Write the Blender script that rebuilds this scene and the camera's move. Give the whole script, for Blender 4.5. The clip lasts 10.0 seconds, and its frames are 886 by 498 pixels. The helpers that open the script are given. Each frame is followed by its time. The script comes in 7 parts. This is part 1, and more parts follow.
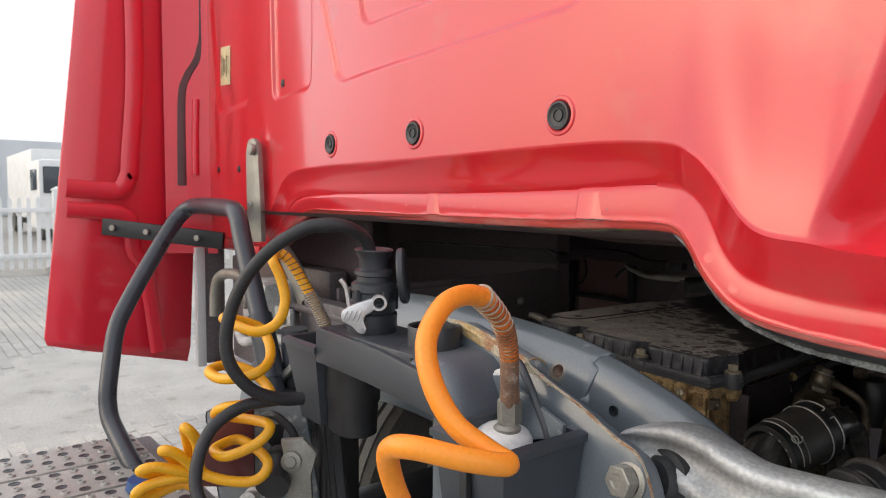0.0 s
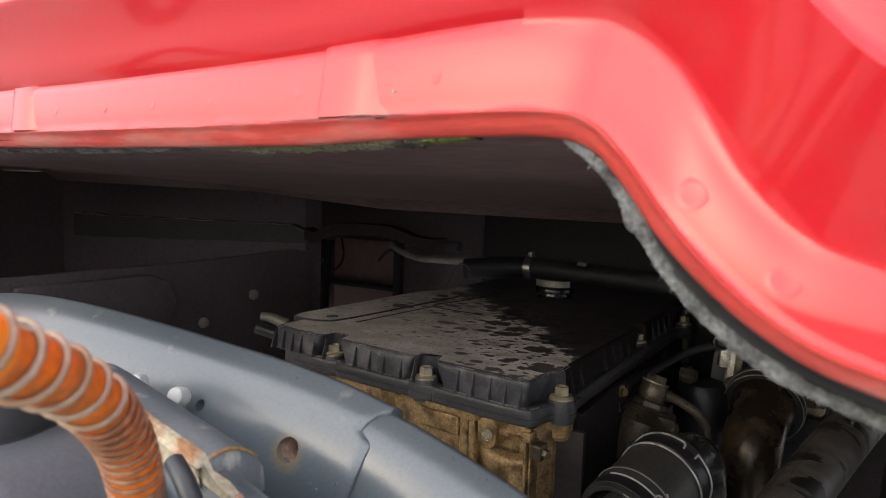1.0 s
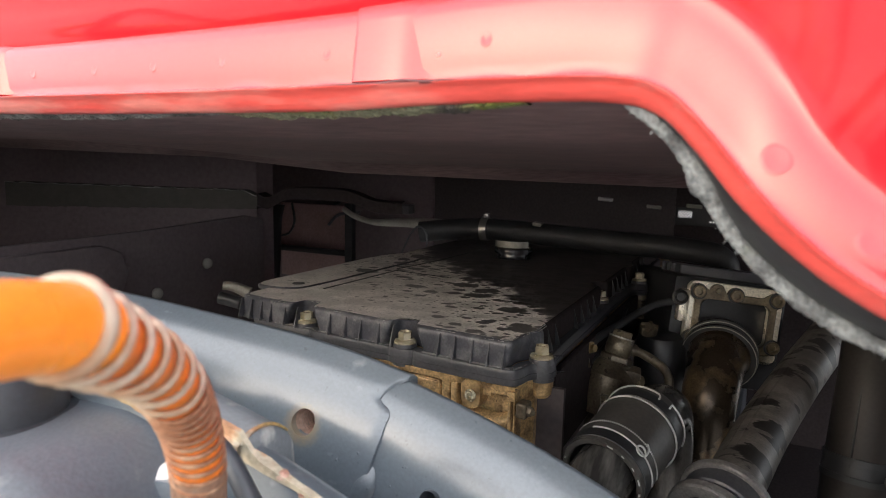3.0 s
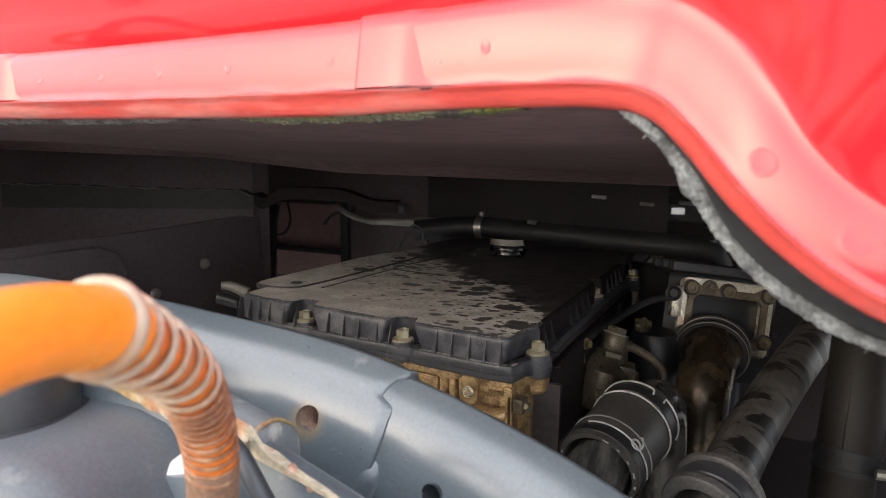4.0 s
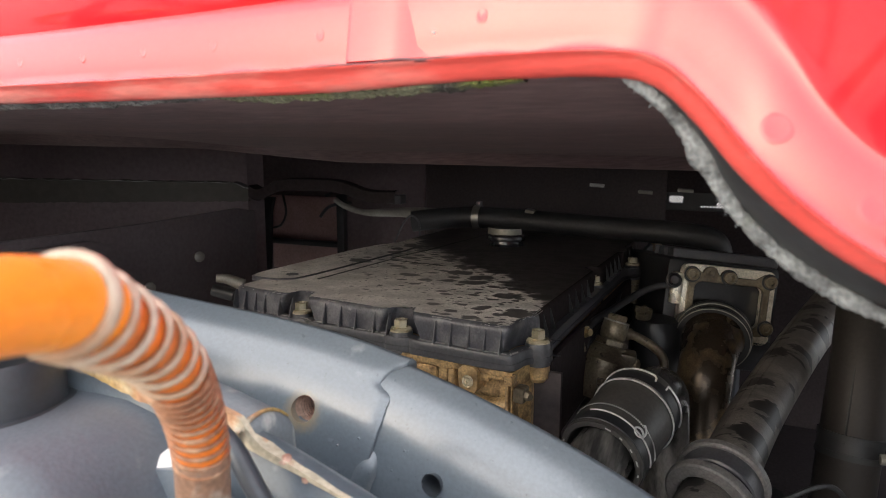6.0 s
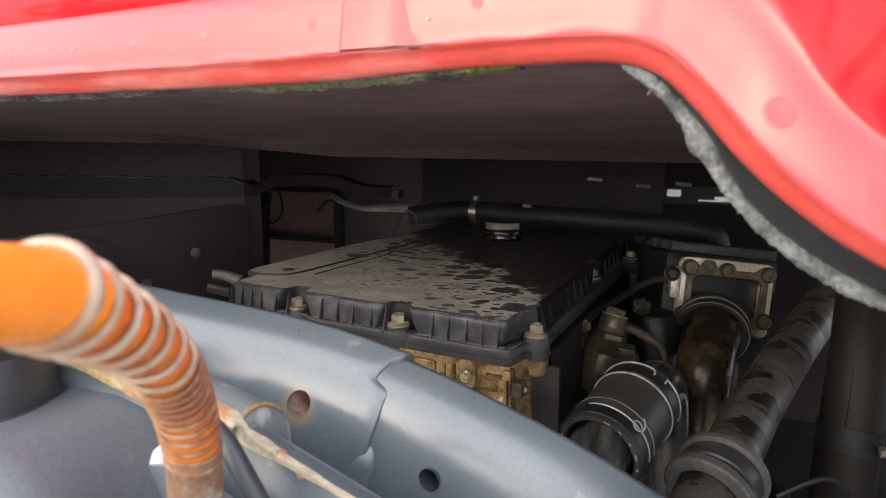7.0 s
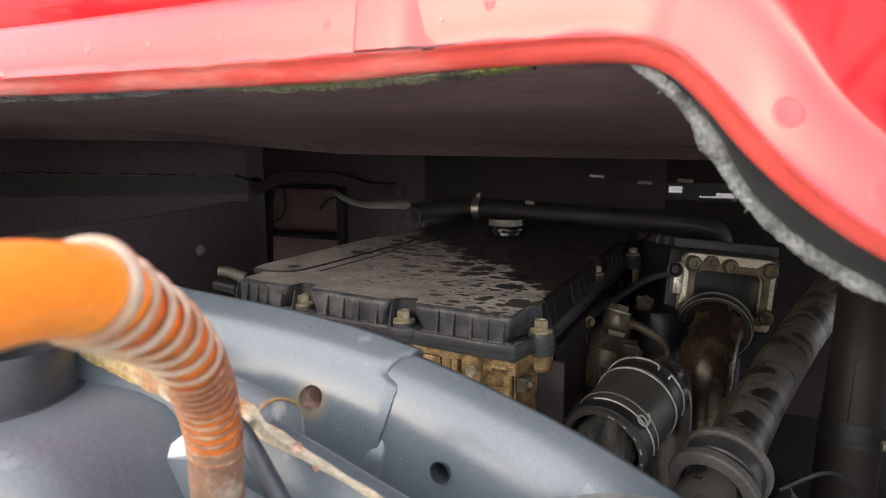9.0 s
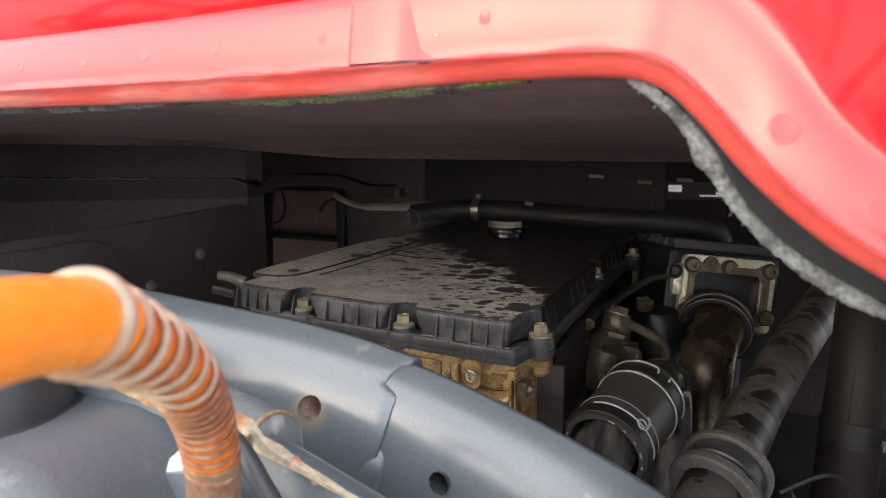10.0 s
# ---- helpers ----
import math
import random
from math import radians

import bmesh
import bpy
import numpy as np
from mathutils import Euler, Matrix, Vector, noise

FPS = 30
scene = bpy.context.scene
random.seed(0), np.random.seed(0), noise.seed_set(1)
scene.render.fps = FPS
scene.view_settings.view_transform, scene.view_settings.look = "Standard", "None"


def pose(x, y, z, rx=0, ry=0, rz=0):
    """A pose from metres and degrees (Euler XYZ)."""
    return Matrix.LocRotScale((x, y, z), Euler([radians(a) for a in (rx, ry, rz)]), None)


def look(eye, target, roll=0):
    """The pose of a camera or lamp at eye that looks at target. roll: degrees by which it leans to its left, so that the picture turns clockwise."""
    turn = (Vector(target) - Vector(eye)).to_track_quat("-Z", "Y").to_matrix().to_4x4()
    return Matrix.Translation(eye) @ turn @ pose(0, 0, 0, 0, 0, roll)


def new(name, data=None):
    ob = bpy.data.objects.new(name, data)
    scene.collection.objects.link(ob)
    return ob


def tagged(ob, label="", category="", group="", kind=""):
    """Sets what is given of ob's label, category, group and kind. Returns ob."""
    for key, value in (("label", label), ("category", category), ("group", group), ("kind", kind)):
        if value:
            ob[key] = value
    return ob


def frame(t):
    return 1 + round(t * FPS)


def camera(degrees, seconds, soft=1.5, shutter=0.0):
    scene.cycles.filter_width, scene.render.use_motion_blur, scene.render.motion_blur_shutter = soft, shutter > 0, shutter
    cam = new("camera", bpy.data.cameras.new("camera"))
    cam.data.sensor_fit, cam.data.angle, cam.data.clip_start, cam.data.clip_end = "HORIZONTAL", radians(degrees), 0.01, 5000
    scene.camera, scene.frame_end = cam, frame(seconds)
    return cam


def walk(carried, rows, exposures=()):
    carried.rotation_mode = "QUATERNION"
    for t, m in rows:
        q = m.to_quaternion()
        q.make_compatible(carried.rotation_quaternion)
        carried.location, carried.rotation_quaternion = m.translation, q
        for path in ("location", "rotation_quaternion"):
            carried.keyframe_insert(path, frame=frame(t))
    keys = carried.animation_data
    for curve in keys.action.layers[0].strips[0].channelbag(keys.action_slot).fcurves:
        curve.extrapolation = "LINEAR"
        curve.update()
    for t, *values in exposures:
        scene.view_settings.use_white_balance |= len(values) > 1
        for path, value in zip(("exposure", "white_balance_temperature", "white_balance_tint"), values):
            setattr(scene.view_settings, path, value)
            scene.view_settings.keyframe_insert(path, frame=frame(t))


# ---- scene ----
cam = camera(65.6, 10.0, soft=0.4)
PATH = [
    (0, (0.1, -0.12, 1.513), (-1.462, 1.121, 1.37), 0.4),
    (0.2, (-0.052, 0.015, 1.51), (-1.515, 1.372, 1.38), 0.8),
    (0.4, (-0.14, 0.105, 1.477), (-1.48, 1.585, 1.355), 1.2),
    (0.5, (-0.163, 0.139, 1.469), (-1.447, 1.667, 1.341), 1.3),
    (0.6, (-0.171, 0.171, 1.465), (-1.391, 1.75, 1.335), 1.4),
    (0.8, (-0.187, 0.218, 1.467), (-1.303, 1.87, 1.308), 1.5),
    (1, (-0.203, 0.244, 1.459), (-1.241, 1.945, 1.285), 1.7),
    (1.5, (-0.249, 0.251, 1.452), (-1.179, 2.009, 1.237), 1.6),
    (2, (-0.26, 0.253, 1.443), (-1.156, 2.025, 1.202), 1.4),
    (2.5, (-0.255, 0.238, 1.454), (-1.127, 2.018, 1.188), 1.2),
    (4, (-0.25, 0.21, 1.463), (-1.089, 2.003, 1.176), 0.7),
    (4.5, (-0.251, 0.22, 1.454), (-1.085, 2.015, 1.167), 0.4),
    (5, (-0.253, 0.224, 1.455), (-1.084, 2.02, 1.162), 0.3),
    (5.5, (-0.257, 0.222, 1.454), (-1.086, 2.017, 1.154), 0.1),
    (6, (-0.255, 0.221, 1.455), (-1.086, 2.014, 1.149), -0.0),
    (6.2, (-0.257, 0.225, 1.45), (-1.081, 2.019, 1.131), -0.4),
    (7.5, (-0.254, 0.226, 1.454), (-1.079, 2.02, 1.137), -0.2),
    (8, (-0.251, 0.226, 1.456), (-1.077, 2.019, 1.135), -0.3),
    (8.5, (-0.256, 0.215, 1.458), (-1.082, 2.008, 1.133), -0.3),
    (9, (-0.259, 0.218, 1.453), (-1.084, 2.01, 1.126), -0.4),
    (9.5, (-0.254, 0.22, 1.462), (-1.081, 2.011, 1.132), -0.8),
    (10, (-0.258, 0.22, 1.46), (-1.084, 2.011, 1.128), -0.8),
]
EXPOSURES = [(0, 0.12), (0.5, 0.48), (1.0, 0.65), (1.6, 0.95), (2.5, 1.24), (10, 1.24)]
walk(cam, [(t, look(eye, target, roll)) for t, eye, target, roll in PATH], EXPOSURES)
cam.data.dof.use_dof = True
cam.data.dof.focus_distance = 0.74
cam.data.dof.aperture_fstop = 14.0

# ---- world and light: a bright overcast day ----
world = bpy.data.worlds.new("overcast_sky")
scene.world = world
world.use_nodes = True
wn, wl = world.node_tree.nodes, world.node_tree.links
wn.clear()
sky = wn.new("ShaderNodeTexSky")
sky.sky_type = 'NISHITA'
sky.sun_disc = False
sky.sun_elevation = radians(21)
sky.sun_rotation = radians(206)
sky.dust_density = 6.0
sky.air_density = 1.0
cloud = wn.new("ShaderNodeRGB")
cloud.outputs[0].default_value = (0.91, 0.94, 1.0, 1)
bg_sky = wn.new("ShaderNodeBackground")
bg_sky.inputs[1].default_value = 0.05
bg_cloud = wn.new("ShaderNodeBackground")
bg_cloud.inputs[1].default_value = 1.02
both = wn.new("ShaderNodeAddShader")
wout = wn.new("ShaderNodeOutputWorld")
wl.new(sky.outputs[0], bg_sky.inputs[0])
wl.new(cloud.outputs[0], bg_cloud.inputs[0])
wl.new(bg_sky.outputs[0], both.inputs[0])
wl.new(bg_cloud.outputs[0], both.inputs[1])
wl.new(both.outputs[0], wout.inputs[0])

sun = new("sun", bpy.data.lights.new("sun", 'SUN'))
sun.data.energy = 0.62
sun.data.angle = radians(100)
sun.data.color = (1.0, 0.99, 0.98)
sun.matrix_world = look((-2.83, -3.97, 3.25), (-0.6, 0.6, 1.3))


# ---- materials ----
def mat(name, base, rough=0.5, metal=0.0, second=None, scale=6.0, amount=0.5, lo=0.4, hi=0.65,
        grain=120.0, bump=0.0, coat=0.0, spec=0.5, grain_mix=0.15, third=None, third_scale=2.0,
        third_lo=0.55, third_hi=0.7, stretch=(1, 1, 1), coat_rough=0.03, rough_var=0.12, speck=None, speck_scale=260.0, speck_lo=0.63):
    """Two-scale procedural surface: broad stains, fine grain and slight relief."""
    m = bpy.data.materials.new(name)
    m.use_nodes = True
    n, l = m.node_tree.nodes, m.node_tree.links
    b = n["Principled BSDF"]
    geo = n.new("ShaderNodeTexCoord")
    mp = n.new("ShaderNodeMapping")
    mp.inputs["Scale"].default_value = stretch
    l.new(geo.outputs["Object"], mp.inputs["Vector"])
    co = mp.outputs["Vector"]

    def noi(sc, det=5.0):
        t = n.new("ShaderNodeTexNoise")
        t.inputs["Scale"].default_value = sc
        t.inputs["Detail"].default_value = det
        l.new(co, t.inputs["Vector"])
        return t.outputs["Fac"]

    def ramp(src, a, c):
        r = n.new("ShaderNodeMapRange")
        r.inputs["From Min"].default_value = a
        r.inputs["From Max"].default_value = c
        l.new(src, r.inputs["Value"])
        return r.outputs["Result"]

    def mixc(fac, a, c):
        x = n.new("ShaderNodeMix")
        x.data_type = 'RGBA'
        for k, v in (("Factor", fac), ("A", a), ("B", c)):
            sock = [q for q in x.inputs if q.name == k and q.enabled][0] if k != "Factor" else x.inputs[0]
            if k == "A":
                sock = x.inputs[6]
            if k == "B":
                sock = x.inputs[7]
            if hasattr(v, "links"):
                l.new(v, sock)
            elif k == "Factor":
                sock.default_value = v
            else:
                sock.default_value = (*v, 1)
        return x.outputs[2]

    broad, fine = noi(scale), noi(grain, 3.0)
    second = second or tuple(c * 0.7 for c in base)
    fac = n.new("ShaderNodeMath")
    fac.operation = 'MULTIPLY'
    fac.inputs[1].default_value = amount
    l.new(ramp(broad, lo, hi), fac.inputs[0])
    col = mixc(fac.outputs[0], base, second)
    if third:
        col = mixc(ramp(noi(third_scale, 8.0), third_lo, third_hi), col, third)
    if speck:
        col = mixc(ramp(noi(speck_scale, 2.0), speck_lo, speck_lo + 0.05), col, speck)
    dark = mixc(ramp(fine, 0.3, 0.7), (1 - grain_mix,) * 3, (1 + grain_mix,) * 3)
    mul = n.new("ShaderNodeMix")
    mul.data_type, mul.blend_type = 'RGBA', 'MULTIPLY'
    mul.inputs[0].default_value = 1.0
    l.new(col, mul.inputs[6])
    l.new(dark, mul.inputs[7])
    l.new(mul.outputs[2], b.inputs["Base Color"])
    rr = n.new("ShaderNodeMapRange")
    rr.inputs["To Min"].default_value = max(0.02, rough - rough_var)
    rr.inputs["To Max"].default_value = min(1.0, rough + rough_var)
    l.new(broad, rr.inputs["Value"])
    l.new(rr.outputs["Result"], b.inputs["Roughness"])
    b.inputs["Metallic"].default_value = metal
    b.inputs["Specular IOR Level"].default_value = spec
    b.inputs["Coat Weight"].default_value = coat
    b.inputs["Coat Roughness"].default_value = coat_rough
    if bump:
        bp = n.new("ShaderNodeBump")
        bp.inputs["Strength"].default_value = bump
        bp.inputs["Distance"].default_value = 0.002
        l.new(fine, bp.inputs["Height"])
        l.new(bp.outputs["Normal"], b.inputs["Normal"])
    return m


RED = mat("red_cab_paint", (0.64, 0.013, 0.024), 0.35, 0, (0.56, 0.011, 0.020), 1.5, 0.6, grain=400, grain_mix=0.03,
          coat=1.0, coat_rough=0.09, spec=0.30, third=(0.52, 0.05, 0.045), third_scale=9, third_lo=0.62, third_hi=0.8, rough_var=0.08)
RED_DEEP = mat("deep_red_fairing_paint", (0.78, 0.017, 0.042), 0.36, 0, (0.70, 0.015, 0.036), 1.8, 0.6, grain=300, grain_mix=0.04, coat=0.7)
LIP = mat("worn_lip_paint", (0.62, 0.075, 0.060), 0.45, 0, (0.62, 0.26, 0.22), 46, 0.6, 0.52, 0.68, grain=300, grain_mix=0.1, coat=0.6, coat_rough=0.2, stretch=(0.3, 1, 1.6), bump=0.2)
GREY = mat("blue_grey_chassis_paint", (0.118, 0.140, 0.163), 0.30, 0, (0.155, 0.178, 0.200), 7, 0.8, grain=420, grain_mix=0.08, rough_var=0.07,
           bump=0.06, third=(0.30, 0.32, 0.33), third_scale=38, third_lo=0.66, third_hi=0.76, coat=0.6, coat_rough=0.16, spec=0.7, speck=(0.095, 0.112, 0.128), speck_scale=260, speck_lo=0.70)
def with_bloom(m, name, centre, inner, outer, tint):
    """A copy of a paint with rust blooming round a hole, ragged at the edge."""
    m = m.copy()
    m.name = name
    n, l = m.node_tree.nodes, m.node_tree.links
    b = n["Principled BSDF"]
    old = b.inputs["Base Color"].links[0].from_socket
    tc = n.new("ShaderNodeTexCoord")
    far = n.new("ShaderNodeVectorMath")
    far.operation = 'DISTANCE'
    far.inputs[1].default_value = centre
    l.new(tc.outputs["Object"], far.inputs[0])
    nz = n.new("ShaderNodeTexNoise")
    nz.inputs["Scale"].default_value, nz.inputs["Detail"].default_value, nz.inputs["Roughness"].default_value = 260, 6, 0.7
    l.new(tc.outputs["Object"], nz.inputs["Vector"])
    ad = n.new("ShaderNodeMath")
    ad.operation = 'MULTIPLY_ADD'
    ad.inputs[1].default_value = 0.010
    l.new(nz.outputs["Fac"], ad.inputs[0])
    l.new(far.outputs["Value"], ad.inputs[2])
    r = n.new("ShaderNodeMapRange")
    r.inputs["From Min"].default_value, r.inputs["From Max"].default_value = inner + 0.005, outer + 0.005
    r.inputs["To Min"].default_value, r.inputs["To Max"].default_value = 0.85, 0.0
    l.new(ad.outputs[0], r.inputs["Value"])
    x = n.new("ShaderNodeMix")
    x.data_type = 'RGBA'
    l.new(r.outputs["Result"], x.inputs[0])
    l.new(old, x.inputs[6])
    x.inputs[7].default_value = (*tint, 1)
    l.new(x.outputs[2], b.inputs["Base Color"])
    return m


GREY_RUST = with_bloom(GREY, "rust_bloomed_chassis_paint", (-0.5150, 0.5625, 1.2845), 0.0075, 0.0160, (0.31, 0.235, 0.135))
GREY_WORN = mat("worn_grey_bracket_paint", (0.165, 0.185, 0.205), 0.42, 0, (0.25, 0.27, 0.28), 16, 0.8, grain=420, grain_mix=0.10, bump=0.10, third=(0.46, 0.46, 0.44), third_scale=44, third_lo=0.58, third_hi=0.68)
DECKMAT = mat("dull_blue_grey_paint", (0.088, 0.102, 0.120), 0.48, 0, (0.115, 0.130, 0.148), 9, 0.8, grain=420, grain_mix=0.1, bump=0.10, third=(0.20, 0.21, 0.22), third_scale=30, third_lo=0.64, third_hi=0.74)
CONSOLE = mat("dark_grey_plastic", (0.045, 0.052, 0.062), 0.40, 0, (0.07, 0.076, 0.085), 9, 0.7, grain=320, grain_mix=0.1, bump=0.08)
BLACK = mat("black_plastic", (0.018, 0.019, 0.021), 0.42, 0, (0.035, 0.036, 0.038), 12, 0.7, grain=300, grain_mix=0.15, bump=0.06)
RUBBER = mat("black_rubber", (0.022, 0.023, 0.025), 0.55, 0, (0.04, 0.042, 0.045), 20, 0.6, grain=220, grain_mix=0.2, bump=0.1)
COVER = mat("dusty_cover_plastic", (0.070, 0.072, 0.084), 0.36, 0, (0.185, 0.182, 0.190), 34, 0.85, 0.48, 0.66, grain=420, grain_mix=0.2, bump=0.06, third=(0.34, 0.33, 0.325), third_scale=60, third_lo=0.66, third_hi=0.78)
SKIRT = mat("clean_black_plastic", (0.060, 0.061, 0.069), 0.36, 0, (0.10, 0.10, 0.106), 30, 0.7, grain=320, grain_mix=0.14, bump=0.06)
def dusty_top():
    """Pale dust on black plastic, washed off in an uneven patch and spotted by drips."""
    m = bpy.data.materials.new("dusty_cover_top")
    m.use_nodes = True
    n, l = m.node_tree.nodes, m.node_tree.links
    b = n["Principled BSDF"]
    co = n.new("ShaderNodeTexCoord").outputs["Object"]

    def noi(sc, det, rough=0.55, vec=None):
        t = n.new("ShaderNodeTexNoise")
        t.inputs["Scale"].default_value, t.inputs["Detail"].default_value, t.inputs["Roughness"].default_value = sc, det, rough
        l.new(vec or co, t.inputs["Vector"])
        return t

    def calc(op, a, c, d=None):
        x = n.new("ShaderNodeMath")
        x.operation = op
        for i, v in enumerate((a, c, d)):
            if v is None:
                continue
            if hasattr(v, "links"):
                l.new(v, x.inputs[i])
            else:
                x.inputs[i].default_value = v
        return x.outputs[0]

    def span(v, a, c, lo=0.0, hi=1.0):
        r = n.new("ShaderNodeMapRange")
        for k, q in (("From Min", a), ("From Max", c), ("To Min", lo), ("To Max", hi)):
            r.inputs[k].default_value = q
        l.new(v, r.inputs["Value"])
        return r.outputs["Result"]

    def blend(f, a, c):
        x = n.new("ShaderNodeMix")
        x.data_type = 'RGBA'
        l.new(f, x.inputs[0])
        for sock, v in ((x.inputs[6], a), (x.inputs[7], c)):
            if hasattr(v, "links"):
                l.new(v, sock)
            else:
                sock.default_value = (*v, 1)
        return x.outputs[2]

    dot = n.new("ShaderNodeVectorMath")
    dot.operation = 'DOT_PRODUCT'
    dot.inputs[1].default_value = (1.1, 1.0, 0)
    l.new(co, dot.inputs[0])
    far = calc('ADD', dot.outputs["Value"], -0.500)
    edge = calc('MULTIPLY_ADD', calc('ADD', noi(13, 9, 0.62).outputs["Fac"], -0.5), 0.36, far)
    wet = span(edge, -0.035, 0.020)
    # drip spots, crowding towards the washed patch
    warp = n.new("ShaderNodeVectorMath")
    warp.operation = 'MULTIPLY_ADD'
    warp.inputs[1].default_value = (0.016, 0.016, 0)
    l.new(noi(45, 4).outputs["Color"], warp.inputs[0])
    l.new(co, warp.inputs[2])
    stretch = n.new("ShaderNodeVectorMath")
    stretch.operation = 'MULTIPLY'
    stretch.inputs[1].default_value = (0.70, 1.0, 1.0)
    l.new(warp.outputs[0], stretch.inputs[0])
    crowd = span(calc('MULTIPLY_ADD', calc('ADD', noi(7, 3).outputs["Fac"], -0.5), 0.5, far), -0.30, -0.02, 0.05, 1.0)
    spots = None
    for sc, size in ((24, 0.44), (40, 0.40), (72, 0.30)):
        v = n.new("ShaderNodeTexVoronoi")
        v.voronoi_dimensions = '2D'
        v.inputs["Scale"].default_value = sc
        l.new(stretch.outputs[0], v.inputs["Vector"])
        sep = n.new("ShaderNodeSeparateColor")
        l.new(v.outputs["Color"], sep.inputs[0])
        radius = calc('MULTIPLY', calc('MULTIPLY', sep.outputs[0], crowd), size)
        one = span(calc('SUBTRACT', radius, v.outputs["Distance"]), -0.05, 0.01)
        spots = one if spots is None else calc('MAXIMUM', spots, one)
    dust = blend(span(noi(24, 6).outputs["Fac"], 0.40, 0.62), (0.84, 0.80, 0.76), (0.60, 0.57, 0.54))
    dust = blend(span(noi(420, 2).outputs["Fac"], 0.50, 0.75), dust, (0.42, 0.40, 0.38))
    col = blend(calc('MULTIPLY', spots, 0.90), dust, (0.045, 0.043, 0.043))
    col = blend(calc('MULTIPLY', wet, 0.94), col, (0.036, 0.034, 0.035))
    l.new(col, b.inputs["Base Color"])
    l.new(span(calc('MAXIMUM', wet, spots), 0, 1, 0.75, 0.42), b.inputs["Roughness"])
    b.inputs["Specular IOR Level"].default_value = 0.35
    bp = n.new("ShaderNodeBump")
    bp.inputs["Strength"].default_value, bp.inputs["Distance"].default_value = 0.15, 0.001
    l.new(noi(500, 3).outputs["Fac"], bp.inputs["Height"])
    l.new(bp.outputs["Normal"], b.inputs["Normal"])
    return m


DUST = dusty_top()
UNDER = mat("underbody_coating", (0.100, 0.064, 0.066), 0.6, 0, (0.158, 0.106, 0.106), 7, 0.9, grain=90, grain_mix=0.28, bump=0.3, stretch=(0.6, 4, 1))
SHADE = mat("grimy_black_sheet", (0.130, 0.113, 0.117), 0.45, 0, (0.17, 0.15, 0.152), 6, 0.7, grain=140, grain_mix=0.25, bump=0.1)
DIM = mat("matt_dark_sheet", (0.050, 0.040, 0.041), 0.75, 0, (0.062, 0.050, 0.050), 5, 0.7, grain=140, grain_mix=0.2, bump=0.1)
# near-black that carries shade in its colour, for bay sheets and side parts
SHADE_BLACK = mat("shade_black_sheet", (0.034, 0.027, 0.028), 0.8, 0, (0.044, 0.036, 0.036), 5, 0.7, grain=140, grain_mix=0.2, spec=0.1)
MURK = mat("murky_dark_sheet", (0.150, 0.119, 0.126), 0.85, 0, (0.168, 0.137, 0.143), 5, 0.7, grain=120, grain_mix=0.12, spec=0.15)
LINER = mat("grey_black_liner", (0.132, 0.108, 0.113), 0.75, 0, (0.160, 0.135, 0.140), 5, 0.7, grain=140, grain_mix=0.12, bump=0.1)
BEAMGRN = mat("mossy_black_foam", (0.066, 0.062, 0.055), 0.85, 0, (0.085, 0.080, 0.070), 8, 0.8, grain=70, grain_mix=0.12, bump=0.2)
HEAD = mat("gold_brown_casting", (0.58, 0.395, 0.190), 0.34, 0.35, (0.16, 0.100, 0.048), 44, 0.9, 0.46, 0.62, grain=360, grain_mix=0.3, bump=0.35, speck=(0.15, 0.10, 0.052), speck_scale=190, speck_lo=0.71)
BRONZE = mat("grimy_bronze_metal", (0.185, 0.152, 0.104), 0.36, 0.35, (0.068, 0.056, 0.041), 26, 0.85, 0.44, 0.62, grain=300, grain_mix=0.25, bump=0.15, speck=(0.06, 0.048, 0.035), speck_scale=120, speck_lo=0.64)
ALLOY = mat("oily_cast_alloy", (0.86, 0.80, 0.66), 0.28, 0.5, (0.30, 0.22, 0.13), 16, 0.9, 0.54, 0.66, grain=300, grain_mix=0.2, bump=0.12)
ZINC = mat("yellow_zinc_plating", (0.86, 0.79, 0.60), 0.24, 0.62, (0.62, 0.50, 0.30), 60, 0.8, grain=500, grain_mix=0.15)
STEEL = mat("bare_steel", (0.50, 0.50, 0.49), 0.32, 0.9, (0.32, 0.31, 0.29), 30, 0.8, grain=300, grain_mix=0.12, bump=0.04)
DULL = mat("dull_galvanised_steel", (0.36, 0.35, 0.31), 0.5, 0.5, (0.24, 0.23, 0.20), 16, 0.8, grain=300, grain_mix=0.12, bump=0.05)
OILY = mat("oily_brown_metal", (0.215, 0.175, 0.115), 0.34, 0.4, (0.085, 0.067, 0.046), 30, 0.85, grain=300, grain_mix=0.25, bump=0.15)
CAST = mat("cast_aluminium", (0.70, 0.70, 0.70), 0.36, 0.8, (0.5, 0.5, 0.5), 40, 0.7, grain=300, grain_mix=0.1, bump=0.06)
CASTGREY = mat("pale_cast_grey", (0.52, 0.52, 0.51), 0.5, 0.2, (0.30, 0.30, 0.29), 24, 0.8, grain=240, grain_mix=0.2, bump=0.15)
SILVER = mat("weathered_silver_paint", (0.56, 0.57, 0.57), 0.42, 0.3, (0.26, 0.26, 0.26), 10, 0.8, 0.45, 0.62, grain=220, grain_mix=0.2, bump=0.1)
RUSTY = mat("rusty_flaking_edge", (0.50, 0.44, 0.33), 0.7, 0.1, (0.36, 0.17, 0.08), 55, 0.85, 0.49, 0.60, grain=260, grain_mix=0.25, bump=0.3,
            third=(0.50, 0.34, 0.13), third_scale=14, third_lo=0.52, third_hi=0.62)
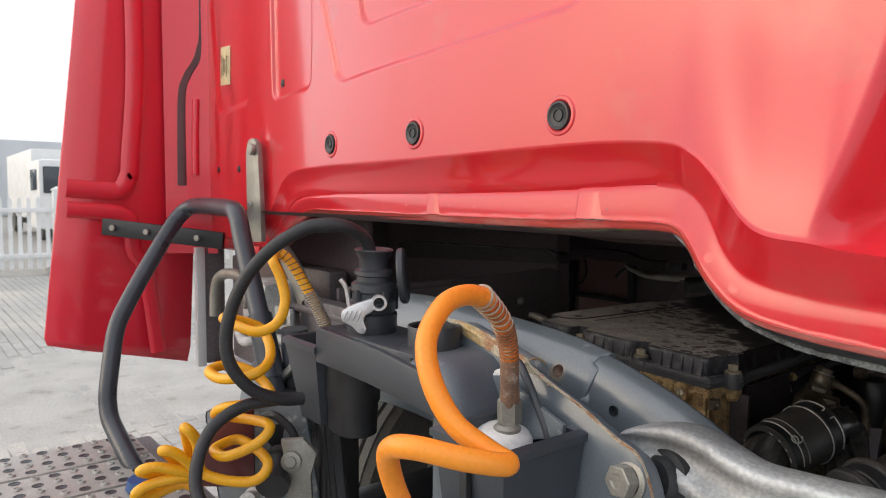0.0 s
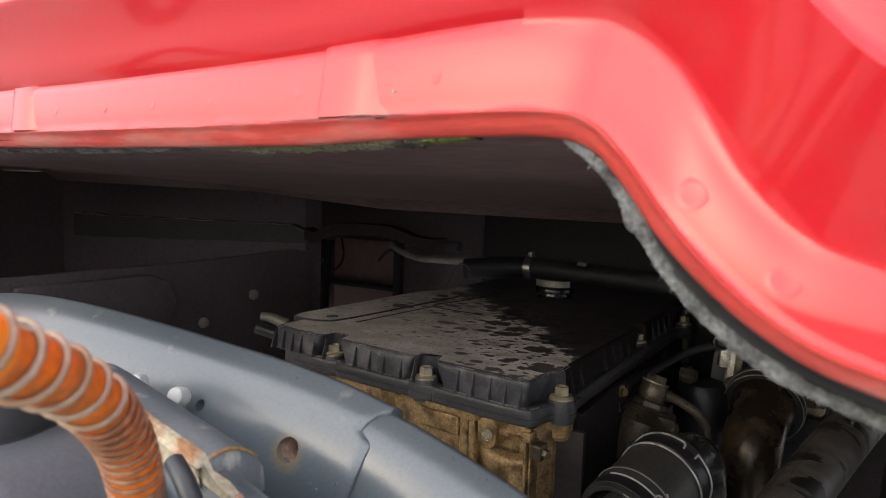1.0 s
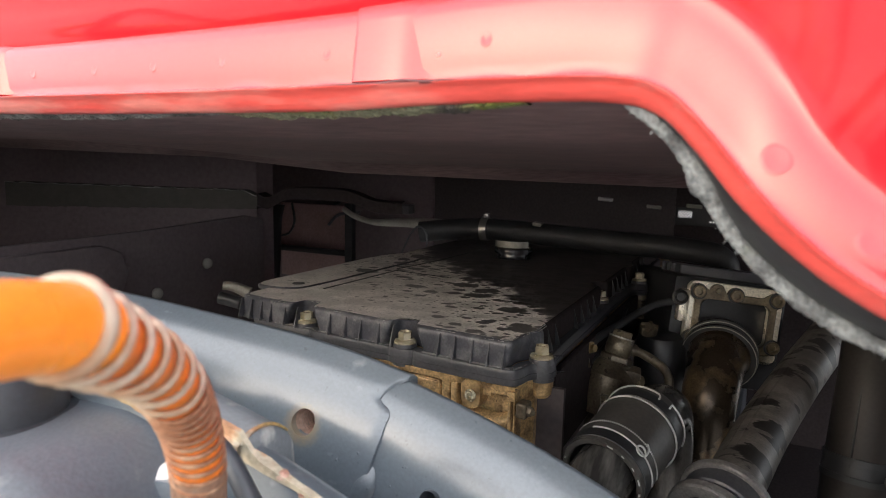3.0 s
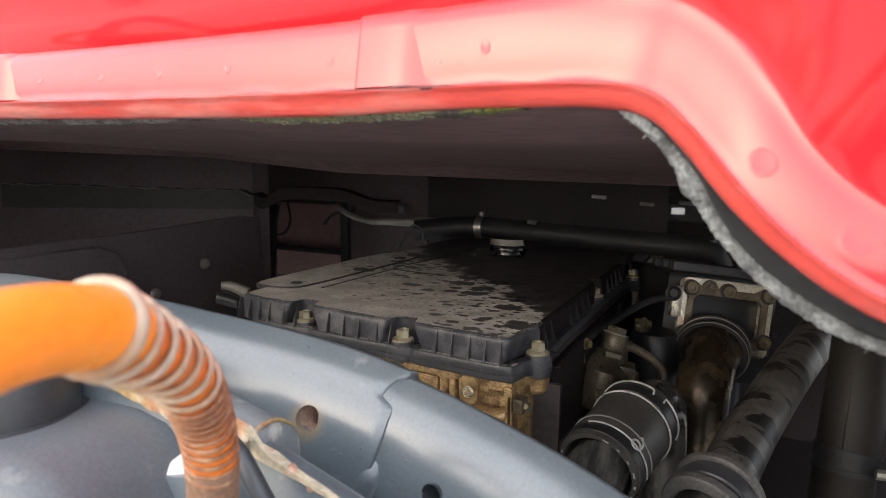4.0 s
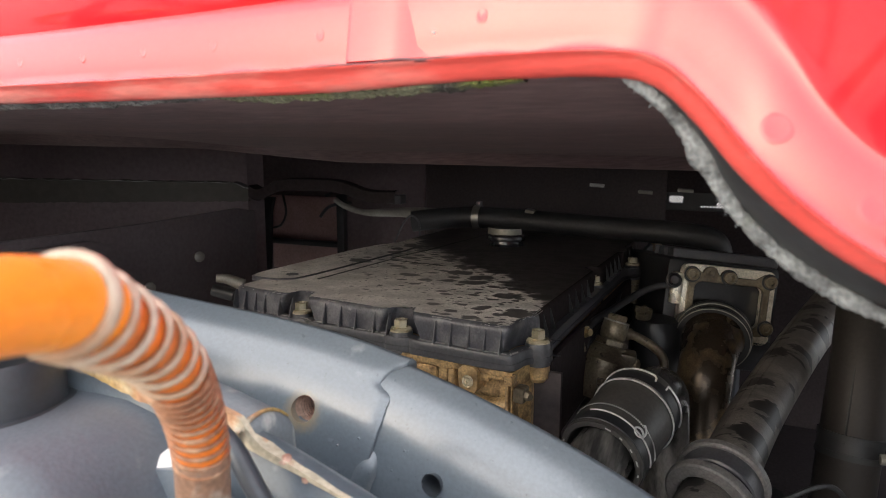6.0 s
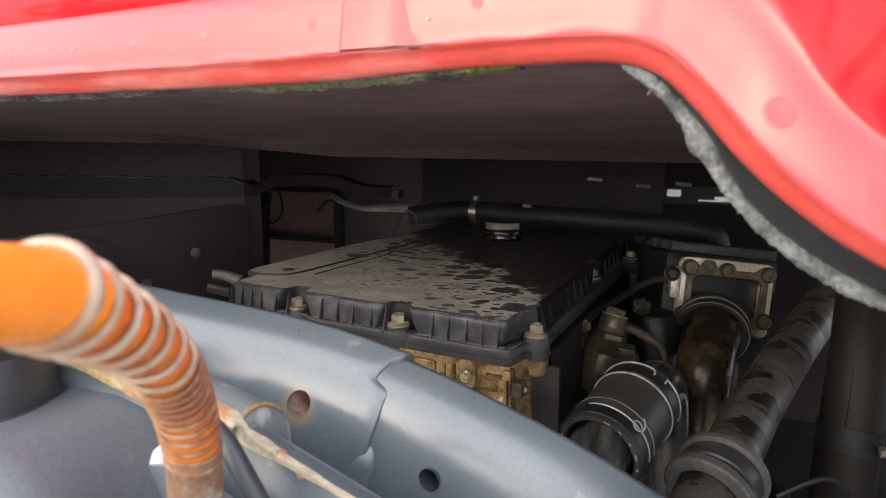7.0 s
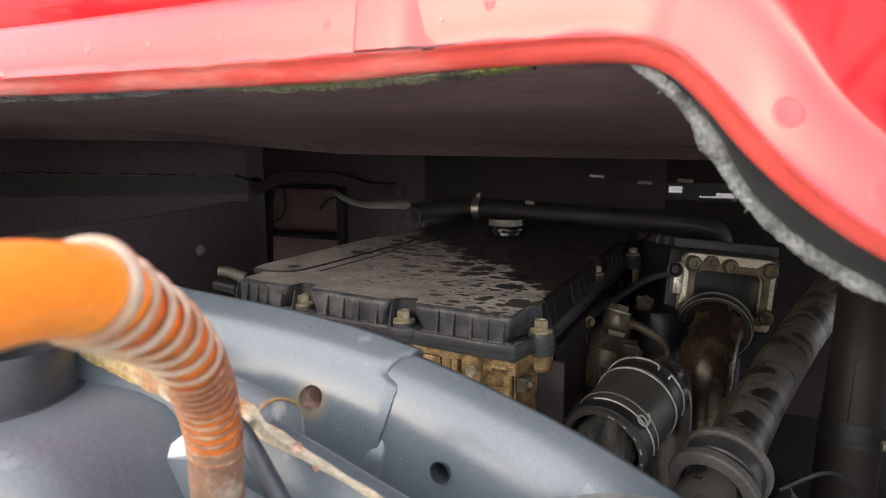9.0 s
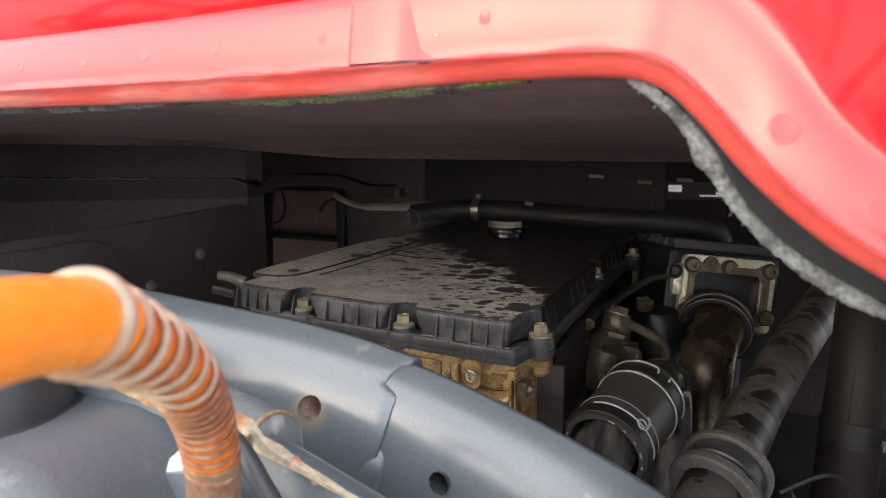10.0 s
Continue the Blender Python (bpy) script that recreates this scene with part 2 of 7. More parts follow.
RUSTHOLE = mat("rust_brown_bore", (0.36, 0.20, 0.15), 0.4, 0.3, (0.45, 0.34, 0.27), 60, 0.8, grain=400, grain_mix=0.25, bump=0.2)
ORANGE = mat("orange_air_hose", (0.92, 0.33, 0.035), 0.30, 0, (0.85, 0.26, 0.02), 10, 0.6, grain=240, grain_mix=0.05, spec=0.4)
ORANGE_DIRTY = mat("dirty_orange_hose", (0.78, 0.20, 0.02), 0.5, 0, (0.42, 0.15, 0.05), 60, 0.85, 0.45, 0.62, grain=260, grain_mix=0.2)
WIRE = mat("clamp_wire", (0.64, 0.64, 0.62), 0.3, 0.3)
RUSTSPRING = mat("rusty_spring_wire", (0.27, 0.13, 0.07), 0.6, 0.2, (0.42, 0.27, 0.17), 90, 0.9, 0.46, 0.64, grain=400, grain_mix=0.3)
RUSTFER = mat("rust_brown_ferrule", (0.27, 0.155, 0.10), 0.55, 0.2, (0.20, 0.13, 0.095), 40, 0.8, grain=400, grain_mix=0.25, bump=0.15,
              third=(0.40, 0.32, 0.26), third_scale=60, third_lo=0.6, third_hi=0.7)
RAILMAT = mat("blue_black_rail_paint", (0.036, 0.042, 0.052), 0.30, 0, (0.055, 0.062, 0.074), 9, 0.7, grain=300, grain_mix=0.1, bump=0.05)
PLUGMAT = mat("blue_black_plastic", (0.030, 0.034, 0.040), 0.42, 0, (0.05, 0.055, 0.062), 12, 0.7, grain=300, grain_mix=0.15, bump=0.06)
# pale stretched streaks paint the striped reflections along the pipe
GLOSSPIPE = mat("glossy_black_pipe", (0.045, 0.044, 0.042), 0.22, 0, (0.20, 0.19, 0.175), 26, 0.8, 0.45, 0.6, grain=260, grain_mix=0.15, stretch=(1.6, 0.22, 0.6), rough_var=0.08)
SLEEVE = mat("grey_brown_rubber_sleeve", (0.060, 0.057, 0.053), 0.50, 0, (0.090, 0.085, 0.078), 22, 0.7, grain=260, grain_mix=0.15, bump=0.08)
COLLAR = mat("dusty_grey_collar", (0.200, 0.192, 0.185), 0.5, 0, (0.13, 0.125, 0.12), 26, 0.8, grain=300, grain_mix=0.2, bump=0.08)
GLOSSBLACK = mat("glossy_black_plastic", (0.016, 0.017, 0.020), 0.18, 0, (0.03, 0.031, 0.034), 12, 0.7, grain=300, grain_mix=0.1, rough_var=0.06)
# lighter gold blotches put part of the elbow's highlight into its colour
ELBOW = mat("dark_bronze_elbow", (0.058, 0.044, 0.031), 0.27, 0.55, (0.30, 0.21, 0.115), 22, 0.85, 0.52, 0.72, grain=420, grain_mix=0.3, bump=0.12)
SPRING = mat("rust_dusted_spring", (0.41, 0.35, 0.27), 0.45, 0.2, (0.35, 0.22, 0.13), 34, 0.85, 0.44, 0.60, grain=300, grain_mix=0.15)
YELLOW = mat("yellow_air_hose", (0.85, 0.42, 0.012), 0.36, 0, (0.72, 0.34, 0.01), 12, 0.6, grain=220, grain_mix=0.06)
BRASS = mat("dull_brass", (0.36, 0.27, 0.13), 0.4, 0.8, (0.2, 0.15, 0.08), 50, 0.8, grain=300, grain_mix=0.2)
SEAL = mat("mossy_grey_seal", (0.185, 0.20, 0.205), 0.95, 0, (0.085, 0.09, 0.094), 60, 0.9, 0.48, 0.62, grain=500, grain_mix=0.4, bump=0.8,
           third=(0.09, 0.10, 0.05), third_scale=20, third_lo=0.6, third_hi=0.72)
MOSS = mat("green_moss_foam", (0.17, 0.175, 0.11), 0.95, 0, (0.15, 0.19, 0.03), 16, 0.9, 0.48, 0.58, grain=420, grain_mix=0.45, bump=0.9,
           third=(0.06, 0.056, 0.05), third_scale=24, third_lo=0.58, third_hi=0.66)
FELT = mat("grey_felt_edge", (0.20, 0.20, 0.195), 0.95, 0, (0.06, 0.058, 0.055), 40, 0.9, 0.45, 0.6, grain=420, grain_mix=0.4, bump=0.8)
PINK = mat("dusty_red_sheet", (0.36, 0.235, 0.225), 0.7, 0, (0.29, 0.18, 0.17), 9, 0.7, grain=180, grain_mix=0.15)
SCUFF = mat("pale_dust", (0.46, 0.45, 0.44), 0.9, 0, (0.26, 0.255, 0.25), 200, 0.8, grain=600, grain_mix=0.3)
WHITE = mat("white_paint", (0.80, 0.80, 0.78), 0.5, 0, (0.68, 0.68, 0.66), 3, 0.6, grain=160, grain_mix=0.04)
LABEL = mat("yellowed_label", (0.62, 0.52, 0.30), 0.5, 0, (0.52, 0.42, 0.24), 30, 0.6, grain=200, grain_mix=0.06)
INK = mat("label_ink", (0.10, 0.08, 0.05), 0.6)
STONE = mat("concrete_paver", (0.415, 0.400, 0.375), 0.8, 0, (0.335, 0.322, 0.300), 1.2, 0.8, grain=90, grain_mix=0.2, bump=0.15, third=(0.50, 0.47, 0.42), third_scale=0.5, third_lo=0.5, third_hi=0.62)
SAND = mat("pale_trodden_sand", (0.455, 0.438, 0.405), 0.9, 0, (0.375, 0.358, 0.328), 2.5, 0.8, grain=70, grain_mix=0.12, bump=0.15, third=(0.30, 0.28, 0.245), third_scale=5, third_lo=0.62, third_hi=0.72)
JOINT = mat("sandy_joint", (0.33, 0.315, 0.285), 0.9, 0, (0.24, 0.225, 0.20), 3, 0.6, grain=60, grain_mix=0.2)
TYRE = mat("tyre_rubber", (0.075, 0.073, 0.070), 0.75, 0, (0.125, 0.12, 0.11), 10, 0.7, grain=160, grain_mix=0.25, bump=0.15)
FACADE = mat("pale_sheet_facade", (0.62, 0.64, 0.65), 0.6, 0, (0.52, 0.54, 0.55), 0.5, 0.6, grain=20, grain_mix=0.04)
GLASS = mat("dark_window", (0.05, 0.06, 0.07), 0.12, 0, (0.07, 0.08, 0.09), 1.0, 0.5, spec=0.6)
BLUE = mat("blue_plastic", (0.02, 0.08, 0.24), 0.4)
MAROON = mat("maroon_sheet", (0.095, 0.014, 0.016), 0.4, 0, (0.06, 0.010, 0.011), 10, 0.7, grain=200, grain_mix=0.1, coat=0.3)
TREAD = mat("galvanised_tread_plate", (0.46, 0.45, 0.42), 0.55, 0.3, (0.36, 0.34, 0.30), 8, 0.7, grain=200, grain_mix=0.12)
CLEAR = mat("milky_plastic_cap", (0.72, 0.73, 0.72), 0.35, 0, (0.6, 0.6, 0.58), 30, 0.5)


# ---- mesh helpers ----
PLACE = {}


def thing(name, label, category, at=(0, 0, 0), group="", kind=""):
    ob = new(name)
    ob.location = at
    ob.empty_display_size = 0.05
    PLACE[ob] = Matrix.Translation(at)
    return tagged(ob, label, category, group, kind)


def mesh_of(name, bm, material, smooth=35):
    bmesh.ops.recalc_face_normals(bm, faces=bm.faces)
    me = bpy.data.meshes.new(name)
    bm.to_mesh(me)
    bm.free()
    me.materials.append(material)
    if smooth:
        me.shade_smooth()
        me.set_sharp_from_angle(angle=radians(smooth))
    return me


def part(name, bm, material, parent=None, label="", smooth=35, at=None):
    """One mesh under a thing or a part; bm may be a mesh made before."""
    me = bm if isinstance(bm, bpy.types.Mesh) else mesh_of(name, bm, material, smooth)
    ob = new(name, me)
    if parent:
        ob.parent = parent
        ob.matrix_parent_inverse = PLACE.get(parent, Matrix()).inverted()
    if at is not None:
        ob.matrix_basis = at
        PLACE[ob] = at.copy()
    if label:
        ob["label"] = label
    return ob


def solo(name, bm, material, label, category, group="", kind="", smooth=35):
    return tagged(part(name, bm, material, None, "", smooth), label, category, group, kind)


def spline(pts, n=8, closed=False):
    """A smooth curve through the points."""
    p = [Vector(q) for q in pts]
    out = []
    m = len(p)
    for i in range(m if closed else m - 1):
        if closed:
            a, b, c, d = p[i - 1], p[i], p[(i + 1) % m], p[(i + 2) % m]
        else:
            a, b, c, d = p[max(i - 1, 0)], p[i], p[i + 1], p[min(i + 2, m - 1)]
        for k in range(n):
            t = k / n
            out.append(0.5 * ((2 * b) + (c - a) * t + (2 * a - 5 * b + 4 * c - d) * t * t + (3 * b - a - 3 * c + d) * t ** 3))
    if not closed:
        out.append(p[-1])
    return out


def tube(pts, r, seg=12, caps=True, bm=None):
    """A round bar along points; r a number or one radius a point."""
    bm = bm or bmesh.new()
    p = [Vector(q) for q in pts]
    rs = r if isinstance(r, (list, tuple)) else [r] * len(p)
    up = Vector((0, 0, 1))
    rings, prev = [], None
    for i, q in enumerate(p):
        d = (p[min(i + 1, len(p) - 1)] - p[max(i - 1, 0)]).normalized()
        if prev is None:
            s = d.cross(up if abs(d.z) < 0.9 else Vector((1, 0, 0))).normalized()
        else:
            s = (prev - d * prev.dot(d)).normalized()
        prev = s
        u = s.cross(d)
        rings.append([bm.verts.new(q + rs[i] * (math.cos(a) * s + math.sin(a) * u)) for a in
                      [2 * math.pi * k / seg for k in range(seg)]])
    for a, b in zip(rings, rings[1:]):
        for k in range(seg):
            bm.faces.new((a[k], a[(k + 1) % seg], b[(k + 1) % seg], b[k]))
    if caps:
        bm.faces.new(rings[0])
        bm.faces.new(rings[-1][::-1])
    return bm


def lathe(profile, seg=24, m=None, bm=None):
    """Profile of (radius, height) turned about z, then posed by m."""
    bm = bm or bmesh.new()
    m = m or Matrix()
    rings = []
    for r, h in profile:
        if r < 1e-6:
            rings.append([bm.verts.new(m @ Vector((0, 0, h)))])
        else:
            rings.append([bm.verts.new(m @ Vector((r * math.cos(2 * math.pi * k / seg), r * math.sin(2 * math.pi * k / seg), h))) for k in range(seg)])
    for a, b in zip(rings, rings[1:]):
        for k in range(seg):
            j = (k + 1) % seg
            if len(a) == 1 and len(b) == 1:
                continue
            if len(a) == 1:
                bm.faces.new((a[0], b[j], b[k]))
            elif len(b) == 1:
                bm.faces.new((a[k], a[j], b[0]))
            else:
                bm.faces.new((a[k], a[j], b[j], b[k]))
    return bm


def box(c, s, bevel=0.0, m=None, bm=None, seg=2):
    """A box of size s round c, its edges rounded."""
    own = bmesh.new()
    bmesh.ops.create_cube(own, size=1.0, matrix=Matrix.Translation(c) @ Matrix.Diagonal((*s, 1)))
    if bevel:
        bmesh.ops.bevel(own, geom=list(own.edges), offset=bevel, segments=seg, profile=0.6, affect='EDGES')
    if m:
        own.transform(m)
    if bm is None:
        return own
    return join(bm, own)


def join(bm, other):
    me = bpy.data.meshes.new("tmp")
    other.to_mesh(me)
    other.free()
    bm.from_mesh(me)
    bpy.data.meshes.remove(me)
    return bm


def slab(outline, a, b, axis='z', bevel=0.0, m=None):
    """A flat outline (pairs) thickened from a to b along an axis."""
    bm = bmesh.new()

    def put(u, v, w):
        return {'z': (u, v, w), 'y': (u, w, v), 'x': (w, u, v)}[axis]

    lo = [bm.verts.new(put(u, v, a)) for u, v in outline]
    hi = [bm.verts.new(put(u, v, b)) for u, v in outline]
    bm.faces.new(lo[::-1])
    bm.faces.new(hi)
    k = len(lo)
    for i in range(k):
        bm.faces.new((lo[i], lo[(i + 1) % k], hi[(i + 1) % k], hi[i]))
    if bevel:
        bmesh.ops.recalc_face_normals(bm, faces=bm.faces)
        bmesh.ops.bevel(bm, geom=list(bm.edges), offset=bevel, segments=2, profile=0.6, affect='EDGES')
    if m:
        bm.transform(m)
    return bm


def loft(rows, closed=False, bm=None):
    """A surface through rows of points of equal count."""
    bm = bm or bmesh.new()
    v = [[bm.verts.new(p) for p in r] for r in rows]
    for a, b in zip(v, v[1:]):
        k = len(a)
        for i in range(k if closed else k - 1):
            j = (i + 1) % k
            bm.faces.new((a[i], a[j], b[j], b[i]))
    return bm


def coil(axis, r, turns, wire, seg=6, step=18):
    """A coil of wire wound round a path of points, with a turn count."""
    p = [Vector(q) for q in axis]
    lens = [0.0]
    for a, b in zip(p, p[1:]):
        lens.append(lens[-1] + (b - a).length)
    total = lens[-1]
    n = int(turns * step)
    out, prev, k = [], None, 0
    for i in range(n + 1):
        s = total * i / n
        while k < len(p) - 2 and lens[k + 1] < s:
            k += 1
        f = (s - lens[k]) / max(lens[k + 1] - lens[k], 1e-9)
        q = p[k].lerp(p[k + 1], f)
        d0 = (p[k + 1] - p[k]).normalized()
        d1 = (p[min(k + 2, len(p) - 1)] - p[min(k + 1, len(p) - 2)]).normalized()
        d = d0.lerp(d1, f).normalized()
        sd = d.cross(Vector((0.3, 0.9, 0.2))).normalized() if prev is None else (prev - d * prev.dot(d)).normalized()
        prev = sd
        u = sd.cross(d)
        a = 2 * math.pi * i / step
        rad = r(s / total) if callable(r) else r
        out.append(q + rad * (math.cos(a) * sd + math.sin(a) * u))
    return tube(out, wire, seg)


def aim(at, direction, spin=0.0):
    """A pose whose z points along a direction."""
    q = Vector(direction).normalized().to_track_quat('Z', 'Y').to_matrix().to_4x4()
    return Matrix.Translation(at) @ q @ pose(0, 0, 0, 0, 0, spin)


def hexbolt_parts(parent, at, direction=(0, 0, 1), af=0.016, h=0.011, flange=0.0125, material=None, name="bolt", spin=10):
    """A flanged hexagon bolt head: one part."""
    bm = lathe([(0, 0), (flange, 0), (flange, 0.0022), (flange * 0.86, 0.0042), (af * 0.56, 0.0048)], 20)
    r = af / math.sqrt(3)
    lathe([(r, 0.0040), (r, h - 0.0012), (r * 0.90, h), (r * 0.55, h), (r * 0.45, h - 0.0016), (0, h - 0.0016)], 6, pose(0, 0, 0, 0, 0, spin), bm)
    return part(name, bm, material or ZINC, parent, at=aim(at, direction), smooth=25)


# ---- ground ----
MID = -0.715      # the truck's centre line
bm = bmesh.new()
bmesh.ops.create_grid(bm, x_segments=60, y_segments=60, size=400, matrix=Matrix.Translation((0, 0, -0.05)))
solo("ground", bm, JOINT, "sandy grey yard ground under the paving stones", "ground", kind="structure", smooth=0)


# ---- truck cab ----
def cab_y(x):
    """Where the back wall stands across the cab: flat in the middle, swept forward to the corners."""
    if x < -0.8:
        return 0.49 + 0.099 * (-0.8 - x) ** 1.4
    if x > -0.02:
        return 0.49 + 0.099 * (x + 0.02) ** 1.4
    return 0.49


def step(v, a, b):
    t = min(max((v - a) / (b - a), 0.0), 1.0)
    return t * t * (3 - 2 * t)


def inside(x, z, x0, x1, z0, soft, slant=0.0, rise=0.0):
    """1 inside a pressed field open to the top, with soft edges."""
    x0s = x0 - slant * (z - z0)
    x1s = x1 + slant * (z - z0)
    zs = z0 + rise * (x - x0)
    r = 0.03
    dx = max(x0s + r - x, x - x1s + r, 0.0)
    dz = max(zs + r - z, 0.0)
    d = math.hypot(dx, dz) - r
    return 1 - step(d, -soft, 0.0)


def pressing(x, z):
    """The depth pressed into the back wall."""
    d = 0.007 * inside(x, z, -0.985, -0.425, 1.714, 0.009, 0.42, 0.03)
    d += 0.008 * inside(x, z, -0.905, -0.50, 1.797, 0.009, 0.3, 0.0)
    d += 0.008 * inside(x, z, -1.318, -1.10, 1.722, 0.010, 0.04, 0.0)
    xs = x - 0.25 * (z - 1.495)
    d += 0.055 * step(xs, -0.150, -0.105) * (1 - step(xs, -0.04, 0.06)) * step(z, 1.47, 1.51)
    d += 0.008 * inside(x, z, -1.80, -1.49, 1.735, 0.02, 0.25, 0.0)
    d -= 0.004 * math.exp(-((x + 1.367) / 0.03) ** 2 - ((z - 1.645) / 0.03) ** 2)
    return d


LIP_KEYS = [(-1.95, 0.63, 1.365), (-1.7, 0.60, 1.372), (-1.5, 0.57, 1.385), (-1.39, 0.56, 1.39), (-1.33, 0.553, 1.414), (-1.25, 0.545, 1.455), (-1.16, 0.535, 1.484), (-1.04, 0.524, 1.485),
            (-0.9, 0.513, 1.484), (-0.75, 0.508, 1.483), (-0.6, 0.505, 1.482), (-0.45, 0.502, 1.482), (-0.36, 0.499, 1.482),
            (-0.315, 0.4955, 1.481), (-0.295, 0.4905, 1.476), (-0.28, 0.484, 1.463), (-0.2635, 0.476, 1.4445), (-0.2465, 0.471, 1.429),
            (-0.2265, 0.467, 1.415), (-0.204, 0.465, 1.405), (-0.168, 0.465, 1.398), (-0.105, 0.467, 1.392), (0.1, 0.47, 1.38), (0.52, 0.53, 1.375)]
FLANGE_KEYS = [(-1.95, 0.622, 1.385), (-1.7, 0.592, 1.392), (-1.5, 0.562, 1.405), (-1.40, 0.55, 1.41), (-1.36, 0.545, 1.43), (-1.285, 0.54, 1.475), (-1.20, 0.53, 1.512), (-1.06, 0.52, 1.521),
               (-0.9, 0.514, 1.522), (-0.75, 0.512, 1.522), (-0.6, 0.511, 1.523), (-0.45, 0.510, 1.526), (-0.36, 0.507, 1.530),
               (-0.305, 0.5035, 1.528), (-0.283, 0.4985, 1.521), (-0.264, 0.492, 1.506), (-0.251, 0.486, 1.489), (-0.238, 0.481, 1.469),
               (-0.222, 0.477, 1.453), (-0.204, 0.474, 1.444), (-0.17, 0.473, 1.437), (-0.105, 0.474, 1.432), (0.1, 0.477, 1.43), (0.52, 0.54, 1.42)]
CREASE_KEYS = [(-1.95, 0.615, 1.4), (-1.7, 0.58, 1.408), (-1.5, 0.554, 1.42), (-1.41, 0.54, 1.427), (-1.37, 0.535, 1.455), (-1.3, 0.527, 1.515), (-1.225, 0.52, 1.563), (-1.08, 0.508, 1.573),
               (-0.9, 0.496, 1.573), (-0.75, 0.491, 1.573), (-0.6, 0.49, 1.575), (-0.45, 0.49, 1.577), (-0.37, 0.489, 1.576),
               (-0.298, 0.4803, 1.57), (-0.266, 0.4706, 1.557), (-0.241, 0.4627, 1.537), (-0.222, 0.4566, 1.515), (-0.207, 0.453, 1.498),
               (-0.193, 0.4513, 1.488), (-0.176, 0.4504, 1.483), (-0.148, 0.4504, 1.48), (-0.098, 0.4522, 1.473), (0.097, 0.4416, 1.463), (0.52, 0.535, 1.46)]
N = 34
lip, flange, crease = spline(LIP_KEYS, N), spline(FLANGE_KEYS, N), spline(CREASE_KEYS, N)
cab = thing("truck_cab", "glossy red truck cab seen from behind, with a pressed back wall", "truck cab", (MID, 1.6, 0.95))



def sag(p):
    """How far the folded lip hangs below its line: less towards the bend."""
    return 0.0030 * (1 - step(p.x, -0.47, -0.36))


lip_rows = [[p + Vector((0, 0.034, 0.006)) for p in lip], [p + Vector((0, 0.014, 0.001 - sag(p))) for p in lip], [p + Vector((0, 0.010, -sag(p))) for p in lip]]
for g, dy in ((0.03, 0.0075), (0.08, 0.0050), (0.13, 0.0030), (0.17, 0.0012), (0.185, -0.0004), (0.197, -0.0008), (0.207, 0.0006), (0.215, 0.0026)):
    lip_rows.append([a.lerp(b, g) + Vector((0, dy + (0.0006 + 0.0006 * step(-a.x, 0.38, 0.46)) * noise.noise(Vector((a.x * 45, g * 14, a.z * 45))), -sag(a) * (1 - g / 0.215))) for a, b in zip(lip, flange)])
part("lower_lip", loft(lip_rows), LIP, cab, "worn red lip with scuffed paint", smooth=60)
rows = [lip_rows[-1]] + [[a.lerp(b, g) + Vector((0, dy, 0)) for a, b in zip(lip, flange)] for g, dy in ((0.25, 0.0030), (0.34, 0.0020), (0.6, 0.0012), (0.82, 0.0005), (0.93, 0.0009))]
for f in (0.0, 0.1, 0.3, 0.5, 0.7, 0.88, 0.96, 1.0):
    bulge = 0.004 * math.sin(math.pi * f)
    rows.append([a.lerp(b, f) + Vector((0, (bulge + (0.003 if f < 0.05 else 0)) * (1 - step(a.x, -0.37, -0.29)), 0)) for a, b in zip(flange, crease)])
count = len(crease)
UPPER = 180
for k in range(1, UPPER + 1):
    f = k / UPPER
    row = []
    for i, p in enumerate(crease):
        z = p.z + (2.05 - p.z) * f
        x = p.x
        y = p.y + (cab_y(x) - p.y) * step(f, -0.06, 0.36) + pressing(x, z)
        row.append(Vector((x, y, z)))
    rows.append(row)
rows.append([Vector((p.x, cab_y(p.x) + 0.01, 2.4)) for p in crease])
rows.append([Vector((p.x, cab_y(p.x) + 0.02, 3.0)) for p in crease])
rows.append([Vector((p.x, cab_y(p.x) + 0.10, 3.12)) for p in crease])
part("back_wall", loft(rows), RED, cab, "glossy red pressed steel back wall", smooth=50)
bm = loft([[Vector((x, y, z)) for x in (-1.97, 0.54)] for y, z in ((0.72, 3.12), (1.6, 3.2), (2.6, 3.1))])
box((MID, 1.6, 3.16), (2.5, 2.0, 0.04), 0.015, bm=bm)
part("roof", bm, RED, cab)
for sx in (-1, 1):
    x = MID + sx * 1.255
    part("side_wall", box((x, 1.62, 2.27), (0.03, 2.05, 1.75), 0.01), RED, cab)
part("front_wall", box((MID, 2.66, 2.25), (2.5, 0.04, 1.75), 0.015), RED, cab)

# pressed covers over the flange, and the small dimples
for x0, x1 in ((-0.437, -0.390), (-0.733, -0.697)):
    pts = []
    for u in (0.0, 0.006, 0.016, 0.03, 0.06, 0.3, 0.5, 0.6, 0.7, 0.8, 0.9, 0.95, 1.0):
        x = x0 + (x1 - x0) * u
        i = min(range(count), key=lambda q: abs(lip[q].x - x) + (10 if lip[q].z < 1.47 else 0))
        a, b = lip[i], flange[i]
        lift = 0.0010 - 0.0018 * step(u, 0.0, 0.03) if u < 0.5 else -0.0008 + 0.0040 * step(u, 0.45, 1.0)
        col = []
        for g in (0.20, 0.23, 0.30, 0.55, 0.85, 1.0, 1.04):
            q = a.lerp(b, g)
            col.append(Vector((x, q.y + lift + (0.0035 if g > 1.02 else 0) + (0.004 if g < 0.21 else 0), q.z + (0.0))))
        pts.append(col)
    part("strap_cover", loft(pts), RED, cab, smooth=60)


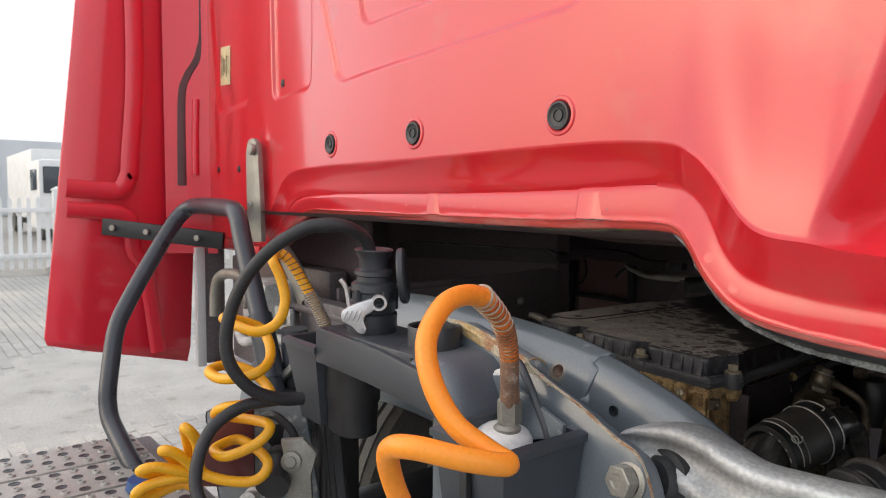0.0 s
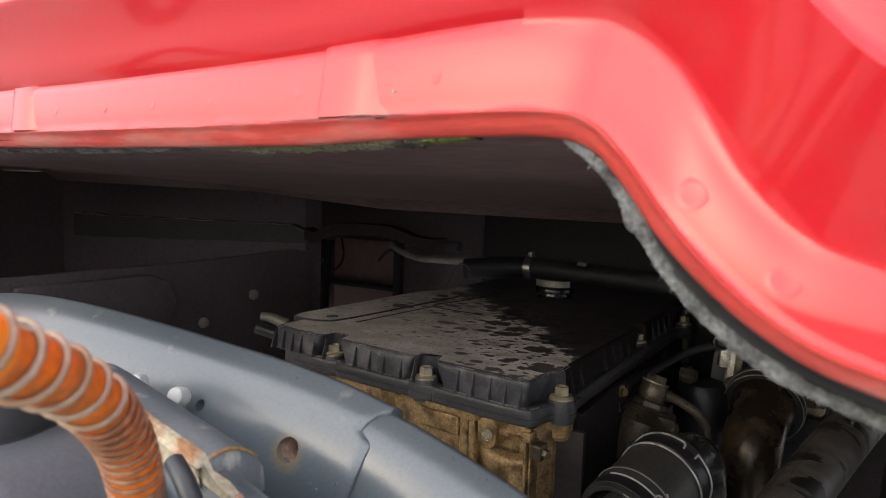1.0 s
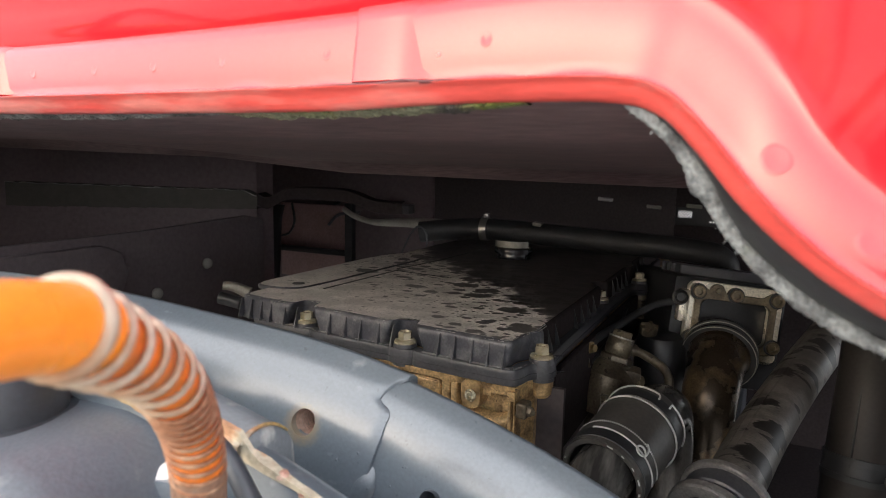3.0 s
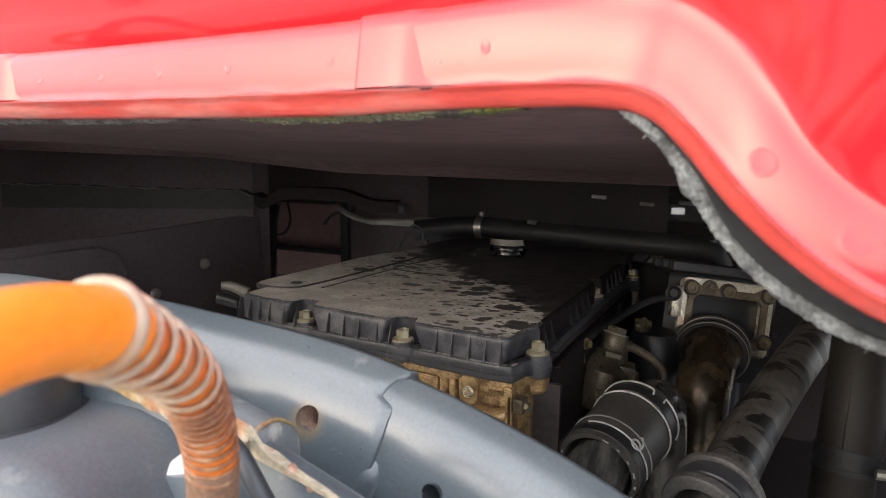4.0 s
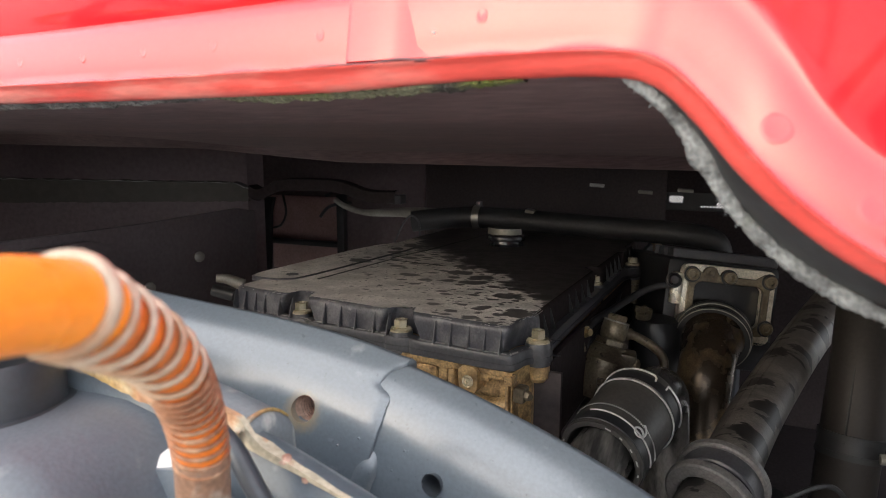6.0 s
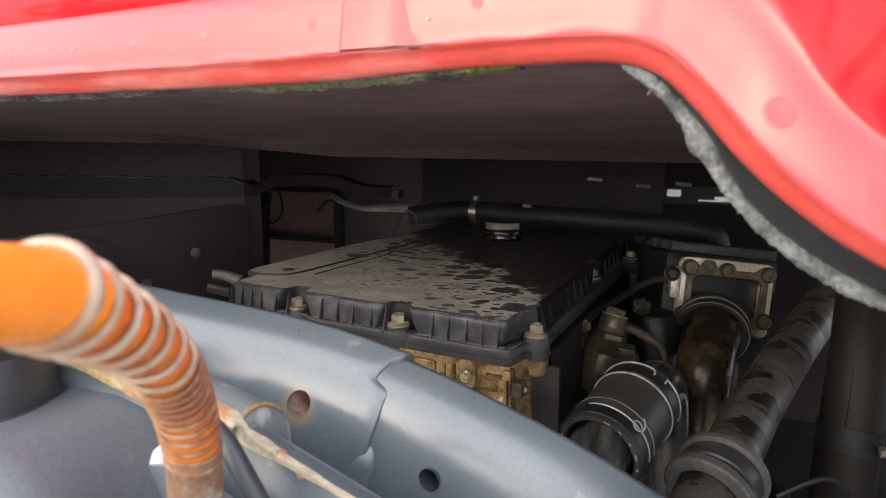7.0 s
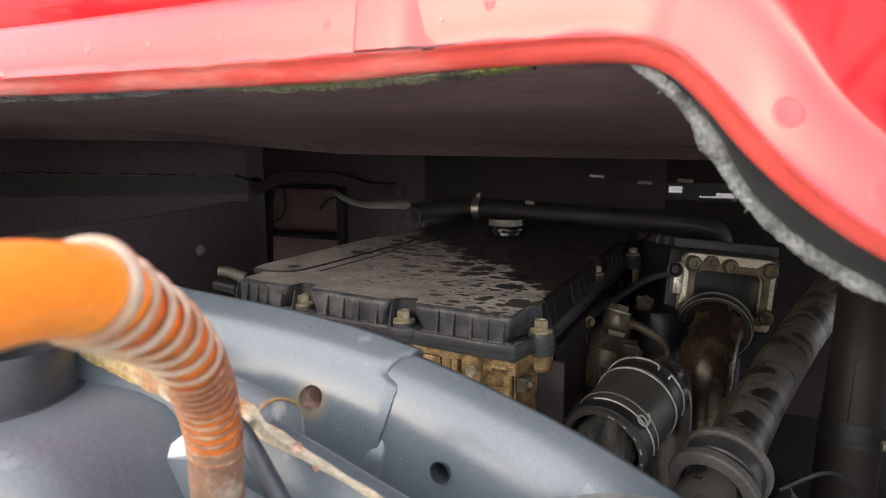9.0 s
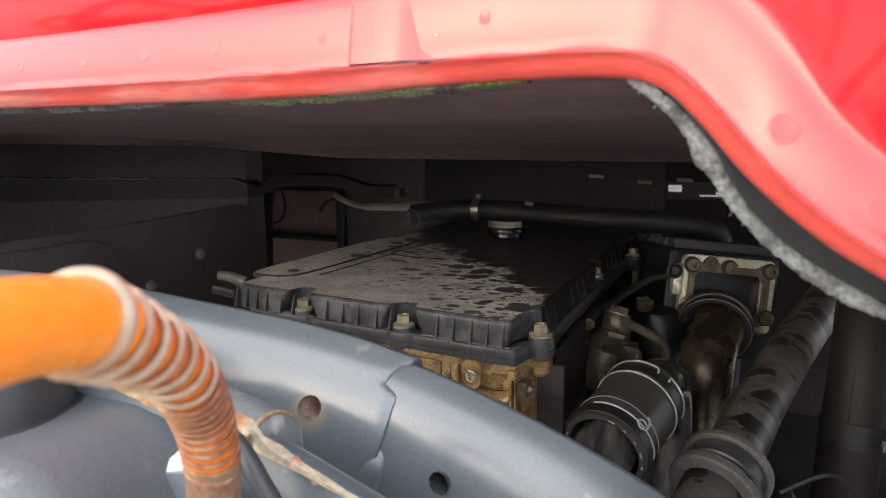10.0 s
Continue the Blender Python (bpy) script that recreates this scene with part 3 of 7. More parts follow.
seam = [lip[i].lerp(flange[i], 0.20) + Vector((0, 0.0004, 0.0012 * noise.noise(Vector((lip[i].x * 60, 0, 0))))) for i in range(count) if -0.47 < lip[i].x < -0.365 and lip[i].z > 1.47]
part("open_seam", tube(seam, [0.0004 + 0.0007 * math.sin(math.pi * i / (len(seam) - 1)) for i in range(len(seam))], 6), MAROON, cab, "open rusty seam under the strap")


def on_flange(x, g, low_side=False):
    """A pose on the flange, z out of the sheet."""
    k = min(range(2, count - 2), key=lambda q: abs(lip[q].lerp(flange[q], g).x - x) + (5 if (lip[q].z < 1.47) != low_side else 0))
    along = lip[k + 1].lerp(flange[k + 1], g) - lip[k - 1].lerp(flange[k - 1], g)
    out = along.cross(flange[k] - lip[k])
    if out.y > 0:
        out = -out
    return aim(lip[k].lerp(flange[k], g) + Vector((0, 0.0012, 0)), out)


dimple = mesh_of("dimple", lathe([(0.0, -0.0001), (0.0026, -0.00005), (0.0031, 0.00008), (0.0036, 0.00008), (0.0044, -0.0001)], 20), RED, 80)
for x in (-0.453, -0.519, -0.575, -0.623, -0.679, -0.369, -0.79, -0.86):
    part("dimple", dimple, None, cab, at=on_flange(x, 0.56) @ Matrix.Diagonal((0.62, 0.85, 1, 1)))
big = mesh_of("dimple", lathe([(0.0, 0.0), (0.0030, 0.00002), (0.0037, 0.00008), (0.0043, 0.00008), (0.0056, -0.0001)], 24), RED, 80)
for x, g, low_side in ((-0.2515, 0.5, True), (-0.2220, 0.55, True)):
    part("dimple", big, None, cab, at=on_flange(x, g, low_side))

# small bare chips on the flange
chip = mesh_of("paint_chip", lathe([(0.0, 0.0004), (0.0007, 0.0003), (0.0010, -0.0002)], 8), SCUFF, 40)
for x, g in ((-0.4225, 0.74), (-0.4480, 0.80), (-0.3905, 0.45), (-0.2960, 0.80)):
    part("paint_chip", chip, None, cab, at=on_flange(x, g) @ Matrix.Diagonal((1.2, 0.7, 1, 1)))

# rubber plugs in the back wall
for x in (-1.011, -0.740, -0.451):
    y = cab_y(x)
    plug = part("rubber_plug", lathe([(0, 0.0015), (0.006, 0.0015), (0.0066, 0.003), (0.0074, 0.003), (0.008, 0.0014), (0.0125, 0.0018), (0.0140, 0.0030), (0.0165, 0.0028), (0.0172, 0.0), (0.0172, -0.004)], 28),
                BLACK, cab, "round black rubber plug", at=aim((x, y - 0.001, 1.612), (-0.02, -1, 0)))
    part("plug_seat", lathe([(0.0172, -0.0006), (0.0190, 0.0008), (0.0225, 0.0006), (0.0245, -0.001)], 28), RED, cab, at=aim((x, y - 0.0005, 1.612), (-0.02, -1, 0)))
screw = mesh_of("screw", lathe([(0, 0.003), (0.004, 0.003), (0.006, 0.002), (0.0085, 0.001), (0.0088, -0.001)], 16), BLACK)
for x, z in ((-1.270, 1.757), (-1.585, 1.587), (-1.80, 1.592)):
    part("screw", screw, None, cab, at=aim((x, cab_y(x) + pressing(x, z) - 0.001, z), (-0.1, -1, 0)))
# yellowed label with unreadable lines
lab = part("label_plate", box((0, 0, 0), (0.050, 0.0016, 0.100), 0.0006), LABEL, cab, "yellowed paper label with unreadable lines",
           at=pose(-1.705, cab_y(-1.705) - 0.0005, 1.862, 0, 2, 7))
for k in range(5):
    part("text_bar", box((0, 0, 0), (0.0022, 0.0004, 0.06 - 0.014 * (k % 3)), 0), INK, lab, at=pose(-1.705 + (k - 2) * 0.008, cab_y(-1.705) - 0.0024 + (k - 2) * 0.0012, 1.862, 0, 2, 7))

# locking arm on the back wall
arm = part("lock_arm", slab([(-0.030, 0.0), (0.030, 0.0), (0.030, 0.10), (0.027, 0.20), (0.020, 0.222), (0.008, 0.232), (-0.008, 0.232), (-0.020, 0.222), (-0.027, 0.20), (-0.030, 0.10)], -0.006, 0.006, 'y', 0.002),
           DULL, cab, "galvanised steel locking arm", at=pose(-1.375, 0.515, 1.415, 0, -2.5, 6))
part("bolt_head", lathe([(0, 0.010), (0.010, 0.010), (0.0125, 0.007), (0.0125, 0.0)], 20), DULL, arm, at=pose(-1.372, 0.508, 1.622, 90, 0, 0))
part("pivot_rib", lathe([(0, 0.006), (0.004, 0.006), (0.006, 0.0)], 14), DULL, arm, at=pose(-1.385, 0.506, 1.50, 90, 0, 0))
part("wall_tab", slab([(-1.56, 1.40), (-1.44, 1.40), (-1.45, 1.345), (-1.48, 1.325), (-1.50, 1.35), (-1.55, 1.36)], 0.548, 0.556, 'y', 0.002), RED, cab)

# felt, moss and the rubber seal round the cut-out
low = [p for p in lip if -1.2 < p.x < -0.30 and p.z > 1.46]


def fuzz_strip(name, x0, x1, drop, material, label, seed, y0=0.013, jag=0.5):
    rnd = random.Random(seed)
    n = int((x1 - x0) / 0.0022)
    r0, r1, r2, r3 = [], [], [], []
    for i in range(n + 1):
        x = x0 + (x1 - x0) * i / n
        p = min(low, key=lambda q: abs(q.x - x))
        ends = min(1, 5 * min(i, n - i) / n + 0.15)
        h = sag(p) * 0.7 + drop * 0.85 * ends * (1 - jag + jag * (0.5 + noise.noise(Vector((x * 60, seed, 0)))) + 0.35 * rnd.random())
        w = 0.002 * rnd.random()
        r0.append(Vector((x, p.y + y0 - 0.001, p.z + 0.004)))
        r1.append(Vector((x, p.y + y0 + w, p.z - h * 0.5)))
        r2.append(Vector((x, p.y + y0 + 0.006 + w, p.z - h)))
        r3.append(Vector((x, p.y + y0 + 0.020, p.z + 0.004)))
    return part(name, loft([r0, r1, r2, r3]), material, cab, label, smooth=0)


fuzz_strip("felt_strip", -1.10, -0.52, 0.0048, FELT, "frayed grey felt strip under the lip", 3)
fuzz_strip("moss_strip", -0.54, -0.352, 0.0044, MOSS, "foam strip grown with green moss", 7, 0.012, 0.35)

SEAL_KEYS = [(-0.345, 0.512, 1.488), (-0.315, 0.510, 1.484), (-0.304, 0.508, 1.478), (-0.288, 0.508, 1.463), (-0.277, 0.508, 1.448), (-0.266, 0.508, 1.430), (-0.251, 0.508, 1.4145),
             (-0.235, 0.507, 1.403), (-0.214, 0.506, 1.393), (-0.185, 0.505, 1.385), (-0.14, 0.505, 1.379), (0.0, 0.51, 1.373), (0.3, 0.525, 1.368)]
rnd = random.Random(11)
path = [p + Vector((0.0012, 0, 0.0009)) for p in spline(SEAL_KEYS, 26)]
bm = tube(path, [0.0031 + 0.0008 * noise.noise(p * 70) + 0.0026 * math.exp(-((p.z - 1.4501) / 0.006) ** 2) * (p.x < -0.2) for p in path], 16)
for v in bm.verts:
    v.co += Vector((noise.noise(v.co * 420), noise.noise(v.co * 420 + Vector((9, 0, 0))), noise.noise(v.co * 420 + Vector((0, 9, 0))))) * 0.0008
part("seal", bm, SEAL, cab, "frayed grey rubber seal with moss")
bm = bmesh.new()
for i in range(60):
    p = path[rnd.randrange(len(path) - 60)]
    d = Vector((rnd.uniform(-1, 1), rnd.uniform(-1, 0.3), rnd.uniform(-1, 1))).normalized()
    a = p + d * 0.0030
    tube([a, a + d * rnd.uniform(0.0006, 0.0012) + Vector((0, 0, -0.0006)), a + d * 0.0014 + Vector((rnd.uniform(-1, 1), 0, -1)) * 0.0007], [0.00028, 0.0002, 0.00006], 3, False, bm)
tagged(part("seal_fluff", bm, SEAL, cab, "frayed fibres on the seal", smooth=0), kind="stuff")
shell = [p for p in path if p.x > -0.308]
near_lip = [min(lip, key=lambda q: (q - p).length) for p in shell]
bm = loft([[q + Vector((0.001, 0.010, 0.003)) for q in near_lip], [p.lerp(q, 0.6) + Vector((0.001, 0.002, 0.002)) for p, q in zip(shell, near_lip)], [p + Vector((0.001, 0.001, 0.002)) for p in shell], [p + Vector((0, 0.04, 0.004)) for p in shell]])
part("seal_carrier", bm, RUBBER, cab, "black rubber strip behind the red lip")

# underside of the cab floor
xs = [-1.95 + i * 0.05 for i in range(37)]
prof = [(0.512, 1.4855), (0.53, 1.478), (0.60, 1.468), (0.72, 1.459), (0.84, 1.4515), (0.92, 1.447), (0.950, 1.444), (0.955, 1.443), (0.958, 1.450), (0.97, 1.458), (1.05, 1.455), (1.085, 1.427), (1.095, 1.424), (1.10, 1.442), (1.5, 1.43), (2.6, 1.42)]
bm = loft([[Vector((x, y + (0.0 if y < 0.6 else 0.05 * math.sin(2.2 * (x + 0.3))), z + (0 if y < 0.6 else -0.012 * (x + 0.5) + 0.06 * max(0, -0.80 - max(x, -1.05)) * step(y, 0.6, 0.9)))) for x in xs] for y, z in prof])
part("floor_pan", bm, UNDER, cab, "dull brown-black coated cab floor seen from below", smooth=40)
bm = loft([[Vector((x, y, z)) for y in (0.512, 1.1, 2.6)] for x, z in ((-0.15, 1.43), (-0.12, 1.37), (0.2, 1.36), (0.52, 1.37))])
part("floor_pan", bm, UNDER, cab)

# side fairing: a deep red panel standing out behind the cab corner
fair = part("side_fairing", loft([[Vector((-2.0 + 0.012 * math.sin(3 * v), y, z)) for v, (y, z) in enumerate(row)] for row in (
    [(0.185, 1.112), (0.28, 1.085), (0.40, 1.055), (0.555, 1.018)],
    [(0.180, 1.130), (0.28, 1.11), (0.40, 1.09), (0.565, 1.06)],
    [(0.205, 1.36), (0.30, 1.36), (0.42, 1.36), (0.58, 1.36)],
    [(0.226, 1.55), (0.32, 1.55), (0.43, 1.55), (0.60, 1.55)],
    [(0.275, 2.0), (0.36, 2.0), (0.46, 2.0), (0.64, 2.0)],
    [(0.38, 3.0), (0.46, 3.0), (0.52, 3.0), (0.66, 3.0)])]), RED_DEEP, cab, "deep red plastic side fairing")
sol = fair.modifiers.new("thickness", 'SOLIDIFY')
sol.thickness, sol.offset = 0.02, 1.0


def ridge(pts, w, h):
    """A broad flat pressing standing out of the fairing."""
    p = [Vector((-1.985, y, z)) for y, z in pts]
    rows = []
    for i, q in enumerate(p):
        d = (p[min(i + 1, len(p) - 1)] - p[max(i - 1, 0)]).normalized()
        s = Vector((0, d.z, -d.y))
        rows.append([q + s * (w * u) + Vector((h * v, 0, 0)) for u, v in ((-0.5, -0.8), (-0.32, 0.75), (-0.2, 1.0), (0.2, 1.0), (0.32, 0.75), (0.5, -0.8))])
    return loft(rows)


for pts, w, h in (([(0.40, 3.0), (0.425, 2.0), (0.405, 1.62), (0.398, 1.57), (0.385, 1.542), (0.36, 1.530), (0.24, 1.538)], 0.050, 0.006),
                  ([(0.24, 1.480), (0.36, 1.470), (0.395, 1.455), (0.405, 1.43), (0.41, 1.36), (0.44, 1.30), (0.47, 1.06)], 0.044, 0.005)):
    part("pressed_rib", ridge([(q.y, q.z) for q in spline([(0, y, z) for y, z in pts], 6)], w, h), RED_DEEP, fair, smooth=60)
part("corner_post", loft([[Vector((-1.99, 0.50, z)), Vector((-1.94, 0.58, z)), Vector((-1.90, 0.62, z))] for z in (1.35, 1.8, 2.2, 3.1)]), RED_DEEP, cab)
# dark strip laid along the corner to paint the shadow there
gap = spline([(-1.93, 0.60, 3.0), (-1.93, 0.60, 2.1), (-1.935, 0.59, 1.94), (-1.955, 0.56, 1.87), (-1.965, 0.545, 1.80), (-1.965, 0.54, 1.55)], 6)
along, out = Vector((0.53, 0.85, 0)), Vector((0.85, -0.53, 0))
part("corner_shade", loft([[p + along * u + out * v for u, v in ((-0.013, 0.0), (-0.011, 0.006), (0.009, 0.004), (0.016, -0.002))] for p in gap]), MAROON, cab, "dark maroon strip for the shadow in the gap beside the fairing")
part("corner_rib", tube([(-1.942, 0.578, 1.80), (-1.944, 0.574, 1.70), (-1.944, 0.572, 1.58)], 0.011, 12), RED_DEEP, cab)
va, vb = Vector((-1.965, 0.325, 1.433)), Vector((-1.735, 0.575, 1.397))
strip = part("fairing_bracket", box((0, 0, 0), (0.018, 0.046, (vb - va).length), 0.003), BLACK, cab, "black steel bracket with bolts",
             at=Matrix.Translation((va + vb) / 2) @ (vb - va).to_track_quat('Z', 'Y').to_matrix().to_4x4())
for u in (0.10, 0.38, 0.80):
    part("bolt", lathe([(0, 0.008), (0.007, 0.008), (0.009, 0.006), (0.009, 0)], 6), DULL, strip, at=aim(va.lerp(vb, u) + Vector((0.008, -0.008, 0)), (1, -1, 0)))
part("fairing_stay", box((-1.93, 0.575, 1.19), (0.022, 0.026, 0.355), 0.003), WHITE, cab, "pale cream upright stay")
part("inner_sheet", box((-1.93, 0.62, 1.20), (0.015, 0.055, 0.36), 0.003), SHADE, cab)
part("step_sheet", box((-1.72, 0.66, 1.02), (0.40, 0.10, 0.02), 0.004), MAROON, cab, "maroon painted lower sheet")

# ---- engine bay surroundings ----
bay = thing("engine_bay_shields", "grimy black shields around the engine bay", "shield", (MID, 1.6, 0.8))
part("left_shield", slab([(0.63, 1.09), (1.30, 1.09), (1.35, 1.12), (1.35, 1.315), (1.30, 1.325), (1.05, 1.318), (0.63, 1.318)], -1.221, -1.209, 'x', 0.003), LINER, bay)
bm = slab([(0.74, 1.20), (0.95, 1.205), (0.985, 1.225), (1.0, 1.255), (0.985, 1.29), (0.95, 1.305), (0.74, 1.305)], -1.208, -1.190, 'x', 0.006)
part("tank_bulge", bm, LINER, bay, "rounded black tank end")
for y, z in ((1.185, 1.243), (1.066, 1.206)):
    part("rivet", lathe([(0, 0.007), (0.006, 0.0065), (0.0095, 0.004), (0.0105, 0)], 18), DULL, bay, "pale round plastic rivet", at=aim((-1.207, y, z), (1, -0.3, 0)))
# added sheets: one hides the pavement below, the right pair gates side light
part("ground_screen", box((-0.20, 1.45, 0.70), (0.54, 1.5, 0.012), 0.004), SHADE_BLACK, bay)
part("right_light_gate", box((0.30, 0.92, 1.15), (0.012, 0.68, 0.46), 0.004), SHADE_BLACK, bay)
part("right_light_gate", box((0.30, 2.24, 1.15), (0.012, 0.40, 0.46), 0.004), SHADE_BLACK, bay)
part("far_left_shield", box((-1.72, 1.56, 1.265), (0.012, 1.8, 0.41), 0.004), MURK, bay)
line = [Vector((-1.80, 1.06, 0)), Vector((-1.60, 1.16, 0)), Vector((-1.40, 1.27, 0)), Vector((-1.235, 1.36, 0)), Vector((-1.225, 1.40, 0))]
part("rear_closing_sheet", loft([[p + Vector((0, 0, z)) for p in line] for z in (0.78, 1.10, 1.30, 1.46)]), MURK, bay, "grimy black sheet behind the lagging", smooth=30)
# lagging beam across, with a jagged edge
rnd = random.Random(5)
top, bot = [], []
for i in range(61):
    u = i / 60
    p = Vector((-1.60, 1.06, 1.386)).lerp(Vector((-1.165, 1.28, 1.377)), u)
    top.append(p + Vector((0, 0, rnd.uniform(-0.0012, 0.0012) - 0.010 * step(u, 0.93, 1.0))))
    bot.append(p + Vector((0, 0, -0.046 + rnd.uniform(-0.001, 0.001) + 0.010 * u)))
back = Vector((-0.02, 0.04, 0.0))
fringe = [p + Vector((0.001, -0.0012, 0.0006 + 0.0012 * noise.noise(p * 60))) for p in top]
part("lagging_fringe", tube(fringe, [0.0003 + 0.0011 * max(0, noise.noise(p * 70)) for p in top], 5), SCUFF, bay, "pale frayed top edge")
part("lagging_beam", loft([[p + back for p in top], top, bot, [p + back for p in bot]]), BEAMGRN, bay, "black foam lagging beam with frayed edge", smooth=30)
top = spline([(-1.165, 1.28, 1.372), (-1.15, 1.29, 1.364), (-1.13, 1.30, 1.374), (-1.11, 1.31, 1.383), (-1.05, 1.33, 1.384), (-1.00, 1.35, 1.380), (-0.95, 1.37, 1.362), (-0.90, 1.39, 1.360)], 6)
# this edge is darker than the beam's own foam: shade in its colour
part("lagging_edge", loft([[p + Vector((-0.02, 0.05, 0)) for p in top], top, [p + Vector((0, 0, -0.022)) for p in top]]), SHADE_BLACK, bay)
# bracket with holes, hanging in front of the dusty red sheet
brk = part("hanger_bracket", slab([(-1.45, 1.325), (-1.325, 1.325), (-1.335, 1.29), (-1.345, 1.14), (-1.385, 1.02), (-1.40, 1.16), (-1.41, 1.25)], 1.555, 1.567, 'y', 0.002), BLACK, bay)
for z in (1.27, 1.20, 1.13):
    part("hole_rim", lathe([(0.004, 0.001), (0.006, 0.002), (0.008, 0.0)], 14), SKIRT, brk, at=aim((-1.36, 1.554, z), (0, -1, 0)))
part("cross_stub", box((-1.475, 1.575, 1.252), (0.12, 0.03, 0.045), 0.004), BLACK, bay)
part("backing_sheet", box((-1.40, 1.91, 1.20), (0.62, 0.012, 0.50), 0.004), MURK, bay)
part("dusty_red_sheet", box((-1.47, 1.88, 1.19), (0.24, 0.012, 0.22), 0.004), PINK, bay, "dusty dull red sheet")
part("sheet_post", box((-1.225, 1.70, 1.22), (0.022, 0.02, 0.21), 0.003), BLACK, bay)
part("sheet_ledge", box((-1.47, 1.865, 1.165), (0.25, 0.02, 0.016), 0.004), BLACK, bay)
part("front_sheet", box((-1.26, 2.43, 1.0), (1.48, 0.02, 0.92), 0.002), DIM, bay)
# right front sheets: near-black painted for the unlit depth of the bay
part("front_sheet", box((0.0, 2.43, 0.90), (1.04, 0.02, 0.70), 0.002), SHADE_BLACK, bay)
part("front_sheet", box((0.0, 2.43, 1.39), (1.04, 0.02, 0.17), 0.002), SHADE_BLACK, bay)
part("left_closing_sheet", box((-1.45, 0.72, 1.25), (0.46, 0.012, 0.44), 0.004), MURK, bay)

# perforated grille strip that lets daylight in
gr = thing("radiator_grille", "black wire mesh grille letting daylight through", "grille", (-0.28, 2.45, 1.25))
part("grille_frame", tube([(-0.53, 2.45, 1.245), (0.17, 2.45, 1.245), (0.17, 2.45, 1.31), (-0.53, 2.45, 1.31), (-0.53, 2.45, 1.245)], 0.004, 6), BLACK, gr)
wire = mesh_of("mesh_wire", tube([(-0.032, 0, -0.032), (0.032, 0, 0.032)], 0.0013, 5), BLACK)
wire2 = mesh_of("mesh_wire", tube([(0.032, 0, -0.032), (-0.032, 0, 0.032)], 0.0013, 5), BLACK)
for k in range(70):
    part("mesh_wire", wire if k % 2 else wire2, None, gr, at=pose(-0.53 + k * 0.0045, 2.452, 1.277))
for x0, x1, z0, z1 in ((-0.54, -0.512, 1.24, 1.312), (-0.472, -0.42, 1.24, 1.312), (-0.325, -0.305, 1.24, 1.312), (-0.27, 0.52, 1.24, 1.312), (-0.512, -0.472, 1.24, 1.273), (-0.512, -0.472, 1.294, 1.312),
                       (-0.42, -0.325, 1.24, 1.2605), (-0.42, -0.375, 1.266, 1.312), (-0.375, -0.325, 1.276, 1.312), (-0.305, -0.27, 1.24, 1.257), (-0.305, -0.27, 1.265, 1.312)):
    part("blind_sheet", box(((x0 + x1) / 2, 2.434, (z0 + z1) / 2), (x1 - x0, 0.004, z1 - z0)), BLACK, gr)

# ---- engine ----
eng = thing("truck_engine", "large truck engine with black cover and gold-brown castings", "engine", (-0.69, 1.45, 0.60))
part("engine_block", box((-0.69, 1.50, 0.87), (0.44, 1.06, 0.58), 0.02), SHADE, eng, "dark grimy engine block")
part("flywheel_housing", box((-0.69, 0.90, 0.80), (0.60, 0.16, 0.50), 0.05), SHADE, eng)


# the black ribbed cover: its rear edge runs slightly askew
RX0, RX1 = -0.913, -0.480
LIPZ, WALLZ, TOPZ = 1.2105, 1.2285, 1.2585
BOLTS = [(-0.797, 0.946), (-0.636, 0.924), (-0.473, 0.946), (-0.487, 1.292), (-0.462, 1.495)]


def rear_edge(x):
    """Where the cover's rear edge stands across the engine."""
    return 0.9455 - 0.11 * (x + 0.907)


def rounded(pts, times=2):
    """Cut the corners of a closed outline."""
    for _ in range(times):
        out = []
        for i, (x, y) in enumerate(pts):
            u, v = pts[(i + 1) % len(pts)]
            out += [(0.75 * x + 0.25 * u, 0.75 * y + 0.25 * v), (0.25 * x + 0.75 * u, 0.25 * y + 0.75 * v)]
        pts = out
    return pts


def cover_outline(grow, wide):
    """The cover seen from above with bays for the bolts, wider towards the foot."""
    def f(x):
        return rear_edge(x) - grow
    pts = [(RX0 - grow, 1.98), (RX0 - grow, f(RX0) + 0.03), (RX0 - grow, f(RX0) + 0.008), (RX0 - grow + 0.008, f(RX0))]
    for bx, by in BOLTS[:2]:
        w = 0.0165 + 0.012 * wide
        pts += [(bx - w - 0.012, f(bx - w)), (bx - w - 0.001, f(bx - w)), (bx - w * 0.9, by + 0.006), (bx - 0.0125, by + 0.0155), (bx, by + 0.0165), (bx + 0.0125, by + 0.0155), (bx + w * 0.9, by + 0.006),
                (bx + w + 0.001, f(bx + w)), (bx + w + 0.012, f(bx + w))]
    bx, by = BOLTS[2]
    q = 0.010 * wide
    pts += [(-0.515 - q, f(-0.515)), (-0.497 - q + grow, f(-0.497)), (-0.489 - q + grow, f(-0.49) + 0.004), (-0.4885 - q + grow, by - 0.010), (bx - 0.0165, by + 0.006), (bx - 0.011, by + 0.0160), (RX1 + grow, by + 0.022), (RX1 + grow, by + 0.036)]
    for bx, by in BOLTS[3:]:
        w = 0.018 + 0.010 * wide
        pts += [(RX1 + grow, by - w - 0.012), (RX1 + grow, by - w), (bx - 0.012, by - 0.0155), (bx - 0.0165, by), (bx - 0.012, by + 0.0155), (RX1 + grow, by + w), (RX1 + grow, by + w + 0.012)]
    return rounded(pts + [(RX1 + grow, 1.98)])


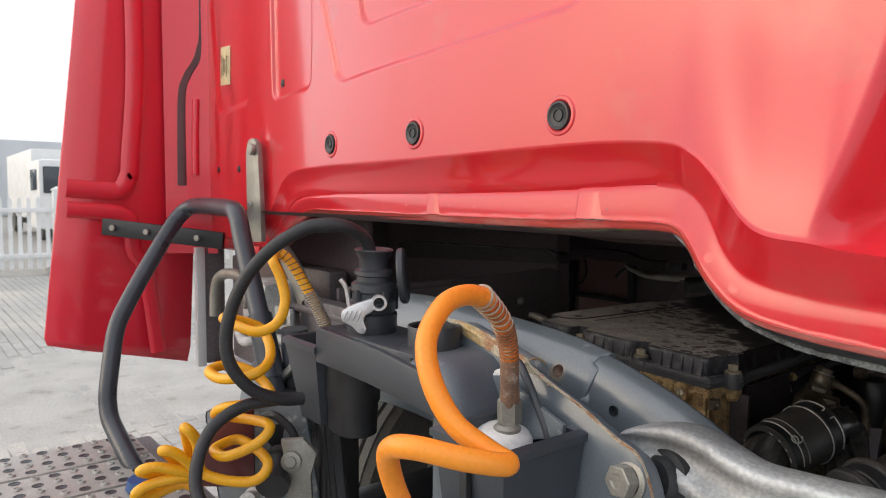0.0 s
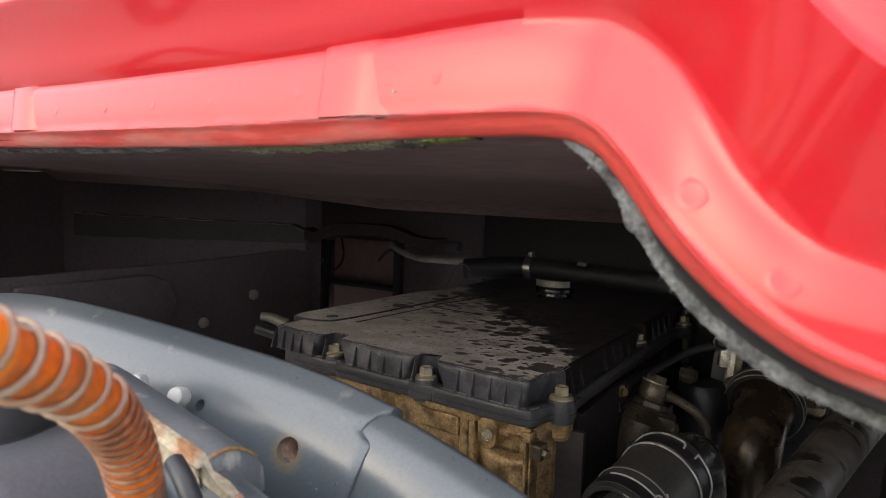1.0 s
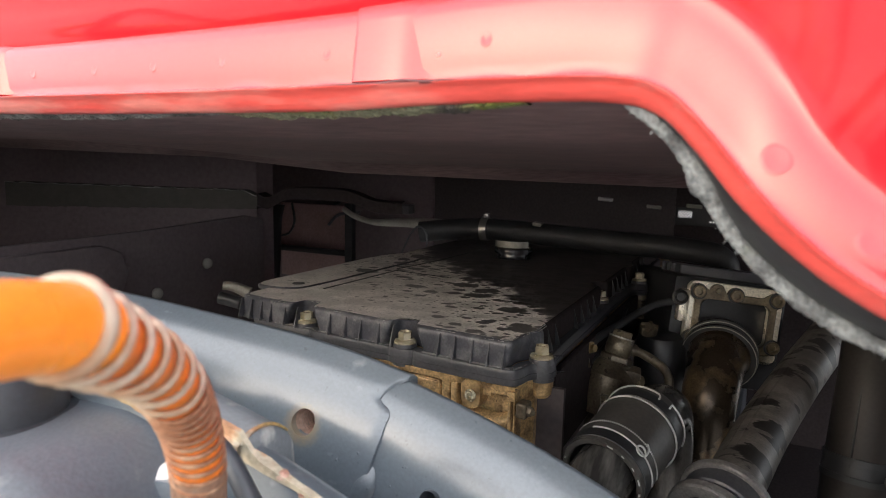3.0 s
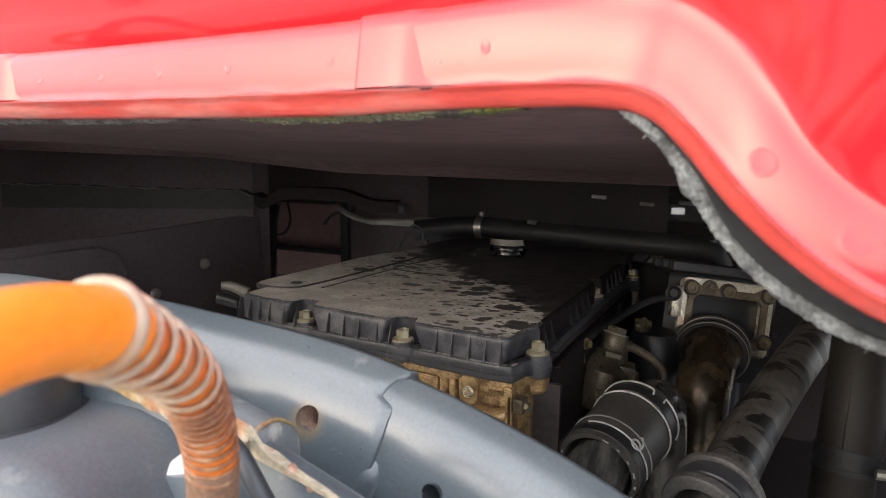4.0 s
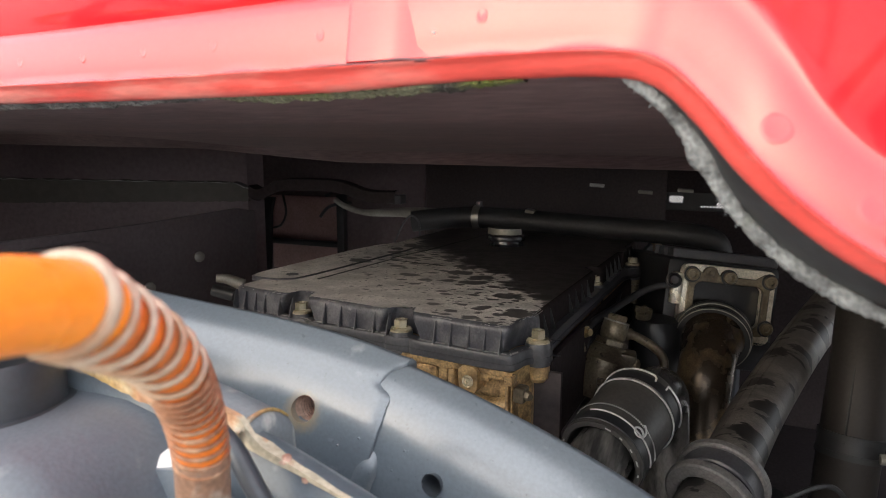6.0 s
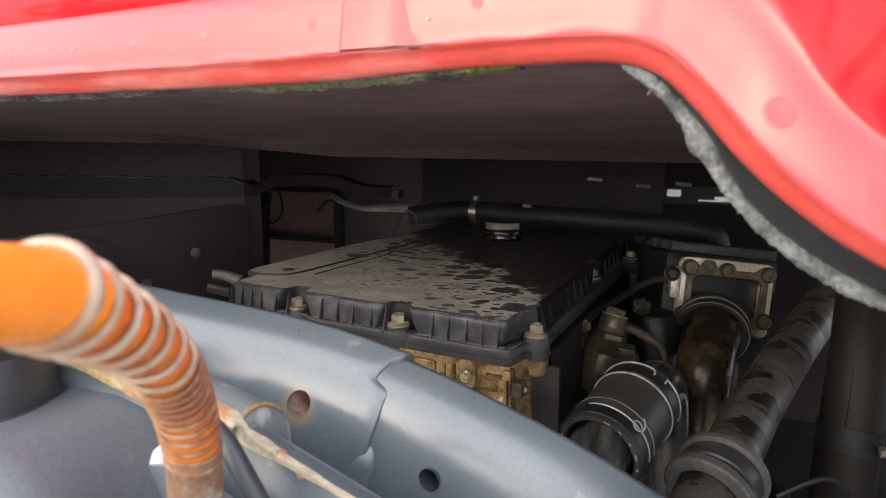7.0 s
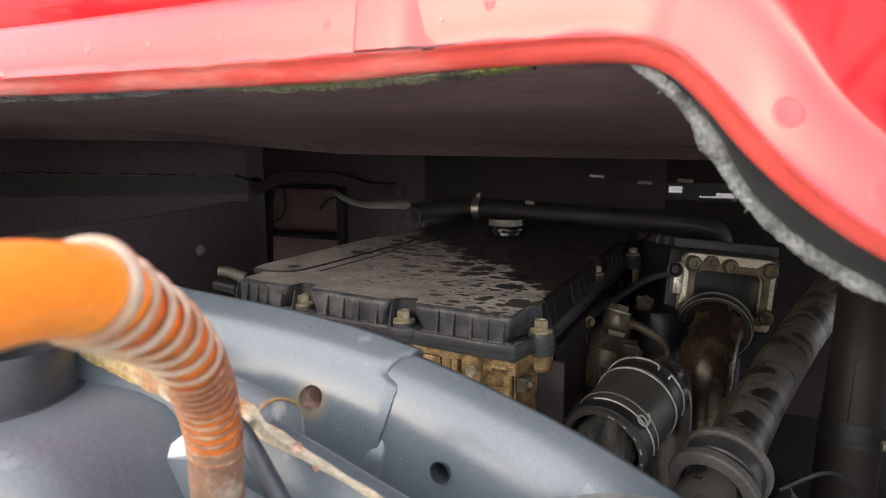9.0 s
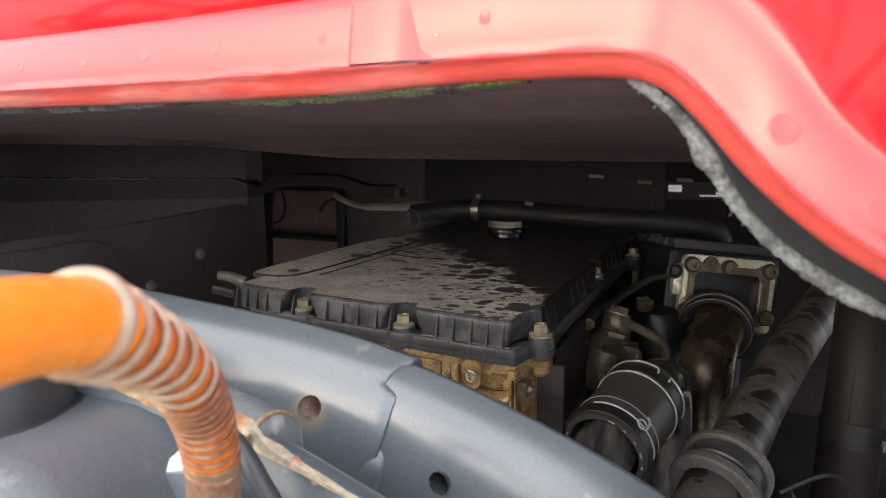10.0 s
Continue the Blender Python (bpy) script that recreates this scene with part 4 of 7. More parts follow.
lip_line = [(RX0 - 0.006, 1.98), (RX0 - 0.006, rear_edge(RX0))]
for bx, by in BOLTS[:2]:
    lip_line += [(bx - 0.026, rear_edge(bx - 0.026) - 0.006), (bx - 0.017, rear_edge(bx) - 0.003), (bx - 0.012, by - 0.0155), (bx + 0.012, by - 0.0155), (bx + 0.016, rear_edge(bx) - 0.003), (bx + 0.021, rear_edge(bx + 0.021) - 0.007)]
lip_line += [(-0.568, rear_edge(-0.568) - 0.0065), (-0.562, rear_edge(-0.562) - 0.0075), (-0.492, rear_edge(-0.49) - 0.007), (-0.482, rear_edge(-0.49) + 0.003), (-0.479, 0.930), (-0.462, 0.934), (-0.456, 0.946), (-0.460, 0.965), (RX1 + 0.010, 0.98)]
for bx, by in BOLTS[3:]:
    lip_line += [(RX1 + 0.010, by - 0.03), (bx + 0.016, by - 0.012), (bx + 0.016, by + 0.012), (RX1 + 0.010, by + 0.03)]
lip_line = rounded(lip_line + [(RX1 + 0.010, 1.98)])
mid = (-0.69, 1.45)


def lip_ring(inset, z):
    out = []
    k = len(lip_line)
    for i, (x, y) in enumerate(lip_line):
        (xa, ya), (xb, yb) = lip_line[i - 1], lip_line[(i + 1) % k]
        n = Vector((ya - yb, xb - xa, 0)).normalized()
        if n.dot(Vector((mid[0] - x, mid[1] - y, 0))) < 0:
            n = -n
        out.append(Vector((x, y, z)) + n * inset)
    return out


cover = part("engine_cover", loft([lip_ring(0.012, LIPZ), lip_ring(0.0016, LIPZ), lip_ring(0.0, LIPZ + 0.0016), lip_ring(0.0, LIPZ + 0.0075), lip_ring(0.0007, LIPZ + 0.0082), lip_ring(0.0007, WALLZ - 0.0022), lip_ring(0.0022, WALLZ), lip_ring(0.014, WALLZ + 0.0006)], closed=True),
             SKIRT, eng, "dusty black plastic cover with ribs and bolts", smooth=40)
rows = [[Vector((x, y, z)) for x, y in cover_outline(g, w)] for g, w, z in (
    (0.0002, 1.0, WALLZ - 0.002), (0.0, 0.95, WALLZ + 0.002), (-0.0004, 0.6, WALLZ + 0.012), (-0.0008, 0.25, WALLZ + 0.021), (-0.0014, 0.12, TOPZ - 0.0045), (-0.0026, 0.06, TOPZ - 0.0017), (-0.0046, 0.02, TOPZ - 0.0003), (-0.0068, 0.0, TOPZ))]
split = next(i for i, p in enumerate(rows[0]) if p.x > -0.49 and p.y > 0.975)
part("cover_wall", loft([r[:split + 1] for r in rows]), COVER, cover, smooth=60)
# the right side is coloured near-black, its shade included
part("cover_side", loft([r[split:] + r[:1] for r in rows]), SHADE_BLACK, cover, "clean black plastic side with shade in its colour", smooth=60)
bm = bmesh.new()
f = bm.faces.new([bm.verts.new(p) for p in rows[-1]])
bmesh.ops.triangulate(bm, faces=[f])
part("cover_top", bm, DUST, cover, "dust-covered top with dark water spots")
# pale dust and scuffs caught on the cover's edges


def edge_dust(line, width, gate, seed):
    bm = bmesh.new()
    last = None
    for i, p in enumerate(line):
        n = noise.noise(p * 55 + Vector((seed, 0, 0))) + 0.6 * noise.noise(p * 260)
        if n < gate or (last is not None and (p - last[2]).length > 0.01):
            last = None
            continue
        w = width * min(1.0, 0.25 + 1.6 * (n - gate))
        away = Vector((mid[0] - p.x, mid[1] - p.y, 0)).normalized()
        pair = (bm.verts.new(p + Vector((0, 0, 0.0004)) - away * (0.0006 + w * 0.3)), bm.verts.new(p + Vector((0, 0, 0.0008)) + away * w), p)
        if last:
            bm.faces.new((last[0], pair[0], pair[1], last[1]))
        last = pair
    return bm


def finer(line, n=8):
    return [p.lerp(q, k / n) for p, q in zip(line, line[1:]) for k in range(n)]


near = [i for i, p in enumerate(rows[-1]) if p.y < 1.0 and p.x > -0.93]
for row, width, gate, seed in ((-2, 0.0022, 0.0, 0), (-3, 0.0010, 0.12, 4)):
    tagged(part("edge_dust", edge_dust(finer([rows[row][i] for i in near]), width, gate, seed), SCUFF, cover, "pale scuffs along the edge", smooth=0), kind="stuff")
ledge = [p for p in lip_ring(0.0035, WALLZ + 0.0003) if p.y < 0.99]
tagged(part("edge_dust", edge_dust(finer(ledge), 0.0034, -0.12, 9), SCUFF, cover, "dust lying on the ledge", smooth=0), kind="stuff")
# raised field with holes, and the grooves beside it
RAISE = rounded([(-0.926, 1.405), (-0.938, 1.10), (-0.944, 1.010), (-0.905, 1.001), (-0.872, 1.008), (-0.856, 1.030), (-0.846, 1.20), (-0.832, 1.405)])
fld = part("raised_field", loft([[Vector((x, y, TOPZ - 0.004)) for x, y in RAISE], [Vector((x, y, TOPZ + 0.0010)) for x, y in RAISE], [Vector((-0.880 + (x + 0.880) * 0.95, 1.2 + (y - 1.2) * 0.988, TOPZ + 0.0024)) for x, y in RAISE]], closed=True), SKIRT, cover, smooth=60)
bm = bmesh.new()
f = bm.faces.new([bm.verts.new((-0.880 + (x + 0.880) * 0.95, 1.2 + (y - 1.2) * 0.988, TOPZ + 0.0024)) for x, y in RAISE])
bmesh.ops.triangulate(bm, faces=[f])
part("field_top", bm, DUST, fld)
for x, y, r in ((-0.882, 1.040, 0.0085), (-0.858, 1.186, 0.013), (-0.860, 1.325, 0.010)):
    part("hole_rim", lathe([(r * 1.14, 0.0001), (r * 1.07, 0.0008), (r, 0.0006), (r * 0.97, 0.0002)], 24), COVER, fld, at=Matrix.Translation((x, y, TOPZ + 0.0025)))
    part("hole_floor", lathe([(r, 0.0005), (0, 0.0004)], 24), BLACK, fld, at=Matrix.Translation((x, y, TOPZ + 0.0025)))
for a, b in (((-0.833, 1.036), (-0.820, 1.225)), ((-0.826, 1.240), (-0.808, 1.345)), ((-0.820, 1.225), (-0.715, 1.212)), ((-0.808, 1.345), (-0.79, 1.60))):
    v = Vector((b[0] - a[0], b[1] - a[1], 0))
    part("groove", box((0, 0, 0), (v.length, 0.0036, 0.0012), 0.0005), BLACK, cover, at=pose((a[0] + b[0]) / 2, (a[1] + b[1]) / 2, TOPZ + 0.0002, 0, 0, math.degrees(math.atan2(v.y, v.x))))
# thin triangular ribs on the walls
bm = bmesh.new()
for sgn in (-1, 1):
    bm.verts.new((sgn * 0.0013, 0.004, 0.0))
    bm.verts.new((sgn * 0.0009, -0.0068, 0.0))
    bm.verts.new((sgn * 0.0003, 0.0005, 0.0255))
    bm.verts.new((sgn * 0.0003, 0.004, 0.0255))
bm.verts.ensure_lookup_table()
v = bm.verts[:]
for q in ((v[0], v[1], v[2], v[3]), (v[4], v[5], v[6], v[7]), (v[1], v[2], v[6], v[5]), (v[2], v[3], v[7], v[6])):
    bm.faces.new(q)
rib = mesh_of("rib", bm, COVER, 20)
lean = math.degrees(math.atan(-0.11))
for x in (-0.907, -0.887, -0.868, -0.85, -0.824, -0.803, -0.747, -0.721, -0.697, -0.669, -0.649, -0.584, -0.563, -0.54, -0.52, -0.501):
    part("rib", rib, None, cover, at=pose(x, rear_edge(x) - 0.0002, WALLZ, 0, 0, lean))
# same rib in black for the right side, shaded through its colour
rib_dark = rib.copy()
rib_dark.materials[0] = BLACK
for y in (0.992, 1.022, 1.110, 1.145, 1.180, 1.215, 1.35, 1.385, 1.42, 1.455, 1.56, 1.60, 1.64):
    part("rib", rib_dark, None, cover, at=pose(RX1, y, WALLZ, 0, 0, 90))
for bx, by in BOLTS:
    part("bolt_boss", lathe([(0.0, 0.0225), (0.0135, 0.0225), (0.0142, 0.0212), (0.0146, 0.010), (0.0150, 0.0), (0.0150, -0.003), (0.0, -0.003)], 24), SKIRT, cover, at=Matrix.Translation((bx, by, LIPZ)))
    hexbolt_parts(cover, (bx, by, LIPZ + 0.0226), (0, 0, 1), 0.0148, 0.0140, 0.0138, spin=20 + 30 * by)
for bx, by in BOLTS[3:]:
    part("bolt_post", lathe([(0.0, 0.0), (0.009, 0.0), (0.009, 0.035), (0.011, 0.036), (0.011, 0.045), (0.0, 0.045)], 16), BRONZE, cover, "grimy bronze spacer", at=Matrix.Translation((bx + 0.004, by, LIPZ - 0.048)))
part("filler_neck", lathe([(0.034, 0.0), (0.030, 0.004), (0.029, 0.010), (0.026, 0.012), (0.0, 0.012)], 28), GLOSSBLACK, cover, at=Matrix.Translation((-0.700, 1.475, TOPZ)))
cap = part("filler_cap", lathe([(0.0, 0.012), (0.030, 0.012), (0.035, 0.010), (0.0365, 0.006), (0.0360, 0.0), (0.0, 0.0)], 32), GLOSSBLACK, cover, "black oil filler cap", at=Matrix.Translation((-0.700, 1.475, TOPZ + 0.010)))
# pale arc whose colour stands for the bright highlight on the cap's rim
grip = [Vector((0.0365 * math.cos(t), 0.0295 * math.sin(t), 0)) for t in [radians(205 + 7 * q) for q in range(20)]]
part("cap_grip", loft([[p * 0.93 + Vector((0, 0, 0.014)) for p in grip], [p * 0.93 + Vector((0, 0, 0.025)) for p in grip], [p + Vector((0, 0, 0.026)) for p in grip], [p * 1.02 + Vector((0, 0, 0.014)) for p in grip]], closed=False), DULL, cap, "pale rim painting the highlight on the cap", at=Matrix.Translation((-0.700, 1.475, TOPZ + 0.008)))

# castings under the cover, along the skewed edge
HM = Matrix.Translation((-0.55, rear_edge(-0.55), 0)) @ pose(0, 0, 0, 0, 0, lean)


def u_of(x):
    return (x + 0.55) * 1.006


def cast_box(name, x0, x1, z0, z1, v0, v1, bevel=0.002, material=None, label=""):
    bm = box(((u_of(x0) + u_of(x1)) / 2, (v0 + v1) / 2, (z0 + z1) / 2), (u_of(x1) - u_of(x0), v1 - v0, z1 - z0), bevel, seg=3)
    for v in bm.verts:
        v.co += Vector((noise.noise(v.co * 90), noise.noise(v.co * 90 + Vector((5, 0, 0))), noise.noise(v.co * 90 + Vector((0, 5, 0))))) * 0.0006
    return part(name, bm, material or HEAD, eng, label, at=HM, smooth=50)


part("cylinder_head", slab([(-0.90, 0.962), (-0.489, 0.9115), (-0.476, 0.935), (-0.470, 1.96), (-0.90, 1.96)], 1.12, LIPZ - 0.0005, 'z', 0.002), HEAD, eng, "gold-brown cast cylinder head")
# scalloped rim below the cover
top_e, low_e = [], []
for i in range(70):
    u = -0.085 + 0.150 * i / 69
    dip = 0.0022 * math.exp(-((u + 0.022) / 0.010) ** 2) + 0.0007 * noise.noise(Vector((u * 160, 0, 0)))
    top_e.append(Vector((u, -0.0035 + 0.0006 * noise.noise(Vector((u * 210, 3, 0))), LIPZ - 0.0005)))
    low_e.append(Vector((u, -0.0030 + 0.0006 * noise.noise(Vector((u * 190, 7, 0))), LIPZ - 0.0080 - dip)))
back = Vector((0, 0.014, 0))
part("head_rim", loft([[p + back for p in top_e], top_e, [p.lerp(q, 0.5) + Vector((0, -0.0012, 0)) for p, q in zip(top_e, low_e)], low_e, [q + back + Vector((0, 0, -0.002)) for q in low_e]]), HEAD, eng, "rough cast rim", at=HM, smooth=40)
cast_box("head_panel", -0.640, -0.5835, 1.1765, 1.1995, 0.002, 0.012, 0.0025)
cast_box("head_panel", -0.634, -0.5865, 1.1790, 1.1975, 0.0005, 0.008, 0.0018)
cast_box("head_rib", -0.5795, -0.5680, 1.130, 1.2030, -0.0010, 0.012, 0.0030)
cast_box("head_rib", -0.5655, -0.5570, 1.130, 1.2030, -0.0045, 0.012, 0.0036)
cast_box("head_ledge", -0.545, -0.4915, 1.1985, 1.2040, -0.0030, 0.012, 0.0022)
lug_o = rounded([(-0.0125, 0.0175), (-0.0125, -0.004), (-0.0095, -0.0125), (0.0, -0.0160), (0.0095, -0.0125), (0.0125, -0.004), (0.0125, 0.0175)], 1)
lug = part("head_lug", slab(lug_o, -0.0095, 0.010, 'y', 0.0014), HEAD, eng, "cast lug with a socket screw", at=HM @ Matrix.Translation((u_of(-0.5365), 0, 1.1935)))
part("lug_screw", lathe([(0, 0.0004), (0.0022, 0.0004), (0.0028, 0.0022), (0.0040, 0.0026), (0.0052, 0.0022), (0.0060, 0.0008), (0.0066, 0.0012), (0.0074, 0.0)], 12), ZINC, lug, "bright socket screw", at=HM @ Matrix.Translation((u_of(-0.5365), -0.0096, 1.1935)) @ pose(0, 0, 0, 90, 0, 0))
part("lug_web", box((u_of(-0.521), 0.002, 1.200), (0.016, 0.012, 0.012), 0.004), HEAD, lug, at=HM)
bulge = spline([(u_of(-0.556), 0.006, 1.1730), (u_of(-0.543), 0.000, 1.1680), (u_of(-0.522), -0.004, 1.1640), (u_of(-0.505), -0.003, 1.1655), (u_of(-0.492), 0.003, 1.1715)], 6)
part("head_bulge", loft([[p + Vector((0, 0.012, 0.010)) for p in bulge], [p + Vector((0, 0.004, 0.0065)) for p in bulge], bulge, [p + Vector((0, -0.0005, -0.006)) for p in bulge], [p + Vector((0, 0.004, -0.04)) for p in bulge]]), HEAD, eng, at=HM, smooth=60)
cast_box("head_post", -0.4912, -0.4882, 1.11, 1.1965, -0.008, 0.012, 0.0010)
cast_box("head_post", -0.4870, -0.4845, 1.11, 1.1965, -0.004, 0.012, 0.0010)
cast_box("post_clip", -0.4925, -0.4830, 1.1965, 1.2070, -0.009, 0.004, 0.0015)
drain = cast_box("drain_plug", -0.4810, -0.4690, 1.1800, 1.1975, -0.011, 0.006, 0.0030, OILY)
part("drain_nut", lathe([(0, 0.008), (0.0040, 0.008), (0.0052, 0.006), (0.0052, 0)], 6), BRONZE, drain, at=HM @ aim((u_of(-0.4690), -0.004, 1.189), (1, -0.5, 0)))
part("head_corner", lathe([(0.0, -0.024), (0.009, -0.023), (0.0135, -0.018), (0.0142, -0.008), (0.0142, -0.0036), (0, -0.0035)], 24), HEAD, eng, at=Matrix.Translation((BOLTS[2][0], BOLTS[2][1], LIPZ)))
part("side_plate", slab([(-0.484, 0.90), (-0.484, 1.200), (-0.4449, 1.200), (-0.4449, 0.90)], 0.944, 0.952, 'y', 0.0015), DIM, eng, "grey-black heat shield plate")

# near-black stands for the shade on this side of the head
part("head_side", box((-0.466, 1.45, 1.155), (0.010, 0.96, 0.108), 0.003), SHADE_BLACK, eng, "side of the head with shade in its black colour")

# air tube behind the cover, with clamp, and small pipes
part("air_tube", tube(spline([(-0.97, 1.60, 1.278), (-0.90, 1.62, 1.287), (-0.80, 1.63, 1.292), (-0.55, 1.63, 1.283), (-0.40, 1.63, 1.278), (-0.33, 1.64, 1.262), (-0.32, 1.66, 1.20)], 8), 0.0235, 18), RUBBER, eng, "black rubber air tube")
cl = part("tube_clamp", lathe([(0.0245, -0.008), (0.026, -0.008), (0.026, 0.008), (0.0245, 0.008)], 28), STEEL, eng, "bright steel hose clamp", at=aim((-0.822, 1.63, 1.292), (1, 0.03, 0)))
part("clamp_screw", box((0, 0, 0), (0.010, 0.016, 0.010), 0.002), STEEL, cl, at=pose(-0.818, 1.625, 1.322))
part("clip", box((0, 0, 0), (0.020, 0.02, 0.008), 0.002), DULL, eng, at=pose(-0.70, 1.625, 1.310, 0, 8, 0))
part("breather_pipe", tube(spline([(-1.19, 1.62, 1.318), (-1.165, 1.62, 1.304), (-1.130, 1.62, 1.294), (-1.097, 1.62, 1.2905), (-1.036, 1.62, 1.294), (-0.96, 1.62, 1.296), (-0.90, 1.63, 1.292)], 8), [0.0065] * 20 + [0.0065 + 0.0003 * q for q in range(29)], 14), DULL, eng, "bent metal pipe")
part("harness_loop", tube(spline([(-0.965, 1.50, 1.235), (-0.955, 1.50, 1.258), (-0.939, 1.50, 1.288), (-0.921, 1.50, 1.303), (-0.904, 1.50, 1.290), (-0.902, 1.50, 1.262)], 8), 0.0022, 8), SKIRT, eng)
part("pipe_stub", box((-1.095, 1.75, 1.314), (0.045, 0.03, 0.024), 0.004), SKIRT, eng)
part("harness_loop", tube(spline([(-1.30, 1.56, 1.33), (-1.285, 1.55, 1.29), (-1.30, 1.55, 1.26), (-1.33, 1.56, 1.25)], 8), 0.003, 8), RUBBER, eng)
part("pipe_stub", tube(spline([(-0.9928, 1.0000, 1.2531), (-0.9790, 1.0100, 1.2508), (-0.9588, 1.0200, 1.2412)], 6), [0.0060 + 0.0003 * q for q in range(13)], 14), DULL, eng, "dull metal pipe stub")
part("pipe_stub", tube([(-0.9898, 0.9900, 1.2371), (-0.9580, 1.0000, 1.2296)], 0.0095, 14), BLACK, eng)
for k, (x, y) in enumerate(((-0.62, 1.9), (-0.42, 1.95), (-0.52, 2.0))):
    part("small_clip", box((0, 0, 0), (0.035, 0.02, 0.008), 0.002), STEEL if k == 0 else DULL, eng, at=pose(x, y, 1.352 - 0.01 * k, 0, 4, 10))

for q in ([(-1.412, 1.9, 1.301), (-1.352, 1.92, 1.331), (-1.285, 1.95, 1.37)], [(-1.355, 1.95, 1.347), (-1.257, 1.93, 1.337), (-1.148, 1.92, 1.344)], [(-1.328, 1.75, 1.257), (-1.307, 1.77, 1.286), (-1.258, 1.8, 1.294)]):
    part("thin_stay", tube(spline(q, 6), 0.0045, 8), SKIRT, eng, "thin black metal stay")

# bronze fuel pump parts
pump = thing("fuel_pump", "grimy bronze fuel pump with banjo fitting and pipe", "pump", (-0.43, 1.20, 1.08))
PA = (0.19, 0.25, 0.95)
part("pump_body", lathe([(0, -0.075), (0.036, -0.075), (0.042, -0.05), (0.040, -0.020), (0.030, -0.008), (0.024, 0.0), (0, 0.0)], 24), BRONZE, pump, at=aim((-0.4365, 1.176, 1.171), PA))
part("pump_ear", box((0, 0, 0), (0.05, 0.03, 0.03), 0.008), BRONZE, pump, at=pose(-0.455, 1.178, 1.140, 0, 20, 20))
part("fitting_seat", lathe([(0, 0), (0.021, 0), (0.0235, 0.003), (0.0235, 0.009), (0.019, 0.012), (0, 0.012)], 6), BRONZE, pump, "hexagon seat of the fitting", at=aim((-0.436, 1.175, 1.170), PA), smooth=25)
part("banjo_body", lathe([(0.0165, 0), (0.0182, 0.003), (0.0188, 0.010), (0.0182, 0.022), (0.0168, 0.0255), (0, 0.0255)], 26), BRONZE, pump, "round banjo fitting", at=aim((-0.4345, 1.177, 1.180), PA))
part("banjo_washer", lathe([(0.014, 0), (0.0185, 0.0002), (0.0185, 0.0024), (0.014, 0.0026)], 26), DULL, pump, at=aim((-0.4300, 1.183, 1.2035), PA))
part("banjo_bolt", lathe([(0.0150, 0), (0.0150, 0.0065), (0.0138, 0.0085), (0.006, 0.0085), (0.0052, 0.0070), (0, 0.0070)], 6), BRONZE, pump, "grimy banjo bolt", at=aim((-0.4295, 1.1835, 1.206), PA, 14), smooth=25)
part("pipe_collar", tube([(-0.4225, 1.1845, 1.1905), (-0.4100, 1.1880, 1.1865)], [0.0095, 0.0085], 16), BRONZE, pump)
part("fuel_pipe", tube(spline([(-0.4140, 1.1867, 1.1880), (-0.4005, 1.1917, 1.1823), (-0.3797, 1.1992, 1.1689), (-0.3680, 1.2031, 1.1554), (-0.3640, 1.2022, 1.1378), (-0.363, 1.200, 1.10), (-0.365, 1.195, 1.05)], 8), 0.0064, 16), BRONZE, pump, "bent metal fuel pipe")
part("side_port", box((0, 0, 0), (0.044, 0.034, 0.028), 0.005), BRONZE, pump, at=pose(-0.4215, 1.170, 1.1535, 0, 8, 10))
part("port_plug", lathe([(0.0085, 0), (0.0085, 0.006), (0.0070, 0.008), (0, 0.008)], 6), OILY, pump, "hexagon plug", at=aim((-0.4020, 1.166, 1.1505), (1, -0.35, 0.05)))
part("rear_canister", lathe([(0, 0), (0.040, 0), (0.040, 0.070), (0.034, 0.084), (0.020, 0.088), (0, 0.088)], 26), BLACK, pump, at=Matrix.Translation((-0.395, 1.325, 1.095)))
star = part("star_cap", lathe([(0.0135, 0.0), (0.0135, 0.010), (0.011, 0.012), (0.004, 0.0125), (0, 0.011)], 20), BRONZE, pump, "lobed grimy cap", at=aim((-0.412, 1.305, 1.186), (0.1, -0.35, 1)))
for k in range(5):
    part("cap_lobe", box((0.0105 * math.cos(1.257 * k), 0.0105 * math.sin(1.257 * k), 0.008), (0.007, 0.007, 0.012), 0.0025), BRONZE, star, at=aim((-0.412, 1.305, 1.186), (0.1, -0.35, 1)))
part("lower_body", box((-0.43, 1.18, 1.03), (0.09, 0.09, 0.12), 0.02), BRONZE, pump)
part("line", tube(spline([(-0.472, 1.135, 1.188), (-0.459, 1.168, 1.2045), (-0.445, 1.235, 1.209), (-0.432, 1.300, 1.2135), (-0.405, 1.322, 1.228), (-0.379, 1.333, 1.2346)], 8), 0.0058, 12), RUBBER, pump, "black rubber line")
part("line", tube(spline([(-0.462, 1.14, 1.175), (-0.452, 1.20, 1.192), (-0.448, 1.27, 1.205), (-0.452, 1.33, 1.215)], 8), 0.0028, 8), BLACK, pump)
clipm = aim((-0.462, 1.128, 1.200), (1, -0.5, 0.1))
part("brass_union", lathe([(0, -0.014), (0.0065, -0.014), (0.0065, -0.006), (0.0085, -0.005), (0.0085, 0.004), (0.0055, 0.005), (0.0055, 0.010), (0, 0.010)], 6), BRASS, pump, "small brass union", at=clipm)
part("union_clip", box((0, 0, 0), (0.004, 0.016, 0.036), 0.0015), BRONZE, pump, at=pose(-0.466, 1.130, 1.190, 0, -12, 20))
part("thin_stay", tube([(-0.425, 1.06, 1.16), (-0.410, 1.05, 1.05), (-0.40, 1.04, 0.98)], 0.005, 8), BRONZE, pump)

